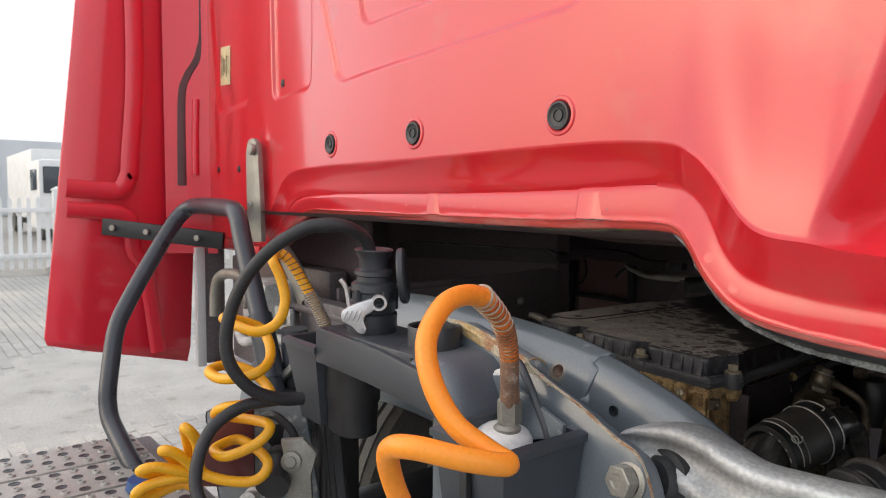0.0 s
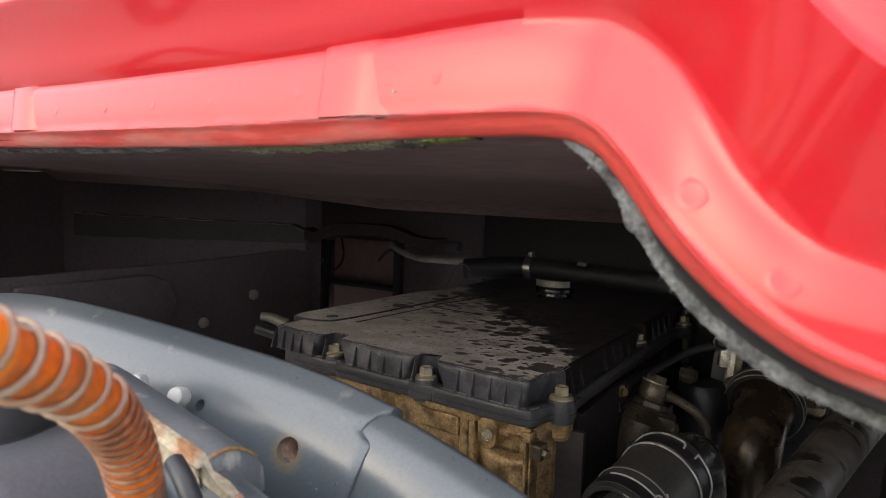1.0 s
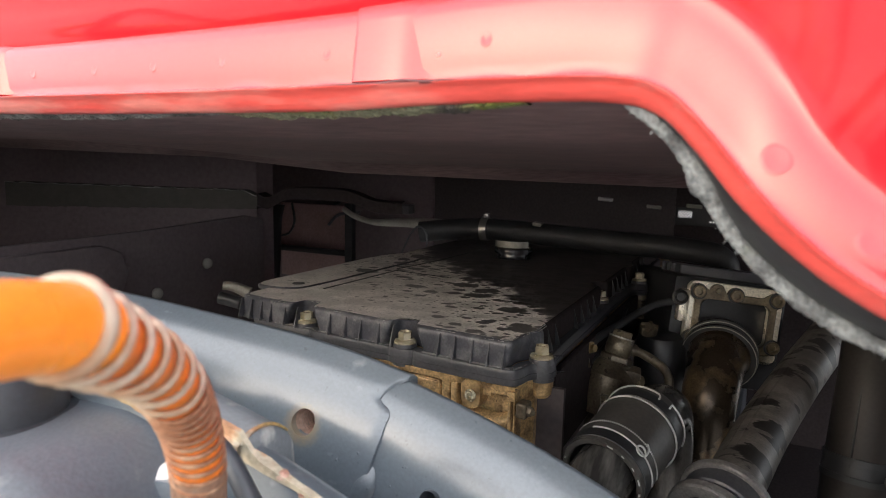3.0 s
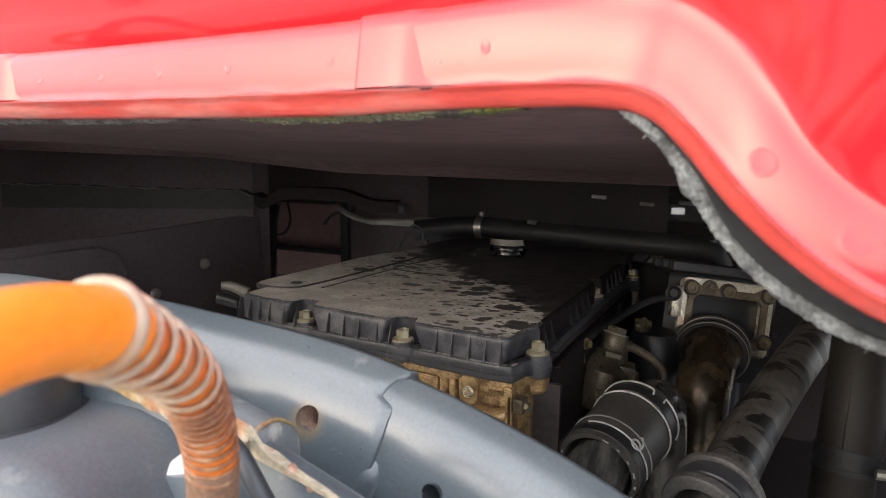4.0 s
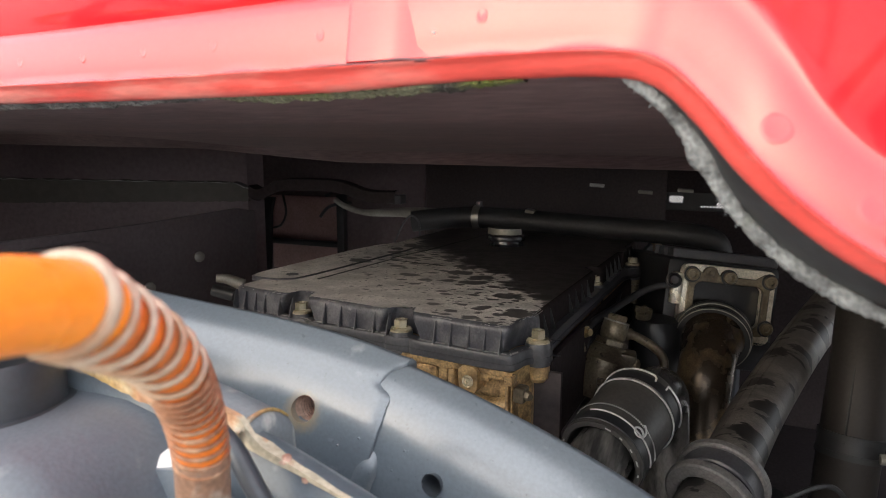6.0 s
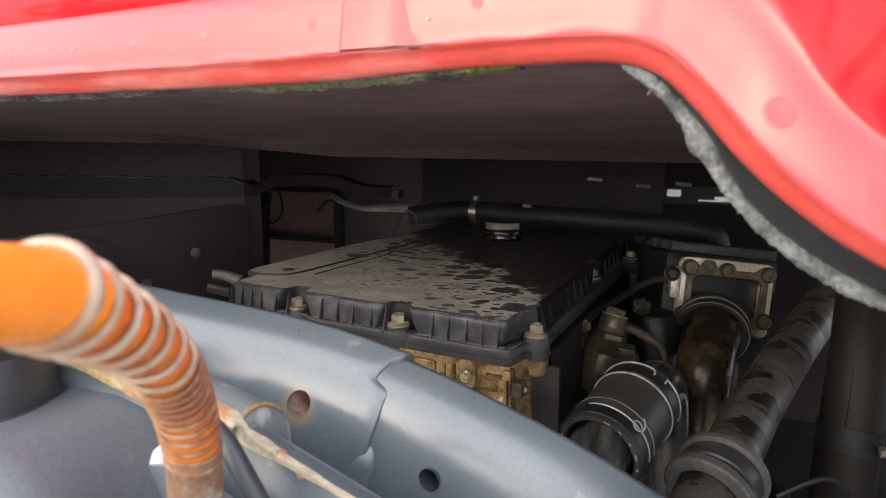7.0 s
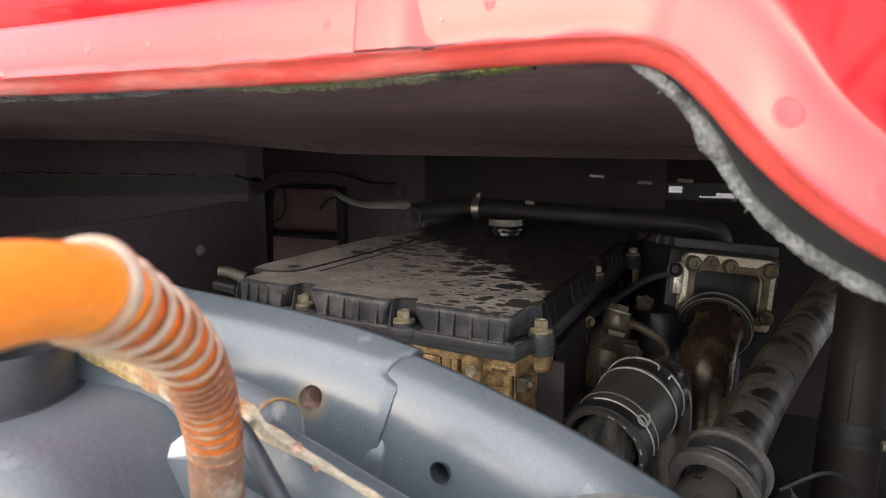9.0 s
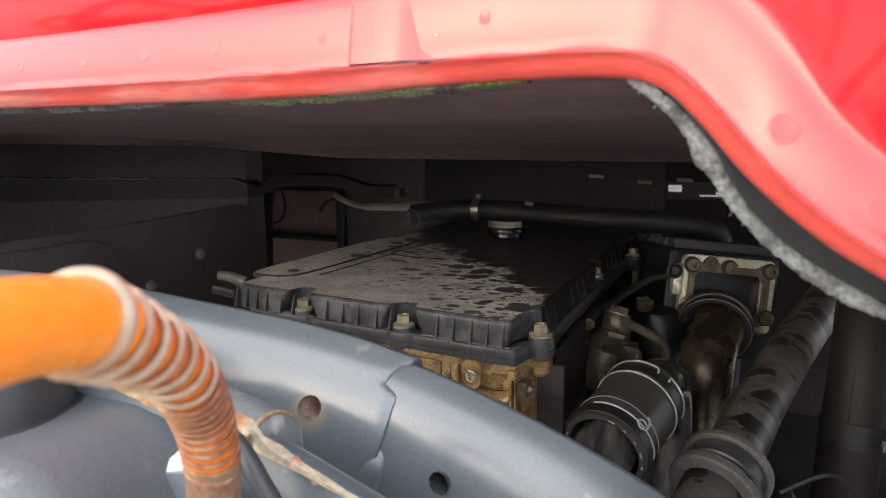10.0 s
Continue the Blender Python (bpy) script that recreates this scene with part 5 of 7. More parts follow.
# intake flange, elbow and finned cooler
egr = thing("intake_manifold", "oily alloy intake manifold with bolted flange and dark elbow", "manifold", (-0.295, 1.45, 1.0))
FL = pose(-0.2965, 1.365, 1.203, -6, 6, 22)      # flange face towards the rear
FBOLTS = ((-0.0595, 0.043), (-0.002, 0.043), (0.0605, 0.043), (-0.0625, -0.030), (0.0625, -0.030))


def box_reach(a, hx, hz, r):
    """How far a rounded rectangle reaches in a direction."""
    c, q = abs(math.cos(a)), abs(math.sin(a))
    t = min(hx / max(c, 1e-6), hz / max(q, 1e-6))
    for _ in range(30):
        dx, dz = max(t * c - hx + r, 0), max(t * q - hz + r, 0)
        if dx > 0 and dz > 0 and math.hypot(dx, dz) > r:
            t -= math.hypot(dx, dz) - r
    return t


def lobe_reach(a, lobes, r):
    """How far the round lobes reach in a direction."""
    best = 0.0
    for x, z in lobes:
        along = x * math.cos(a) + z * math.sin(a)
        off = -x * math.sin(a) + z * math.cos(a)
        if along > 0 and abs(off) < r:
            best = max(best, along + math.sqrt(r * r - off * off))
    return best


def ring_plate(outer, inner, a, b, n=144, bevel=0.0012):
    """A flat frame between two reaches, from depth a (rear) to b."""
    rows = []
    for k in range(n):
        t = 2 * math.pi * k / n
        ro, ri = outer(t), inner(t)
        c, q = math.cos(t), math.sin(t)
        rows.append([Vector((r * c, y, r * q)) for r, y in ((ri, b), (ri, a + bevel), (ri + bevel, a), (ro - bevel, a), (ro, a + bevel), (ro, b))])
    return loft(rows + [rows[0]])


part("flange_frame", ring_plate(lambda t: box_reach(t, 0.0725, 0.059, 0.012), lambda t: box_reach(t, 0.0545, 0.034, 0.012), -0.004, 0.010), ALLOY, egr, "oily alloy flange frame", at=FL, smooth=30)
part("flange_gasket", ring_plate(lambda t: max(box_reach(t, 0.0630, 0.0445, 0.010), lobe_reach(t, FBOLTS + ((-0.030, 0.045),), 0.0125)), lambda t: box_reach(t, 0.0530, 0.033, 0.012), -0.0095, -0.003), OILY, egr, "dark bronze frame with lobes round the bolts", at=FL, smooth=30)
part("flange_web", box((0, 0.002, -0.075), (0.155, 0.012, 0.05), 0.004), BLACK, egr, at=FL)
part("small_screw", lathe([(0, 0.003), (0.0035, 0.003), (0.0045, 0.001), (0.0045, 0)], 12), BRONZE, egr, at=FL @ aim((-0.030, -0.0095, 0.047), (0, -1, 0)))
part("flange_recess", box((0, 0.016, -0.01), (0.135, 0.008, 0.10), 0.003), BLACK, egr, at=FL)
for x, z in FBOLTS:
    # thin black ring paints the shaded recess round each bolt
    part("bolt_shade_ring", lathe([(0.0125, 0), (0.0125, 0.0010), (0.0118, 0.0012), (0.0085, 0.0006)], 22), BLACK, egr, at=FL @ aim((x, -0.0096, z), (0, -1, 0)))
    part("flange_bolt", lathe([(0.0100, 0.0006), (0.0100, 0.0060), (0.0090, 0.0072), (0.0056, 0.0072), (0.0048, 0.0066), (0.0046, 0.0025), (0, 0.0025)], 18), OILY, egr, "oily socket bolt", at=FL @ aim((x, -0.0096, z), (0, -1, 0)))
part("flange_boss", box((-0.078, 0.002, 0.018), (0.016, 0.020, 0.05), 0.004), ALLOY, egr, at=FL)
part("side_union", lathe([(0.0, 0.0), (0.012, 0), (0.012, 0.010), (0.0095, 0.011), (0.0095, 0.020), (0.0075, 0.022), (0.006, 0.018), (0, 0.018)], 18), BLACK, egr, at=FL @ aim((-0.088, -0.012, 0.030), (-0.2, -1, 0.1)))
part("manifold_body", box((0, 0.16, -0.02), (0.18, 0.28, 0.17), 0.012), BLACK, egr, at=FL)
for k in range(5):
    part("cooling_fin", box((0.01, 0.05 + 0.028 * k, 0.072), (0.17, 0.006, 0.016), 0.002), BLACK if k % 2 else SKIRT, egr, at=FL)
el = spline([(-0.309, 1.350, 1.162), (-0.309, 1.314, 1.157), (-0.311, 1.280, 1.142), (-0.314, 1.257, 1.110), (-0.317, 1.247, 1.06), (-0.32, 1.243, 1.00), (-0.326, 1.235, 0.93)], 8)
part("elbow_pipe", tube(el, [0.0470] * 8 + [0.0435 - 0.0008 * min(q, 5) for q in range(len(el) - 8)], 32), ELBOW, egr, "dark bronze elbow pipe")
for q, r, w, m, deep in ((4, 0.0560, 0.0030, BLACK, 0.010), (6, 0.0562, 0.0007, DULL, 0.0012), (7, 0.0545, 0.0026, BLACK, 0.010), (8, 0.0540, 0.0006, DULL, 0.0011)):
    d = (el[q + 1] - el[q - 1]).normalized()
    part("clamp_ring", lathe([(r - deep, -w), (r - 0.0006, -w), (r, -w * 0.5), (r, w * 0.5), (r - 0.0006, w), (r - deep, w)], 48), m, egr, "thin steel band clamp", at=aim(el[q], d))
part("lower_band", lathe([(0.038, -0.012), (0.0425, -0.012), (0.0425, 0.012), (0.038, 0.012)], 28), BLACK, egr, at=aim((-0.317, 1.234, 1.01), (0.02, 0.02, 1)))


# coolant hoses at the side of the engine
h1 = thing("coolant_hose_joint", "short black coolant hose with spring clamps on a smooth pipe", "hose", (-0.36, 1.0, 1.0))
ax = [Vector((-0.391, 0.905, 1.128)), Vector((-0.355, 1.06, 1.166))]
dv = (ax[1] - ax[0]).normalized()
sd0 = dv.cross(Vector((0, 0, 1))).normalized()
upv0 = sd0.cross(dv)
part("hose_sleeve", lathe([(0.036, 0.03), (0.038, 0.0005), (0.0395, -0.001), (0.0445, -0.001), (0.0455, 0.004), (0.0455, 0.112), (0.044, 0.118), (0.038, 0.118)], 40), SLEEVE, h1, at=aim(ax[0], dv))
part("smooth_pipe", tube(spline([(-0.413, 0.80, 1.03), (-0.405, 0.84, 1.085), (-0.395, 0.885, 1.122), tuple(ax[0] + dv * 0.05), tuple(ax[0] + dv * 0.11), (-0.353, 1.065, 1.150), (-0.35, 1.09, 1.10), (-0.35, 1.10, 1.0)], 8), 0.0325, 26), GLOSSPIPE, h1, "glossy black pipe")
for s in (0.086, 0.110):
    a0, a1 = (-2.6, 2.9) if s < 0.1 else (-1.5, 0.42)
    ring = [ax[0] + dv * s + (math.cos(a0 + (a1 - a0) * q / 40) * upv0 + math.sin(a0 + (a1 - a0) * q / 40) * sd0) * 0.0472 for q in range(41)]
    if s > 0.1:
        ring += [ring[-1] - dv * 0.004 + sd0 * 0.003, ring[-1] - dv * 0.010 + sd0 * 0.004]
    part("spring_clamp", tube(ring, 0.0011, 8), WIRE, h1, "thin bright clamp wire")
ring = [ax[0] + dv * 0.110 + (math.cos(a) * upv0 + math.sin(a) * sd0) * 0.0472 for a in [0.80 + 0.05 * q for q in range(24)]]
part("spring_clamp", tube([ring[0] - dv * 0.008, ring[0] - dv * 0.003] + ring, 0.0011, 8), WIRE, h1, "thin bright clamp wire")
ring = [ax[0] + dv * 0.019 + (math.cos(a) * upv0 + math.sin(a) * sd0) * 0.0472 for a in [-0.35 + 0.06 * q for q in range(36)]]
part("spring_clamp", tube(ring, 0.0010, 8), WIRE, h1, "thin bright clamp wire")
for k in range(56):
    a = -1.0 + 0.05 * k
    part("clamp_tooth", box((0, 0, 0), (0.0010, 0.0010, 0.0020), 0), WIRE, h1, at=Matrix.Translation(ax[0] + dv * 0.032 + (math.cos(a) * upv0 + math.sin(a) * sd0) * 0.0470) @ dv.to_track_quat('Z', 'Y').to_matrix().to_4x4())
part("clamp_band", lathe([(0.0452, -0.008), (0.0466, -0.007), (0.0466, 0.007), (0.0452, 0.008)], 36), BLACK, h1, at=aim(ax[0] + dv * 0.012, dv))
part("clamp_band", lathe([(0.0452, -0.008), (0.0468, -0.007), (0.0468, 0.007), (0.0452, 0.008)], 36), BLACK, h1, at=aim(ax[0] + dv * 0.098, dv))
sd = dv.cross(Vector((0, 0, 1))).normalized()
upv = sd.cross(dv)
c = ax[0] + dv * 0.026
loop = []
for k in range(22):
    t = 2 * math.pi * k / 18
    a = radians(50) + 0.13 * math.sin(t)
    loop.append(c + dv * (0.0075 * math.cos(t) - 0.0006 * k) + (math.cos(a) * upv + math.sin(a) * sd) * (0.0480 + 0.0001 * k))
part("clamp_eye", tube(loop, 0.0011, 8), WIRE, h1, "bent wire eye of the clamp")

for k in range(14):
    t = 0.3 + k * 0.36
    spoke = math.cos(t) * upv + math.sin(t) * sd
    part("printed_mark", box((0, 0, 0), (0.0018, 0.0010, 0.0035 + 0.003 * (k % 3 == 0)), 0), WIRE, h1, "pale printed mark on the hose end", at=Matrix.Translation(ax[0] + spoke * 0.0422 - dv * 0.0012) @ spoke.cross(dv).to_track_quat('Z', 'Y').to_matrix().to_4x4())

h2 = thing("air_pipe", "dusty black air pipe with a broad collar", "pipe", (-0.25, 1.0, 0.95))
p2 = spline([(-0.315, 0.829, 1.005), (-0.298, 0.909, 1.062), (-0.2735, 0.984, 1.093), (-0.2440, 1.120, 1.1210), (-0.2000, 1.288, 1.1531), (-0.153, 1.440, 1.184), (-0.10, 1.60, 1.217)], 8)
PIPE_DUST = mat("dusty_pipe_plastic", (0.100, 0.091, 0.083), 0.5, 0, (0.150, 0.138, 0.124), 20, 0.9, 0.46, 0.58, grain=300, grain_mix=0.2, bump=0.04, stretch=(1.1, 2.6, 1.1), third=(0.018, 0.017, 0.016), third_scale=15, third_lo=0.525, third_hi=0.545)
part("pipe", tube(p2, 0.0315, 32), PIPE_DUST, h2)
ridge_dir = Vector((-0.55, -0.25, 0.8)).normalized()
for turn in (0.0, 0.35):
    part("mould_ridge", tube([p + Vector((ridge_dir.x + turn, ridge_dir.y, ridge_dir.z - 0.2 * turn)).normalized() * 0.0310 for p in p2[20:]], 0.0018, 6), PIPE_DUST, h2)
for q, r, w in ((13, 0.0490, 0.0060), (16, 0.0490, 0.0055), (15, 0.0440, 0.0120)):
    d = (p2[q + 1] - p2[q - 1]).normalized()
    part("collar", lathe([(0.034, -w), (r - 0.002, -w), (r, -w + 0.002), (r, w - 0.002), (r - 0.002, w), (0.034, w)], 40), COLLAR if r > 0.045 else SKIRT, h2, "dusty grey plastic collar" if r > 0.045 else "", at=aim(p2[q], d))
part("thin_line", tube(spline([(-0.22, 0.98, 1.08), (-0.17, 1.0, 1.10), (-0.14, 1.0, 1.06), (-0.12, 1.0, 1.0)], 8), 0.003, 6), BLACK, h2)
part("corrugated_hose", tube([Vector((-0.24 + 0.035 * math.sin(0.06 * k), 0.99 + 0.0012 * k, 1.06 - 0.0035 * k)) for k in range(50)], [0.034 + 0.003 * (k % 4 < 2) for k in range(50)], 20), RUBBER, h2)

h3 = thing("charge_air_pipe", "dark upright charge air pipe with a clamp", "pipe", (-0.13, 1.25, 0.9))
p3 = spline([(-0.108, 1.31, 1.30), (-0.112, 1.30, 1.24), (-0.118, 1.265, 1.16), (-0.125, 1.24, 1.08), (-0.132, 1.22, 0.98), (-0.137, 1.20, 0.85)], 8)
part("pipe", tube(p3, 0.0385, 26), mat("grey_brown_pipe", (0.030, 0.026, 0.024), 0.5, 0, (0.020, 0.018, 0.016), 12, 0.8, grain=200, grain_mix=0.15, spec=0.25), h3)
part("seam", tube([p + Vector((-0.012, -0.0375, 0)) for p in p3[6:26]], 0.0018, 6), BLACK, h3)
d3 = (p3[27] - p3[25]).normalized()
for off in (-0.012, 0.012):
    part("clamp_band", lathe([(0.038, -0.004), (0.0415, -0.004), (0.0410, 0.004), (0.038, 0.004)], 32), BLACK, h3, at=aim(p3[26] + d3 * off, d3))
part("clamp_band", lathe([(0.038, -0.008), (0.0398, -0.008), (0.0398, 0.008), (0.038, 0.008)], 32), BLACK, h3, at=aim(p3[26], d3))
part("clamp_screw", lathe([(0, 0), (0.007, 0), (0.007, 0.03), (0, 0.03)], 10), DULL, h3, at=aim(p3[26] + Vector((0.030, -0.034, 0.0)), (1, 0.1, 0)))
# ---- chassis cross beam ----
beam = thing("cab_crossmember", "blue-grey painted steel crossmember arching under the cab", "crossmember", (-0.6, 0.6, 1.0))


def crown(x):
    """Height of the beam's top edge across the truck."""
    keys = [(-1.6, 1.09), (-1.3, 1.203), (-1.10, 1.299), (-0.98, 1.326), (-0.90, 1.334), (-0.80, 1.335), (-0.70, 1.3305), (-0.60, 1.3235), (-0.53, 1.3185), (-0.46, 1.3065), (-0.39, 1.2850), (-0.33, 1.2630), (-0.29, 1.2435), (-0.2, 1.193), (0.0, 1.09), (0.2, 0.98)]
    for (a, za), (b, zb) in zip(keys, keys[1:]):
        if a <= x <= b:
            return za + (zb - za) * (x - a) / (b - a)
    return keys[-1][1]


END = [(0.33, -0.500), (0.470, -0.476), (0.5125, -0.4650), (0.5423, -0.4602), (0.5556, -0.4595), (0.5621, -0.4586), (0.5660, -0.4590), (0.5690, -0.4612), (0.5715, -0.4655), (0.5745, -0.4685), (0.5842, -0.4662), (0.5962, -0.4621), (0.6028, -0.4569), (0.65, -0.450)]


def end_of(s):
    """Where the overlapping shell ends along its section: a curled edge with a notch."""
    for (a, xa), (b, xb) in zip(END, END[1:]):
        if s <= b:
            return xa + (xb - xa) * max(s - a, 0) / (b - a)
    return END[-1][1]


def section(g):
    """The beam's section, from its foot over the rounded shoulder: depth and height below the crown."""
    return [(0.560 - g, -0.19), (0.5615 - g, -0.11), (0.5635 - g, -0.075), (0.5665 - g, -0.053), (0.5705 - g, -0.038), (0.576 - g * 0.8, -0.025), (0.583 - g * 0.6, -0.014), (0.592 - g * 0.4, -0.005 + g * 0.5), (0.602, g)]


def top_of(x):
    return sum(crown(x + d) for d in (-0.04, -0.02, 0, 0.02, 0.04)) / 5 + 0.0065


def beam_piece(x0, x1, grow, n=90, curled=False):
    rows = []
    for i in range(n + 1):
        x = x0 + (x1 - x0) * (1 - (1 - i / n) ** 1.5)
        z = top_of(x)
        ring = [(q.y, q.z) for q in spline([(0, y, dz) for y, dz in section(grow)], 8)]
        ring += [(0.6065, grow - 0.0003), (0.6105, grow - 0.0030), (0.6125, grow - 0.010), (0.613, -0.06), (0.613, -0.19)]
        row = []
        for y, dz in ring:
            e = end_of(y + dz)
            sink = 0.0016 * step(x, e - 0.006, e) if curled else 0.0
            row.append(Vector((min(x, e) if curled else x, y + sink, z + dz)))
        rows.append(row)
    bm = loft(rows, closed=True)
    bm.verts.ensure_lookup_table()
    k = len(rows[0])
    bm.faces.new(bm.verts[0:k])
    bm.faces.new(bm.verts[-k:])
    bmesh.ops.remove_doubles(bm, verts=bm.verts, dist=0.00005)
    return bm


def drilled(ob, holes):
    """Cut round bolt holes through a part."""
    for at, d, r in holes:
        cut = new("cutter", mesh_of("cutter", lathe([(0, -0.04), (r, -0.04), (r, 0.02), (0, 0.02)], 28), GREY, 0))
        cut.matrix_world = aim(at, d)
        mod = ob.modifiers.new("hole", 'BOOLEAN')
        mod.object, mod.operation, mod.solver = cut, 'DIFFERENCE', 'EXACT'
        bpy.context.view_layer.update()
        me = bpy.data.meshes.new_from_object(ob.evaluated_get(bpy.context.evaluated_depsgraph_get()))
        ob.modifiers.clear()
        ob.data = me
        bpy.data.objects.remove(cut)
    return ob


HOLE_DIR = (-0.10, -1, 0.10)
shell_a = part("beam_shell", beam_piece(-1.6, -0.449, 0.0045, n=150, curled=True), GREY_RUST, beam, "blue-grey painted pressed steel shell with a rust bloom", smooth=50)
shell_b = part("beam_shell", beam_piece(-0.52, 0.2, 0.0), GREY, beam, "blue-grey painted pressed steel shell", smooth=50)
drilled(shell_a, [((-0.5150, 0.5655, 1.2850), HOLE_DIR, 0.0086), ((-0.6040, 0.5605, 1.2985), HOLE_DIR, 0.0042)])
drilled(shell_b, [((-0.4230, 0.565, 1.2531), HOLE_DIR, 0.0068), ((-0.5150, 0.5655, 1.2850), HOLE_DIR, 0.0084)])


def beam_face(x, z, g):
    """Where the rear face of a shell stands at a height."""
    dz = z - top_of(x)
    prof = section(g)
    for (ya, a), (yb, b) in zip(prof, prof[1:]):
        if dz <= b:
            return ya + (yb - ya) * min(max((dz - a) / (b - a), 0), 1)
    return prof[-1][0]


fold = spline([Vector((x, beam_face(x, z, 0.0) + 0.0040, z)) for x, z in ((-0.462, 1.268), (-0.467, 1.256), (-0.473, 1.240), (-0.482, 1.20))], 8)
part("stiffening_bead", tube(fold, [0.0030 + 0.0065 * step(i, 0, 10) for i in range(len(fold))], 18), GREY, beam)
# bolt holes with rust blooming round them
m = aim((-0.5150, 0.5655, 1.2850), HOLE_DIR)
part("bore", lathe([(0.0086, -0.0035), (0.0083, -0.006)] + [(0.0082 - 0.0006 * (q % 2), -0.007 - 0.0012 * q) for q in range(14)] + [(0.008, -0.028), (0, -0.028)], 28), RUSTHOLE, beam, "rusty threaded bore", at=m)
# second bore is darker than the beam paint, to deepen its inner shade
part("bore", lathe([(0.0067, -0.001), (0.0067, -0.028), (0, -0.028)], 24), CONSOLE, beam, at=aim((-0.4230, 0.565, 1.2531), HOLE_DIR))
# drops of water standing on the paint
rnd = random.Random(4)
drop = mesh_of("water_drop", lathe([(0.0012, 0.0), (0.0011, 0.0006), (0.0006, 0.0010), (0, 0.0011)], 10), mat("water", (0.17, 0.19, 0.21), 0.05, 0, spec=0.6))
for k in range(46):
    x = rnd.uniform(-0.60, -0.33) if k % 3 else rnd.gauss(-0.455, 0.025)
    z = crown(x) - rnd.uniform(0.03, 0.085)
    s = rnd.uniform(0.3, 0.8)
    part("water_drop", drop, None, beam, at=aim((x, beam_face(x, z, 0.0 if x > -0.46 else 0.0045) + 0.0001, z), (0, -1, 0.15)) @ Matrix.Diagonal((s, s, s, 1)))

# yellow paint mark and small chips in the paint
rnd = random.Random(31)
for x, dz, w, h in ((-0.385, 0.052, 0.003, 0.008), (-0.350, 0.060, 0.002, 0.004)):
    z0 = crown(x) - dz
    ring0, ring1 = [], []
    for q in range(18):
        t = 2 * math.pi * q / 18
        r = 1 + 0.35 * noise.noise(Vector((2 * math.cos(t) + x * 40, 2 * math.sin(t), 0)))
        px, pz = x + w * r * math.cos(t) * 0.5, z0 - 0.35 * w * math.cos(t) * 0.5 + h * r * math.sin(t) * 0.5
        g = 0.0045 if x < -0.47 else 0.0
        ring0.append(Vector((px, beam_face(px, pz, g) + 0.0002, pz)))
        ring1.append(Vector((x + (px - x) * 0.6, beam_face(x + (px - x) * 0.6, z0 + (pz - z0) * 0.6, g) - 0.0007, z0 + (pz - z0) * 0.6)))
    bm = loft([ring0, ring1], closed=True)
    bm.verts.ensure_lookup_table()
    bm.faces.new(bm.verts[18:36])
    part("paint_chip", bm, RUSTY, beam, "small chip in the paint")

# lower plate with a flaking rusty top edge
plate = thing("hose_bracket_plate", "grey steel bracket plate with a flaking rusty edge", "bracket", (-0.45, 0.49, 1.0))
EDGE = [(-0.66, 1.339), (-0.60, 1.341), (-0.55, 1.333), (-0.51, 1.3225), (-0.47, 1.312), (-0.43, 1.2985), (-0.39, 1.284), (-0.345, 1.263), (-0.315, 1.252), (-0.30, 1.225), (-0.292, 1.19)]
top = spline([(x, 0.468, z) for x, z in EDGE], 6)
bm = loft([[p + Vector((0, 0, -0.30)) for p in top], [p + Vector((0, 0, -0.004)) for p in top], [p + Vector((0, 0.002, 0)) for p in top], [p + Vector((0, 0.010, 0.0)) for p in top], [p + Vector((0, 0.024, -0.010)) for p in top], [p + Vector((0, 0.026, -0.3)) for p in top]])
part("plate", bm, GREY, plate, smooth=40)
rnd = random.Random(9)
r0, r1, r2, r3 = [], [], [], []
for i, p in enumerate(top):
    j = noise.noise(p * 70)
    thin = step(p.x, -0.462, -0.425)
    w = (0.0030 + 0.002 * j) * (1 - 0.55 * thin) + 0.006 * (1 - step(p.x, -0.49, -0.450))
    r0.append(p + Vector((0, -0.0014, (-0.0042 - 0.002 * j) * (1 - 0.65 * thin))))
    lift = 0.0085 * (1 - step(p.x, -0.475, -0.467))
    r1.append(p + Vector((0, -0.0020, 0.0008 + lift)))
    r2.append(p + Vector((0, 0.001 if lift > 0.001 else w, 0.0012 + lift)))
    r3.append(p + Vector((0, 0.002 if lift > 0.001 else w + 0.002, -0.001 + lift)))
part("rusty_edge", loft([r0, r1, r2, r3]), RUSTY, plate, "flaking cream and rust coloured edge")
# the bent-over top of the bracket, with its cut end
def roll_over(x):
    z = 1.3186 - 0.240 * (x + 0.476)
    outer = [(0.4665, -0.013), (0.4665, -0.002), (0.4685, 0.0008), (0.476, 0.0020), (0.486, 0.0012), (0.497, -0.0030), (0.506, -0.0095), (0.512, -0.018), (0.514, -0.032), (0.490, -0.034)]
    return [Vector((x - 0.10 * (y - 0.467) * (x > -0.482), y, z + dz)) for y, dz in outer]


rows = [roll_over(-0.595 + 0.119 * i / 24) for i in range(25)]
core = sum(rows[-1], Vector()) / 10
for f, out in ((0.93, 0.0018), (0.75, 0.0034), (0.40, 0.0042)):
    rows.append([core + (p - core) * f + Vector((out, -out * 0.3, 0)) for p in rows[24]])
bm = loft(rows, closed=True)
bm.verts.ensure_lookup_table()
bm.faces.new(bm.verts[-10:])
part("bent_top", bm, GREY_WORN, plate, "grey bent-over top of the bracket", smooth=50)
front = [roll_over(-0.594 + 0.118 * i / 60) for i in range(61)]
low_f = [r[0] + Vector((0, -0.0012, 0.0012 * noise.noise(r[0] * 150))) for r in front]
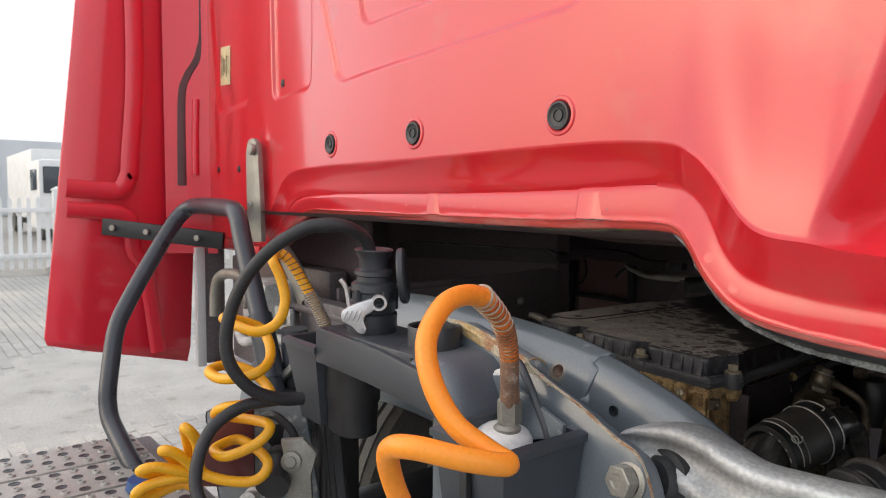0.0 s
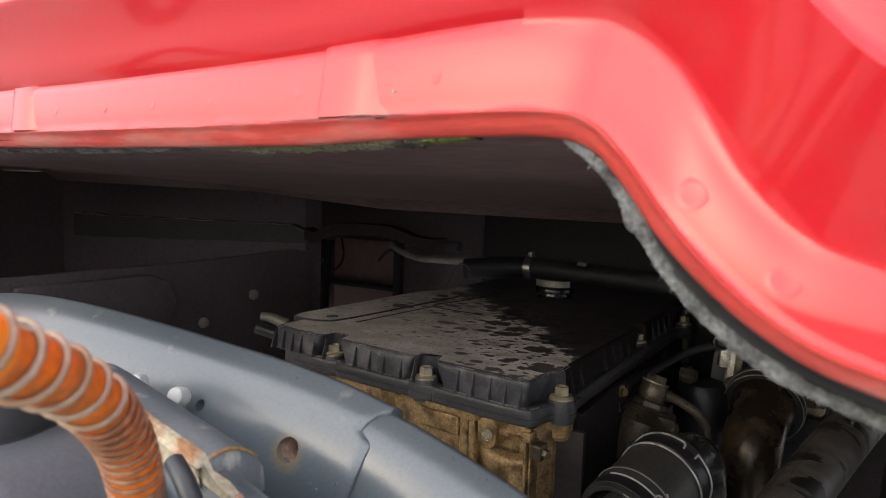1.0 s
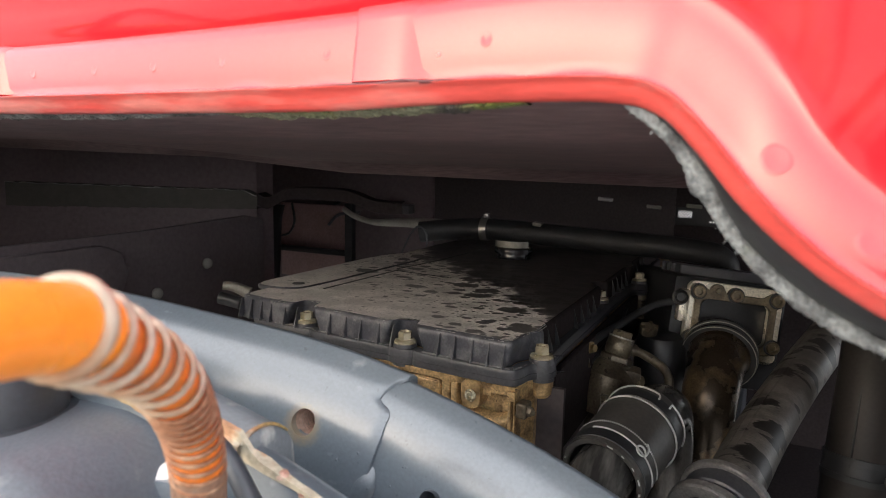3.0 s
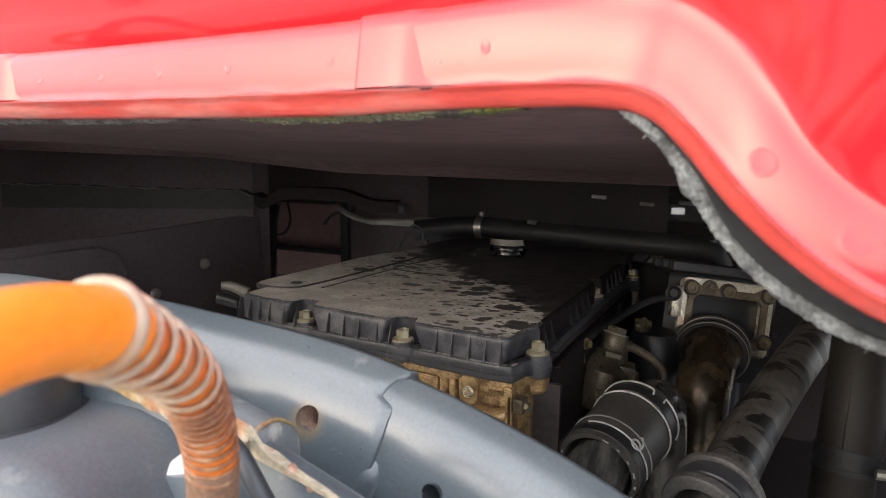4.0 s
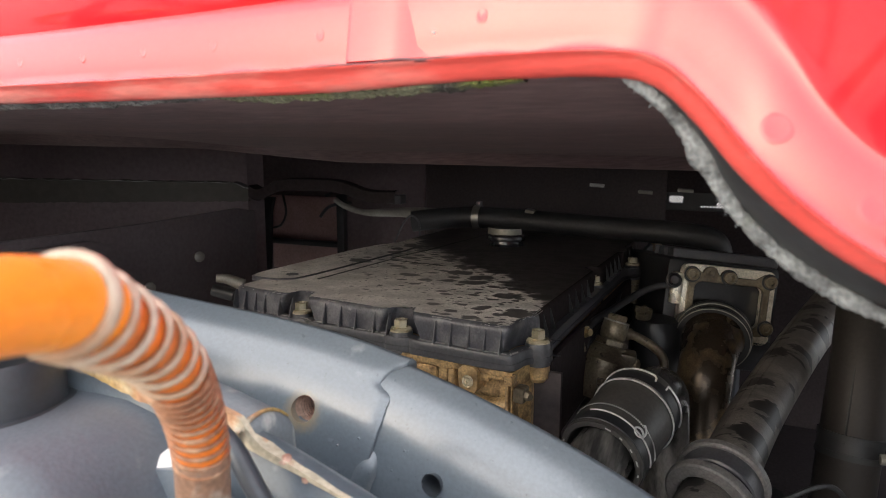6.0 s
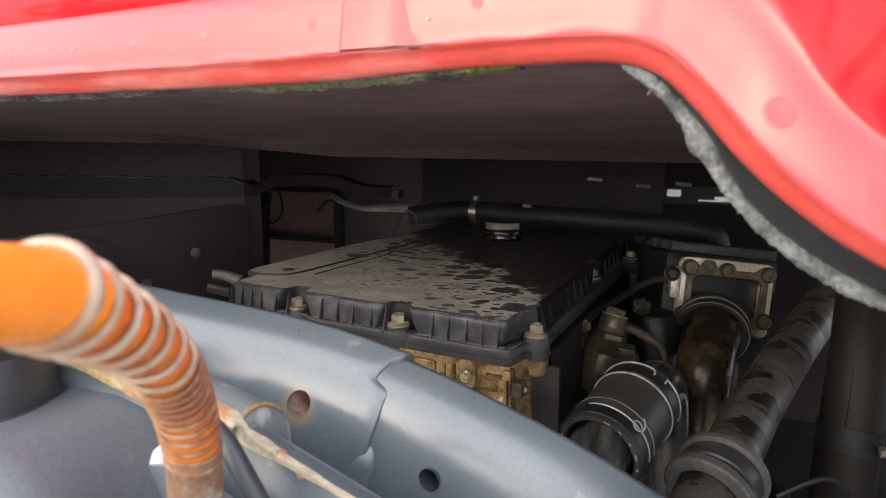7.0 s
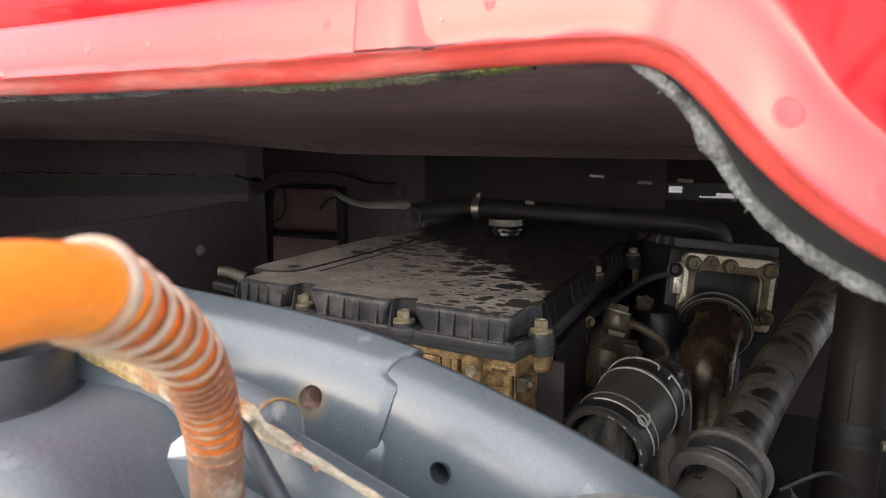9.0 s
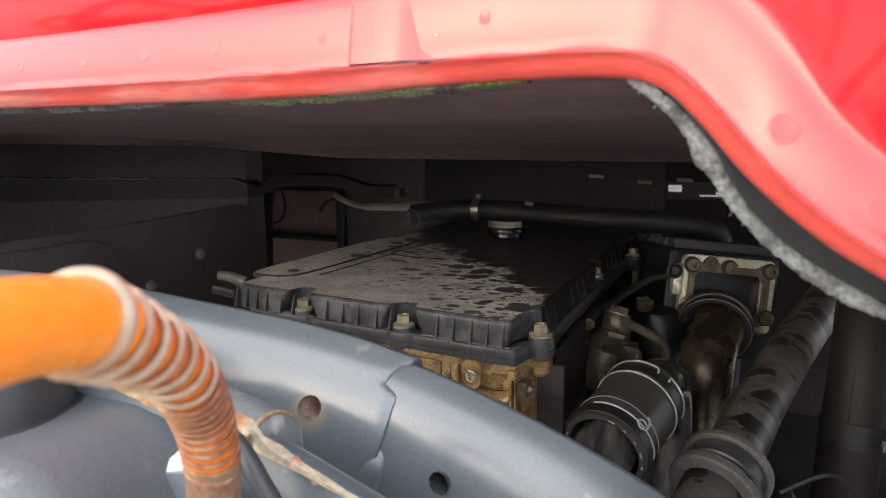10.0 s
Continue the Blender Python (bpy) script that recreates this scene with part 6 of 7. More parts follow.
mid_f = [r[1] + Vector((0, -0.0022 + 0.0006 * noise.noise(r[0] * 200), 0)) for r in front]
top_f = [r[2] + Vector((0, -0.0002, 0.0007 + 0.0006 * noise.noise(r[0] * 170))) for r in front]
back_f = [r[3].lerp(r[2], 0.65 + 0.3 * noise.noise(r[0] * 120)) + Vector((0, 0, 0.0005)) for r in front]
part("rusty_front", loft([low_f, mid_f, top_f, back_f]), RUSTY, plate, "flaking cream and rust coloured front edge")
end = [p + Vector((0.0006, 0, 0.0004)) for p in roll_over(-0.476)[1:7]]
part("curled_edge", tube(spline(end, 5), [0.0017 - 0.0011 * i / 25 for i in range(26)], 8), RUSTY, plate, "curled rusty sheet edge")
part("rust_lump", lathe([(0, 0.0016), (0.0016, 0.0013), (0.0034, 0.0)], 9), RUSTHOLE, plate, "lump of rust", at=aim((-0.452, 0.468, 1.3065), (0, -0.6, 1)))
part("rust_lump", lathe([(0, 0.0009), (0.0012, 0.0008), (0.0022, 0.0)], 8), RUSTHOLE, plate, "lump of rust", at=aim((-0.440, 0.467, 1.2995), (0, -1, 0.3)))
part("dark_line", tube(spline([(-0.482, 0.455, 1.322), (-0.467, 0.450, 1.3165), (-0.454, 0.449, 1.300), (-0.441, 0.449, 1.280), (-0.425, 0.450, 1.250), (-0.41, 0.45, 1.20)], 8), 0.0050, 14), CONSOLE, plate, "dark grey plastic line")
bead = [(0.0, 0.0085), (0.0040, 0.0082), (0.0064, 0.0066), (0.0072, 0.0040), (0.0074, 0.0), (0.0076, -0.0010), (0.0076, -0.0035)]
for x, y, z, s in ((-0.6110, 0.5575, 1.3055, 0.95), (-0.6565, 0.5570, 1.3085, 0.8)):
    part("plastic_plug", lathe([(r * s, h * s) for r, h in bead], 22), CLEAR, beam, "white plastic plug", at=aim((x, y, z), (0.25, -1, 0.35)))
part("valve_cap", lathe([(0, 0.014), (0.006, 0.013), (0.0095, 0.008), (0.010, 0.0), (0, 0)], 18), CLEAR, plate, "round white plastic cap", at=aim((-0.514, 0.463, 1.294), (0.3, -1, 0.1)))
part("gusset", slab([(-0.50, 1.30), (-0.40, 1.265), (-0.40, 1.25), (-0.56, 1.20), (-0.56, 1.29)], 0.448, 0.454, 'y', 0.001), GREY, plate)

# stabiliser arm and rubber bush at the side
stab = thing("stabiliser_arm", "weathered silver stabiliser arm in a rubber bush", "suspension arm", (-0.25, 0.58, 1.1))
line = spline([(-0.377, 0.520, 1.243), (-0.369, 0.521, 1.2535), (-0.343, 0.523, 1.2645), (-0.308, 0.524, 1.2740), (-0.276, 0.525, 1.2725), (-0.245, 0.526, 1.2620), (-0.216, 0.528, 1.2550), (-0.164, 0.540, 1.2540), (-0.105, 0.560, 1.2480), (0.0, 0.60, 1.21), (0.15, 0.66, 1.14)], 6)
SECT = ((0.032, -0.004), (0.014, 0.001), (-0.006, 0.0), (-0.0125, -0.004), (-0.0140, -0.011), (-0.0110, -0.018), (0.003, -0.025), (0.006, -0.034), (0.004, -0.046), (-0.010, -0.053), (-0.0145, -0.060), (-0.0130, -0.072), (0.0, -0.080), (0.032, -0.080), (0.036, -0.04))
rows = []
for i, p in enumerate(line):
    h = 0.22 + 0.78 * step(i, 0, 26)
    w = 0.45 + 0.55 * step(i, 0, 16)
    rows.append([p + Vector((0.0004 * noise.noise(p * 60 + Vector((0, u * 40, 0))), u * w, v * h + 0.0006 * noise.noise(p * 50 + Vector((u * 90, 0, v * 60))))) for u, v in SECT])
bm = loft(rows, closed=True)
bm.verts.ensure_lookup_table()
bm.faces.new(bm.verts[0:len(SECT)])
part("arm", bm, SILVER, stab, "weathered silver forged arm with a recessed web", smooth=60)
part("rubber_bush", lathe([(0, 0.03), (0.022, 0.03), (0.026, 0.024), (0.026, 0.018), (0.033, 0.016), (0.034, 0.006), (0.038, 0.004), (0.038, -0.03), (0, -0.03)], 30), RUBBER, stab, "black rubber bush", at=aim((-0.316, 0.535, 1.208), (-0.2, -1, 0.2)))
hexbolt_parts(stab, (-0.326, 0.470, 1.222), (-0.1, -1, 0.1), 0.030, 0.020, 0.022, DULL)

# ---- hose connection console ----
con = thing("connection_console", "dark grey bracket holding the trailer hose connections", "bracket", (-0.7, 0.42, 1.1))
part("top_plate", box((-0.72, 0.437, 1.305), (0.24, 0.105, 0.024), 0.006), CONSOLE, con)
part("front_flange", slab([(-0.838, 1.314), (-0.825, 1.318), (-0.66, 1.312), (-0.55, 1.300), (-0.537, 1.292), (-0.537, 1.250), (-0.60, 1.255), (-0.686, 1.260), (-0.79, 1.262), (-0.838, 1.262)], 0.376, 0.388, 'y', 0.004), CONSOLE, con)
bm = loft([[Vector((x, y, z + dz + 0.003 * math.sin(9 * x))) for y, dz in ((0.505, -0.03), (0.50, 0), (0.45, 0.001), (0.405, 0), (0.392, -0.004), (0.384, -0.014), (0.381, -0.026), (0.381, -0.036), (0.381, -0.036 - 0.16 * step(x, -0.545, -0.50)))] for x, z in ((-0.665, 1.3145), (-0.62, 1.315), (-0.58, 1.316), (-0.555, 1.3155), (-0.535, 1.311), (-0.518, 1.298), (-0.505, 1.275), (-0.495, 1.245), (-0.485, 1.18))])
part("deck_plate", bm, DECKMAT, con, "blue-grey sloping plate bent down at the front", smooth=60)
part("parking_cup", lathe([(0.030, 0.004), (0.0315, 0.029), (0.0345, 0.031), (0.0355, 0.029), (0.0355, 0.004), (0.046, 0.001), (0.052, -0.004)], 36), PLUGMAT, con, "round parking cup for a spare plug", at=Matrix.Translation((-0.615, 0.434, 1.316)))
part("cup_floor", lathe([(0.0312, 0.027), (0.0295, 0.006), (0, 0.004)], 30), BLACK, con, at=Matrix.Translation((-0.615, 0.434, 1.316)))
# left hose holder box, open at the top
def open_box(c, s, wall, material, name, parent, label=""):
    x0, x1, y0, y1, z0, z1 = c[0] - s[0] / 2, c[0] + s[0] / 2, c[1] - s[1] / 2, c[1] + s[1] / 2, c[2] - s[2] / 2, c[2] + s[2] / 2
    w = wall
    def ring(d, z, taper):
        k = taper * 0.02
        return [Vector((x0 + d + k, y0 + d + k, z)), Vector((x1 - d - k, y0 + d + k, z)), Vector((x1 - d - k, y1 - d - k, z)), Vector((x0 + d + k, y1 - d - k, z))]
    bm = loft([ring(w, z0 + w, 1), ring(w, z1 - 0.002, 0), ring(w * 0.6, z1, 0), ring(0, z1 - 0.002, 0), ring(-0.004, z1 - 0.004, 0), ring(-0.004, z1 - 0.012, 0), ring(0, z1 - 0.014, 0), ring(0, z0, 1)], closed=True)
    bm.verts.ensure_lookup_table()
    bm.faces.new(bm.verts[0:4])
    bm.faces.new(bm.verts[-4:])
    return part(name, bm, material, parent, label, smooth=30)


open_box((-0.890, 0.418, 1.221), (0.105, 0.085, 0.135), 0.006, CONSOLE, "hose_box", con, "dark grey open plastic holder")
part("socket_housing", loft([[Vector((-0.815 + x * k, 0.428 + y * k, z)) for x, y in rounded([(-0.050, -0.036), (0.050, -0.036), (0.050, 0.036), (-0.050, 0.036)])] for k, z in ((0.80, 1.150), (0.88, 1.153), (0.92, 1.20), (1.0, 1.206), (1.0, 1.30))], closed=True), BLACK, con, "black plastic housing under the plug socket", smooth=40)
part("box_plate", box((-0.870, 0.428, 1.272), (0.07, 0.06, 0.004), 0.001), DULL, con)
open_box((-0.441, 0.405, 1.148), (0.113, 0.122, 0.226), 0.007, CONSOLE, "hose_box", con, "black open plastic holder")
part("foam_pack", lathe([(0, 0.005), (0.014, 0.0045), (0.023, 0.003), (0.032, -0.002), (0.036, -0.010), (0, -0.012)], 14), CLEAR, con, "whitish sealing lump", at=pose(-0.466, 0.420, 1.247, 4, 6, 0))
part("box_rib", box((-0.441, 0.342, 1.14), (0.012, 0.008, 0.18), 0.002), BLACK, con)

# black plug in its socket with a cast lever
plug = thing("trailer_plug", "black trailer plug in its socket with a cast metal lever", "plug", (-0.765, 0.432, 1.31))
PM = pose(-0.762, 0.430, 1.317, 0, 3, 0) @ Matrix.Diagonal((0.86, 0.86, 0.95, 1))
part("socket_base", lathe([(0, 0), (0.043, 0), (0.044, 0.004), (0.043, 0.030), (0.040, 0.032), (0, 0.032)], 32), PLUGMAT, plug, at=PM)
body = part("plug_body", lathe([(0.037, 0.030), (0.040, 0.036), (0.040, 0.050), (0.036, 0.053), (0.036, 0.062), (0.039, 0.066), (0.037, 0.076), (0.030, 0.080), (0.029, 0.088), (0.033, 0.090), (0.032, 0.096), (0.0255, 0.10), (0.0245, 0.112), (0.031, 0.124), (0.034, 0.128), (0.031, 0.130), (0.018, 0.126), (0, 0.126)], 32), PLUGMAT, plug, at=PM)
for k in range(6):
    part("body_ridge", box((0.0375 * math.cos(k), 0.0375 * math.sin(k), 0.052), (0.010, 0.012, 0.034), 0.003), PLUGMAT, body, at=PM)
part("socket_lid", lathe([(0, 0), (0.034, 0), (0.036, 0.003), (0.036, 0.009), (0.032, 0.012), (0, 0.012)], 30), PLUGMAT, plug, "round black socket lid standing open", at=aim((-0.731, 0.458, 1.400), (0.68, 0.73, 0.10)) @ Matrix.Diagonal((0.8, 1.15, 1, 1)))
LM = pose(-0.7428, 0.3888, 1.3425, 0, 0, 51.5)
lev = part("cast_lever", slab([(-0.0198, 0.0050), (-0.0174, 0.0118), (-0.0093, 0.0174), (0.0031, 0.0223), (0.0155, 0.0267), (0.0260, 0.0298), (0.0298, 0.0136), (0.0236, 0.0087), (0.0155, 0.0043), (0.0136, -0.0031), (0.0186, -0.0149), (0.0149, -0.0223), (0.0062, -0.0211), (-0.0031, -0.0112), (-0.0174, -0.0037)], -0.007, 0.007, 'y', 0.0030), CAST, plug, "bright cast aluminium lever", at=LM)
part("lever_ring", lathe([(0.0078, -0.006), (0.0112, -0.006), (0.0122, -0.003), (0.0122, 0.003), (0.0112, 0.006), (0.0078, 0.006), (0.0070, 0.0), (0.0078, -0.006)], 28), CAST, lev, at=LM @ aim((0.0347, 0, 0.0229), (0.1, -1, 0)))
part("lever_hook", tube(spline([(-0.0081, 0, 0.0149), (-0.0099, 0, 0.0298), (-0.0136, 0, 0.0465), (-0.0205, 0, 0.0564)], 6), [0.0030] * 12 + [0.0036] * 7, 10), CAST, lev, at=LM)
for k in range(4):
    part("lever_rib", box((-0.014 + 0.0062 * k, -0.0078, -0.0005 + 0.0025 * k), (0.0026, 0.004, 0.014 + 0.001 * k), 0.0010), CAST, lev, at=LM @ pose(0, 0, 0, 0, 24, 0))

# ---- hoses and cables ----
# orange hose ending in a rusty spring
oh = thing("orange_air_hose", "orange coiled air hose with a rust-dusted spring sleeve", "air hose", (-0.455, 0.42, 1.22))
spr = spline([(-0.4590, 0.4240, 1.2840), (-0.4519, 0.4158, 1.3122), (-0.4449, 0.4084, 1.3405), (-0.4372, 0.3958, 1.3657), (-0.4200, 0.3678, 1.3924), (-0.3952, 0.3214, 1.4192)], 10)
run = [(-0.4016, 0.3347, 1.4126), (-0.3952, 0.3214, 1.4192), (-0.3861, 0.2911, 1.4242), (-0.3770, 0.2600, 1.4184), (-0.3621, 0.2301, 1.3948), (-0.345, 0.222, 1.364), (-0.322, 0.228, 1.332), (-0.298, 0.246, 1.311), (-0.282, 0.250, 1.305),
       (-0.292, 0.215, 1.314), (-0.320, 0.185, 1.322), (-0.348, 0.182, 1.312), (-0.362, 0.195, 1.28), (-0.358, 0.21, 1.24), (-0.335, 0.22, 1.20), (-0.31, 0.225, 1.17)]
part("hose", tube(spline(run, 10), [0.0104 - 0.0009 * step(i, 10, 40) for i in range(10 * (len(run) - 1) + 1)], 20), ORANGE, oh, "clean bright orange plastic hose")
part("sleeved_hose", tube(spr[18:], 0.0098, 16), ORANGE_DIRTY, oh, "dirty orange hose inside the spring")
part("spring_sleeve", coil(spr[35:], lambda f: 0.0109 + 0.0011 * step(f, 0.3, 1.0), 6.2, 0.00118, 10, 24), SPRING, oh, "pale spring wire")
part("spring_sleeve", coil(spr[16:36], lambda f: 0.0100 + 0.0010 * f, 11, 0.00098, 8, 24), RUSTSPRING, oh, "rusty spring wire")
part("end_ring", lathe([(0.0113 + 0.0019 * math.cos(t), 0.0019 * math.sin(t)) for t in [2 * math.pi * q / 10 for q in range(11)]], 32), SPRING, oh, "open end of the spring", at=aim(spr[-1], spr[-1] - spr[-3]))
part("ferrule", tube([Vector((-0.4600, 0.4250, 1.280))] + spr[0:20], [0.0112] * 7 + [0.0106] * 12 + [0.0100, 0.0094], 24), RUSTFER, oh, "rust-brown ferrule")
part("hex_union", lathe([(0.012, -0.045), (0.0145, -0.043), (0.0145, -0.018), (0.0125, -0.015), (0.0105, -0.012), (0, -0.012)], 6), DULL, oh, "grey hexagon union", at=aim((-0.4605, 0.4250, 1.3000), (0.05, -0.06, 1)), smooth=20)
part("union_foot", lathe([(0, -0.012), (0.016, -0.012), (0.016, 0.0), (0.012, 0.004), (0, 0.004)], 20), DULL, oh, at=Matrix.Translation((-0.461, 0.422, 1.252)))

# yellow coiled hose
yh = thing("yellow_air_hose", "bright yellow coiled air hose hanging in loose loops", "air hose", (-0.86, 0.41, 1.25))
ysp = spline([(-0.865, 0.419, 1.285), (-0.872, 0.408, 1.32), (-0.885, 0.39, 1.365), (-0.902, 0.365, 1.415), (-0.908, 0.345, 1.43)], 8)
part("sleeved_hose", tube(ysp, 0.0082, 14), YELLOW, yh)
part("spring_sleeve", coil(ysp[0:17], 0.0094, 22, 0.0015, 6, 16), DULL, yh, "steel spring sleeve")
part("spring_sleeve", coil(ysp[16:], 0.0084, 9, 0.0008, 6, 16), CONSOLE, yh, "dark spring wire")
part("union", lathe([(0.0, -0.045), (0.011, -0.045), (0.011, -0.02), (0.009, -0.018), (0.0095, 0.004), (0, 0.004)], 12), BRASS, yh, "dull brass union", at=aim((-0.864, 0.420, 1.280), (-0.1, -0.2, 1)))
loops = [(-0.908, 0.345, 1.43), (-0.876, 0.325, 1.420), (-0.863, 0.331, 1.395), (-0.851, 0.333, 1.361), (-0.851, 0.321, 1.329), (-0.863, 0.297, 1.315), (-0.891, 0.278, 1.320), (-0.927, 0.267, 1.330), (-0.932, 0.323, 1.310), (-0.905, 0.330, 1.289), (-0.879, 0.320, 1.268), (-0.863, 0.298, 1.256), (-0.870, 0.273, 1.248), (-0.905, 0.252, 1.242), (-0.940, 0.248, 1.247), (-0.959, 0.281, 1.248), (-0.941, 0.311, 1.239), (-0.918, 0.330, 1.218), (-0.884, 0.322, 1.204), (-0.886, 0.288, 1.201), (-0.909, 0.257, 1.195), (-0.935, 0.255, 1.178), (-0.938, 0.290, 1.166), (-0.864, 0.311, 1.170), (-0.855, 0.288, 1.149), (-0.883, 0.251, 1.129), (-0.923, 0.248, 1.129), (-0.928, 0.291, 1.133), (-0.862, 0.307, 1.114), (-0.866, 0.283, 1.088)]
away = Vector((-0.78, 0.62, 0))
hub = Vector((-0.92, 0.222, 1.085))
for tip in ((-0.898, 0.197, 1.179), (-0.917, 0.170, 1.146), (-0.935, 0.143, 1.116), (-0.937, 0.136, 1.082)):
    out = (Vector(tip) - hub)
    side = out.cross(away).normalized() * 0.011
    loops += [tuple(hub + out * 0.15 - side), tuple(hub + out * 0.75 - side), tuple(hub + out), tuple(hub + out * 0.8 + side + away * 0.02), tuple(hub + out * 0.2 + side + away * 0.02)]
loops.append((-0.89, 0.23, 1.0))
part("hose", tube(spline(loops, 6), 0.0080, 14), YELLOW, yh, "bright yellow plastic hose")

ec = thing("black_trailer_cable", "thick black rubber trailer cable looping from the plug", "cable", (-0.77, 0.43, 1.44))
part("cable", tube(spline([(-0.768, 0.432, 1.43), (-0.766, 0.420, 1.455), (-0.765, 0.385, 1.474), (-0.785, 0.345, 1.474), (-0.815, 0.300, 1.445), (-0.842, 0.265, 1.395), (-0.858, 0.246, 1.330), (-0.862, 0.250, 1.275), (-0.858, 0.280, 1.232), (-0.852, 0.325, 1.210), (-0.85, 0.36, 1.205)], 8), 0.0095, 16), RUBBER, ec)
part("cable", tube(spline([(-0.85, 0.36, 1.207), (-0.86, 0.32, 1.208), (-0.866, 0.27, 1.205), (-0.862, 0.225, 1.185), (-0.852, 0.20, 1.15), (-0.835, 0.19, 1.11), (-0.80, 0.20, 1.08), (-0.75, 0.24, 1.07)], 8), 0.0092, 16), RUBBER, ec)
part("tape_wrap", tube(spline([(-0.770, 0.376, 1.4755), (-0.785, 0.345, 1.474), (-0.797, 0.327, 1.466)], 6), 0.0103, 16), BLACK, ec)

# ---- fittings at the left of the chassis ----
bar = thing("grab_rail", "bent dark grey tubular grab rail beside the walkway", "rail", (-1.35, 0.3, 0.95))
BAR = [(-1.36, 0.28, 0.86), (-1.39, 0.26, 0.925), (-1.42, 0.248, 0.955), (-1.50, 0.238, 1.000), (-1.530, 0.234, 1.022), (-1.548, 0.234, 1.048), (-1.559, 0.237, 1.080), (-1.580, 0.250, 1.140), (-1.597, 0.262, 1.190), (-1.606, 0.273, 1.222), (-1.615, 0.290, 1.253),
       (-1.632, 0.335, 1.325), (-1.654, 0.405, 1.430), (-1.660, 0.432, 1.465), (-1.648, 0.452, 1.487), (-1.60, 0.460, 1.494), (-1.48, 0.455, 1.494), (-1.36, 0.447, 1.491), (-1.315, 0.442, 1.484), (-1.285, 0.438, 1.462), (-1.265, 0.435, 1.434), (-1.19, 0.43, 1.32), (-1.14, 0.43, 1.23), (-1.10, 0.44, 1.10)]
part("rail_tube", tube(spline(BAR, 7), 0.0195, 18), RAILMAT, bar)
part("rail_sleeve", tube([(-1.17, 0.43, 1.285), (-1.12, 0.433, 1.17)], 0.024, 16), RAILMAT, bar)

walkway = thing("walkway_step", "galvanised perforated walkway step with round studs", "step", (-1.45, 0.05, 0.90))
bm = bmesh.new()
for k in range(3):
    x0 = -1.62 + k * 0.155
    box((x0 + 0.07, 0.05, 0.944), (0.145, 0.50, 0.012), 0.003, bm=bm)
part("tread", bm, TREAD, walkway)
stud = mesh_of("stud", lathe([(0.0085, 0), (0.0075, 0.004), (0.005, 0.0045), (0.0045, 0.001), (0, 0.001)], 12), TREAD)
holem = mesh_of("drain_hole", lathe([(0.011, 0.0004), (0.010, 0.0008), (0.009, 0.0004), (0, 0.0004)], 14), BLACK)
for k in range(3):
    for i in range(4):
        for j in range(14):
            at = Matrix.Translation((-1.605 + k * 0.155 + i * 0.036, -0.17 + j * 0.035, 0.9502))
            part("stud" if (i + j) % 2 else "drain_hole", stud if (i + j) % 2 else holem, None, walkway, at=at)
part("step_bracket", box((-1.40, 0.10, 0.88), (0.5, 0.5, 0.10), 0.01), SHADE, walkway)

mech = thing("cab_lock_mechanism", "grey cast cab lock mechanism with dark brackets", "lock", (-1.3, 0.52, 1.1))
part("lock_body", box((-1.36, 0.54, 1.265), (0.13, 0.09, 0.13), 0.018), CASTGREY, mech, "grey cast lock housing")
part("lock_flange", box((-1.30, 0.525, 1.255), (0.16, 0.012, 0.05), 0.005), CASTGREY, mech)
part("lock_rib", box((-1.36, 0.49, 1.235), (0.10, 0.014, 0.012), 0.004), CASTGREY, mech)
for x, z in ((-1.40, 1.225), (-1.315, 1.30), (-1.25, 1.257)):
    part("lock_screw", lathe([(0, 0.010), (0.008, 0.010), (0.009, 0.008), (0.009, 0.003), (0.014, 0.002), (0.014, 0)], 6), DULL, mech, at=aim((x, 0.494 if x < -1.3 else 0.518, z), (-0.1, -1, 0.05)))
part("link_rod", tube(spline([(-1.45, 0.50, 1.20), (-1.38, 0.485, 1.19), (-1.28, 0.49, 1.215), (-1.20, 0.50, 1.22)], 6), 0.011, 12), CASTGREY, mech, "pale link rod")
part("lock_bolt", lathe([(0, 0.02), (0.012, 0.02), (0.014, 0.017), (0.014, 0.008), (0.024, 0.007), (0.024, 0), (0, 0)], 20), DULL, mech, at=aim((-1.385, 0.493, 1.287), (-0.3, -1, 0)))
part("lock_handle", tube(spline([(-1.70, 0.535, 1.20), (-1.697, 0.535, 1.26), (-1.685, 0.54, 1.30), (-1.64, 0.55, 1.318), (-1.55, 0.56, 1.315)], 6), 0.014, 14), DULL, mech, "bent steel handle")
part("lock_arm", slab([(-1.40, 1.41), (-1.36, 1.42), (-1.26, 1.35), (-1.22, 1.27), (-1.25, 1.26), (-1.31, 1.33)], 0.56, 0.58, 'y', 0.004), DULL, mech)
part("dark_bracket", slab([(-1.25, 1.30), (-1.06, 1.30), (-1.04, 1.26), (-1.07, 1.06), (-1.15, 0.96), (-1.30, 0.96)], 0.56, 0.60, 'y', 0.006), SHADE, mech)
part("dark_bracket", box((-1.56, 0.665, 1.20), (0.58, 0.05, 0.30), 0.012), SHADE, mech)
part("cross_bar", tube([(-1.42, 0.56, 1.275), (-0.98, 0.57, 1.275)], 0.010, 12), SHADE, mech)
part("gas_spring", tube([(-1.12, 0.48, 1.26), (-1.13, 0.49, 0.98)], 0.026, 16), CONSOLE, mech, "dark upright cylinder")
part("air_pipe", tube(spline([(-1.05, 0.47, 1.26), (-1.08, 0.46, 1.20), (-1.12, 0.45, 1.16), (-1.15, 0.45, 1.10)], 6), 0.009, 10), STEEL, mech)
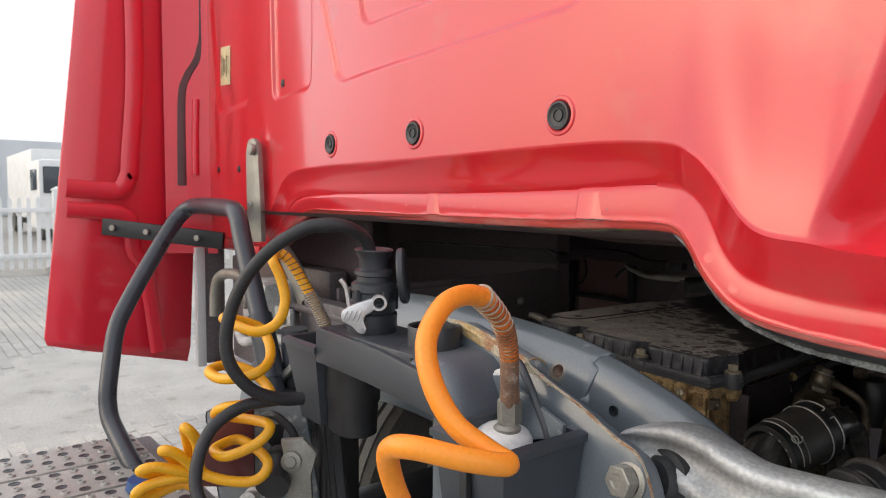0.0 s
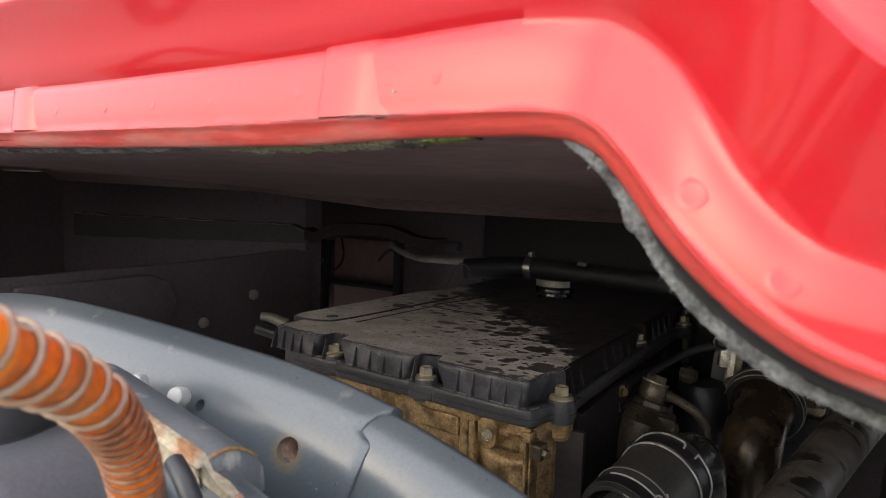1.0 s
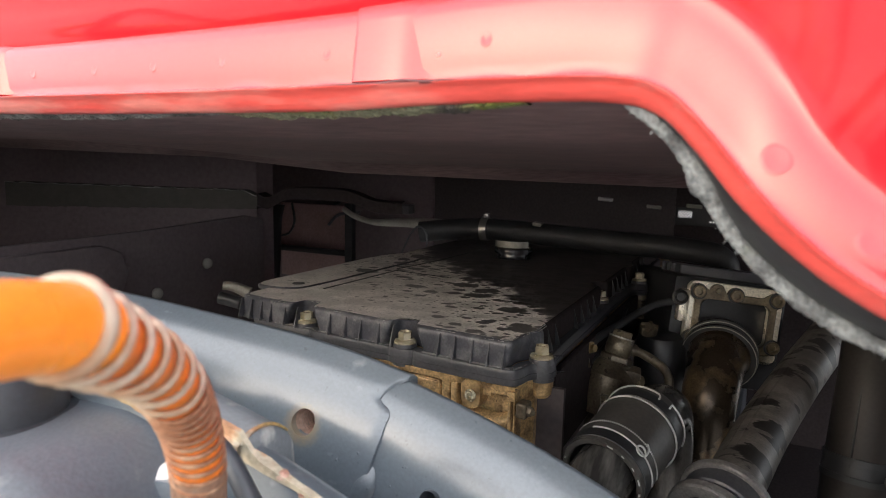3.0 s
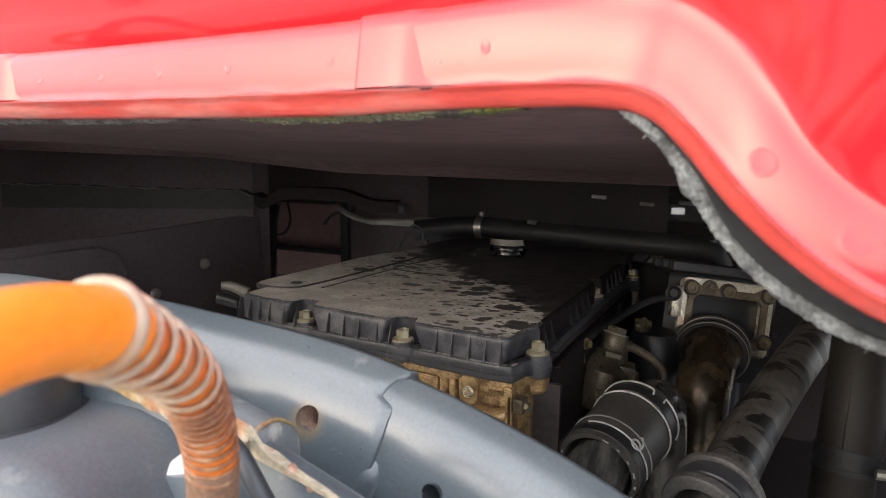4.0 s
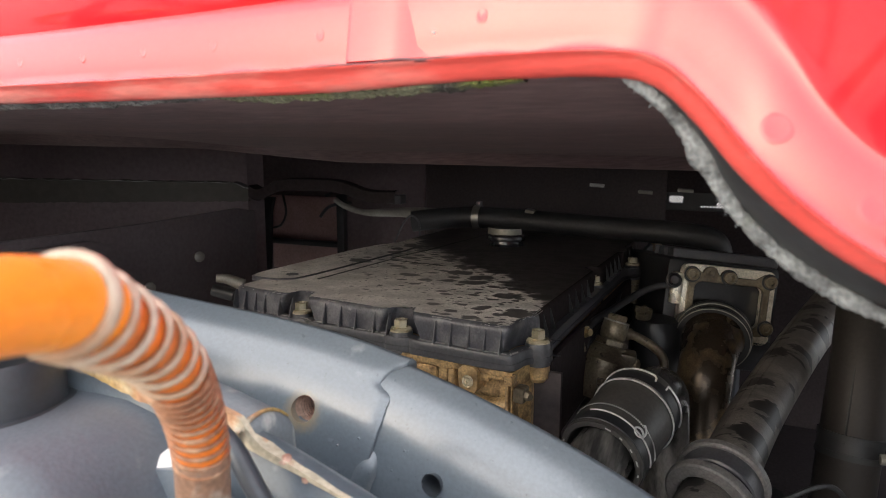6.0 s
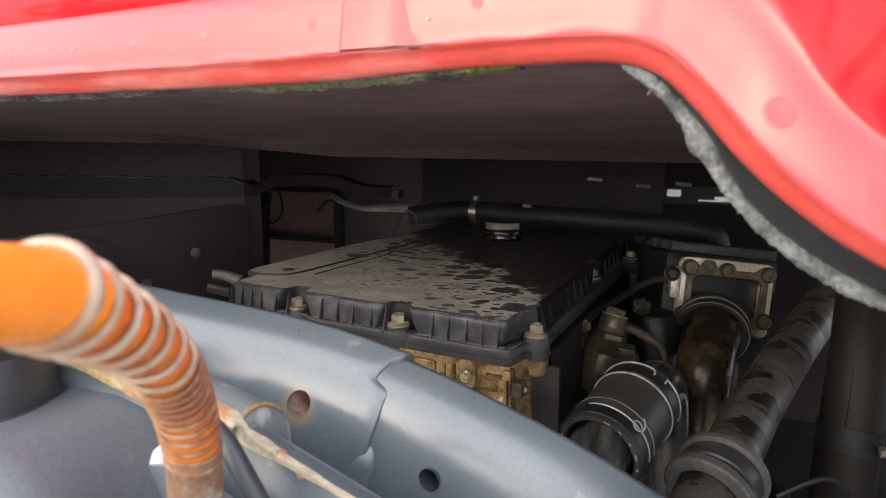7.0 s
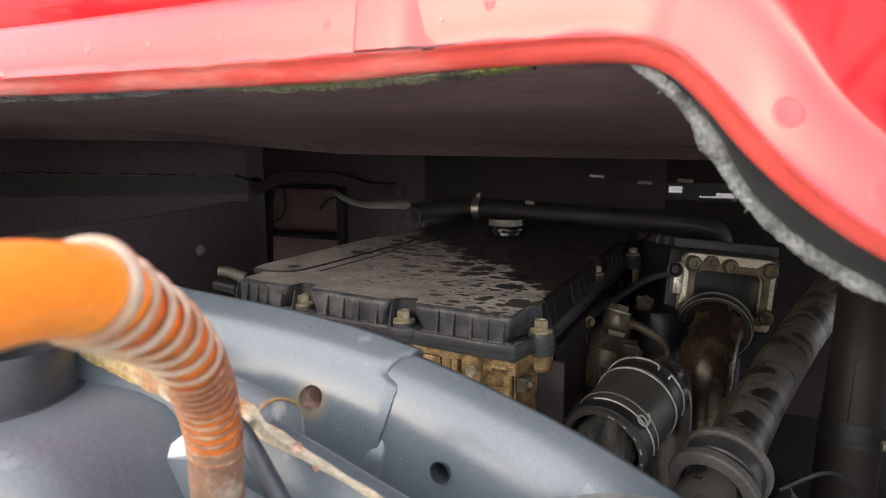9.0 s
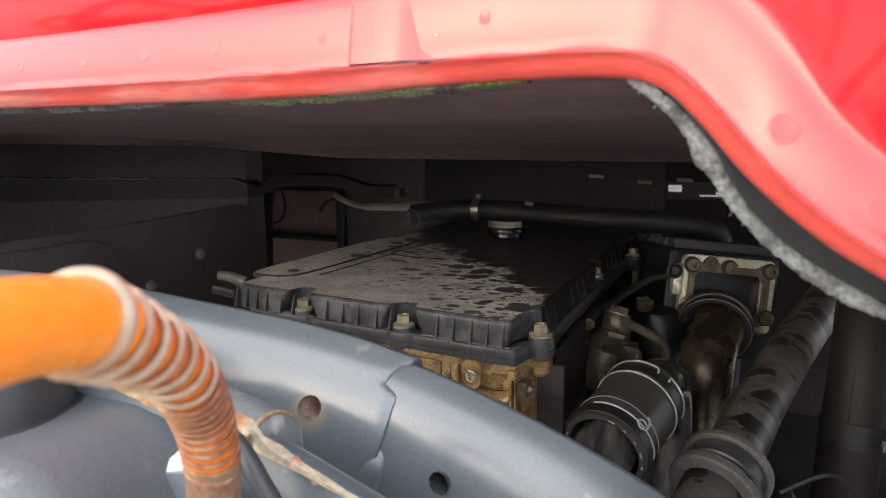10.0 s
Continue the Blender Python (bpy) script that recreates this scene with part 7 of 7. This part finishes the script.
part("valve_block", box((-1.06, 0.43, 1.09), (0.11, 0.08, 0.12), 0.012), BLACK, mech, "black valve block")
part("valve_stub", tube([(-1.04, 0.40, 1.12), (-0.95, 0.37, 1.115)], 0.022, 16), RUBBER, mech)
part("plate_bolt", lathe([(0, 0.012), (0.010, 0.012), (0.012, 0.009), (0.020, 0.008), (0.021, 0), (0, 0)], 18), STEEL, mech, at=aim((-1.10, 0.385, 1.115), (0.2, -1, 0.1)))
TURN = 51.6
part("mud_sheet", slab([(-0.046, -0.028), (0.0, 0.053), (0.05, 0.053), (0.05, -0.085), (-0.046, -0.085)], -0.004, 0.004, 'y', 0.002), MAROON, mech, "maroon painted sheet", at=pose(-0.978, 0.283, 1.128, 0, 0, TURN))
part("backing_plate", box((0, 0, 0), (0.17, 0.012, 0.19), 0.01), GREY_WORN, mech, "worn grey backing plate", at=pose(-0.975, 0.35, 1.075, 0, -8, TURN))
part("plate_bolt", lathe([(0, 0.012), (0.009, 0.012), (0.011, 0.009), (0.019, 0.008), (0.020, 0), (0, 0)], 18), DULL, mech, at=aim((-0.972, 0.313, 1.135), (0.78, -0.62, 0.1)))
part("valve_body", lathe([(0, 0), (0.026, 0), (0.026, 0.012), (0.021, 0.014), (0.021, 0.05), (0.026, 0.052), (0.026, 0.066), (0.012, 0.07), (0, 0.07)], 24), BLACK, mech, "black valve body", at=aim((-0.925, 0.36, 1.09), (0.6, -0.5, -0.3)))
part("valve_body", lathe([(0, 0), (0.020, 0), (0.020, 0.03), (0.015, 0.034), (0.015, 0.05), (0, 0.05)], 20), CASTGREY, mech, at=aim((-0.93, 0.33, 1.03), (0.5, -0.7, 0.2)))
part("valve_pipe", tube(spline([(-0.96, 0.34, 1.15), (-0.93, 0.35, 1.16), (-0.90, 0.37, 1.13), (-0.89, 0.37, 1.07)], 6), 0.007, 10), BLACK, mech)
part("blue_cap", lathe([(0, 0.02), (0.03, 0.018), (0.034, 0.0), (0, 0)], 20), BLUE, mech, "blue plastic cap", at=Matrix.Translation((-1.27, 0.235, 0.955)))
for k in range(5):
    part("hanging_cable", tube(spline([(-0.95 + 0.02 * k, 0.43, 1.15), (-0.94 + 0.02 * k, 0.44, 1.0), (-0.90 + 0.02 * k, 0.45, 0.8)], 6), 0.009, 8), RUBBER, mech)
part("cast_bracket", slab([(-0.030, 0.055), (0.006, 0.062), (0.030, 0.040), (0.024, 0.0), (0.032, -0.045), (0.010, -0.060), (-0.012, -0.040), (-0.016, 0.010)], -0.006, 0.006, 'y', 0.003), DULL, mech, "pale cast bracket", at=pose(-0.878, 0.362, 1.075, 0, 6, TURN))
part("cast_bolt", lathe([(0, 0.008), (0.008, 0.008), (0.010, 0.005), (0.016, 0.004), (0.016, 0), (0, 0)], 14), DULL, mech, at=aim((-0.875, 0.352, 1.100), (0.78, -0.62, 0.1)))
part("post_block", box((-0.935, 0.46, 1.0), (0.07, 0.07, 0.30), 0.01), BLACK, mech)

# chassis rails
rails = thing("chassis_frame", "dark grey steel chassis rails under the truck", "chassis", (MID, 0, 0.7))
for sx in (-1, 1):
    part("rail", box((MID + sx * 0.40, 0.6, 0.76), (0.07, 6.0, 0.26), 0.01), CONSOLE, rails)
part("gearbox_housing", lathe([(0, -0.5), (0.22, -0.5), (0.26, -0.3), (0.30, 0.0), (0.30, 0.05), (0, 0.05)], 28), SHADE, rails, at=aim((MID, 0.86, 0.72), (0, 1, 0)))


# front wheel
def wheel(x, y):
    w = thing("front_wheel", "large black truck tyre with grooved tread", "wheel", (x, y, 0.0), group="front wheels")
    rot = pose(x, y, 0.52, 0, 90, 0)
    prof = [(0.30, -0.15), (0.44, -0.165), (0.50, -0.155), (0.515, -0.13)]
    for k in range(5):
        a = -0.13 + 0.055 * k
        prof += [(0.52, a + 0.004), (0.52, a + 0.040)]
        if k < 4:
            prof += [(0.508, a + 0.044), (0.508, a + 0.051)]
    prof += [(0.515, 0.13), (0.50, 0.155), (0.44, 0.165), (0.30, 0.15)]
    part("tyre", lathe(prof, 72), TYRE, w, at=rot, smooth=30)
    part("rim", lathe([(0.30, -0.15), (0.28, -0.10), (0.27, 0.05), (0.15, 0.09), (0.12, 0.14), (0, 0.14)], 36), SILVER, w, at=rot)
    return w


wheel(MID - 1.02, 1.42)
wheel(MID + 1.02, 1.42)

# ---- yard around ----
# white picket fence, buildings and a parked truck far behind
fence = thing("picket_fence", "white picket fence with square posts along the yard", "fence", (-15.6, 2.0, 0))
picket = mesh_of("picket", slab([(-0.035, 0.10), (0.035, 0.10), (0.035, 1.45), (0.0, 1.52), (-0.035, 1.45)], -0.012, 0.012, 'x'), WHITE, 0)
postm = mesh_of("post", box((0, 0, 0.82), (0.16, 0.16, 1.64), 0.01), WHITE)
footm = mesh_of("foot", box((0, 0, 0.06), (0.35, 0.5, 0.12), 0.02), STONE)
capm = mesh_of("post_cap", lathe([(0.13, 0), (0.13, 0.03), (0, 0.09)], 4, pose(0, 0, 0, 0, 0, 45)), WHITE, 0)
for k in range(64):
    part("picket", picket, None, fence, at=Matrix.Translation((-15.6, -4 + k * 0.16, 0)))
for k in range(5):
    part("post", postm, None, fence, at=Matrix.Translation((-15.6, -3.85 + 2.05 * k + 0.12, 0)))
    part("post_cap", capm, None, fence, at=Matrix.Translation((-15.6, -3.85 + 2.05 * k + 0.12, 1.64)))
    part("foot", footm, None, fence, at=Matrix.Translation((-15.6, -3.85 + 2.05 * k + 0.12, 0)))
for z in (0.35, 1.25):
    part("fence_rail", box((-15.56, 1.0, z), (0.05, 10.4, 0.09), 0.008), WHITE, fence)

hall = thing("industrial_hall", "pale grey industrial hall behind the fence", "building", (-70, 14, 0))
part("wall", box((-70, 16, 3.0), (12, 34, 6.0), 0.05), FACADE, hall)
part("roof_unit", box((-66, 1.2, 6.35), (2.0, 1.6, 0.7), 0.05), CONSOLE, hall)
part("wall", box((-66, -9, 2.5), (8, 14, 5.0), 0.05), CONSOLE, hall)
for k in range(6):
    part("window", box((-63.96, 2 + k * 3.2, 3.6), (0.08, 2.2, 1.0), 0.02), GLASS, hall)
lorry = thing("parked_lorry", "white lorry with dark windows parked behind the fence", "truck", (-30, 3.2, 0))
part("cargo_box", box((-33, 5.1, 2.0), (7.0, 2.5, 2.6), 0.05), WHITE, lorry)
part("cab", box((-27.6, 4.8, 1.6), (2.0, 2.3, 2.4), 0.15), WHITE, lorry)
part("windscreen", box((-26.58, 4.8, 2.1), (0.06, 2.0, 0.9), 0.05), GLASS, lorry)
part("side_window", box((-27.4, 3.63, 2.1), (1.1, 0.05, 0.7), 0.05), GLASS, lorry)
for x in (-27.5, -34.5):
    for y in (3.95, 5.9):
        part("wheel", lathe([(0.2, -0.14), (0.48, -0.14), (0.5, -0.1), (0.5, 0.1), (0.48, 0.14), (0.2, 0.14), (0, 0.1)], 28), TYRE, lorry, at=pose(x, y, 0.5, 90, 0, 0))
part("underrun", box((-31, 5.0, 0.55), (8.0, 1.6, 0.3), 0.02), SHADE, lorry)

# unseen building added behind the viewer, to give the paint something to mirror
yard = thing("unseen_building", "long grey unseen building added behind the viewer", "building", (4, -60, 0))
part("wall", box((2, -64, 2.2), (80, 6, 4.4), 0.05), FACADE, yard)
for k in range(9):
    part("door", box((-18 + k * 5, -60.95, 1.9), (3.4, 0.08, 3.8), 0.02), CONSOLE, yard)

# paving stones
pav = thing("pavement", "worn grey concrete paving stones laid in rows", "pavement", (-6, 1, 0), kind="structure")
stones = []
for s in range(4):
    bmn = box((0, 0, -0.02), (0.196 - 0.002 * s, 0.096 - 0.001 * s, 0.05), 0.006, seg=1)
    for v in bmn.verts:
        v.co.z += 0.002 * noise.noise(Vector((v.co.x * 20 + s * 7, v.co.y * 20, 0)))
    stones.append(mesh_of("paving_stone", bmn, STONE, 0))
rnd = random.Random(2)
near = 0
far_v, far_f = [], []
cube = [(-1, -1), (1, -1), (1, 1), (-1, 1)]
for i in range(-34, 64):
    for j in range(-46, 86):
        x = -2.25 - i * 0.20 + (0.10 if j % 2 else 0)
        y = -2.0 + j * 0.10
        dz = rnd.uniform(-0.004, 0.004)
        if 0 <= i < 11 and 18 <= j < 45:
            near += 1
            part("paving_stone", stones[rnd.randrange(4)], None, pav, at=pose(x, y, dz, rnd.uniform(-0.8, 0.8), rnd.uniform(-0.8, 0.8), rnd.choice((0, 180)) + rnd.uniform(-0.6, 0.6)))
        else:
            k = len(far_v)
            hx, hy = 0.0965, 0.0465
            for h, g in ((-0.03, 0), (0.000, 0), (0.005, 0.006)):
                far_v += [(x + sx * (hx - g), y + sy * (hy - g), h + dz) for sx, sy in cube]
            for lv in (0, 4):
                for q in range(4):
                    far_f.append((k + lv + q, k + lv + (q + 1) % 4, k + lv + 4 + (q + 1) % 4, k + lv + 4 + q))
            far_f.append((k + 8, k + 9, k + 10, k + 11))
me = bpy.data.meshes.new("paving_field")
me.from_pydata(far_v, [], far_f)
me.materials.append(STONE)
tagged(part("paving_field", me, None, pav), kind="stuff")

# sand and dirt trodden over the stones
bm = bmesh.new()
bmesh.ops.create_grid(bm, x_segments=150, y_segments=110, size=1.0, matrix=Matrix.Translation((-5.9, 1.3, 0)) @ Matrix.Diagonal((2.6, 1.9, 1, 1)))
for v in bm.verts:
    edge = 1 - step(math.hypot((v.co.x + 5.9) / 2.6, (v.co.y - 1.3) / 1.9), 0.35, 0.95)
    v.co.z = -0.018 + 0.030 * edge + 0.016 * noise.noise(v.co * 1.3) + 0.007 * noise.noise(v.co * 5) + 0.002 * noise.noise(v.co * 24)
solo("sand_drift", bm, SAND, "pale trodden sand lying over the paving stones", "sand", kind="stuff")
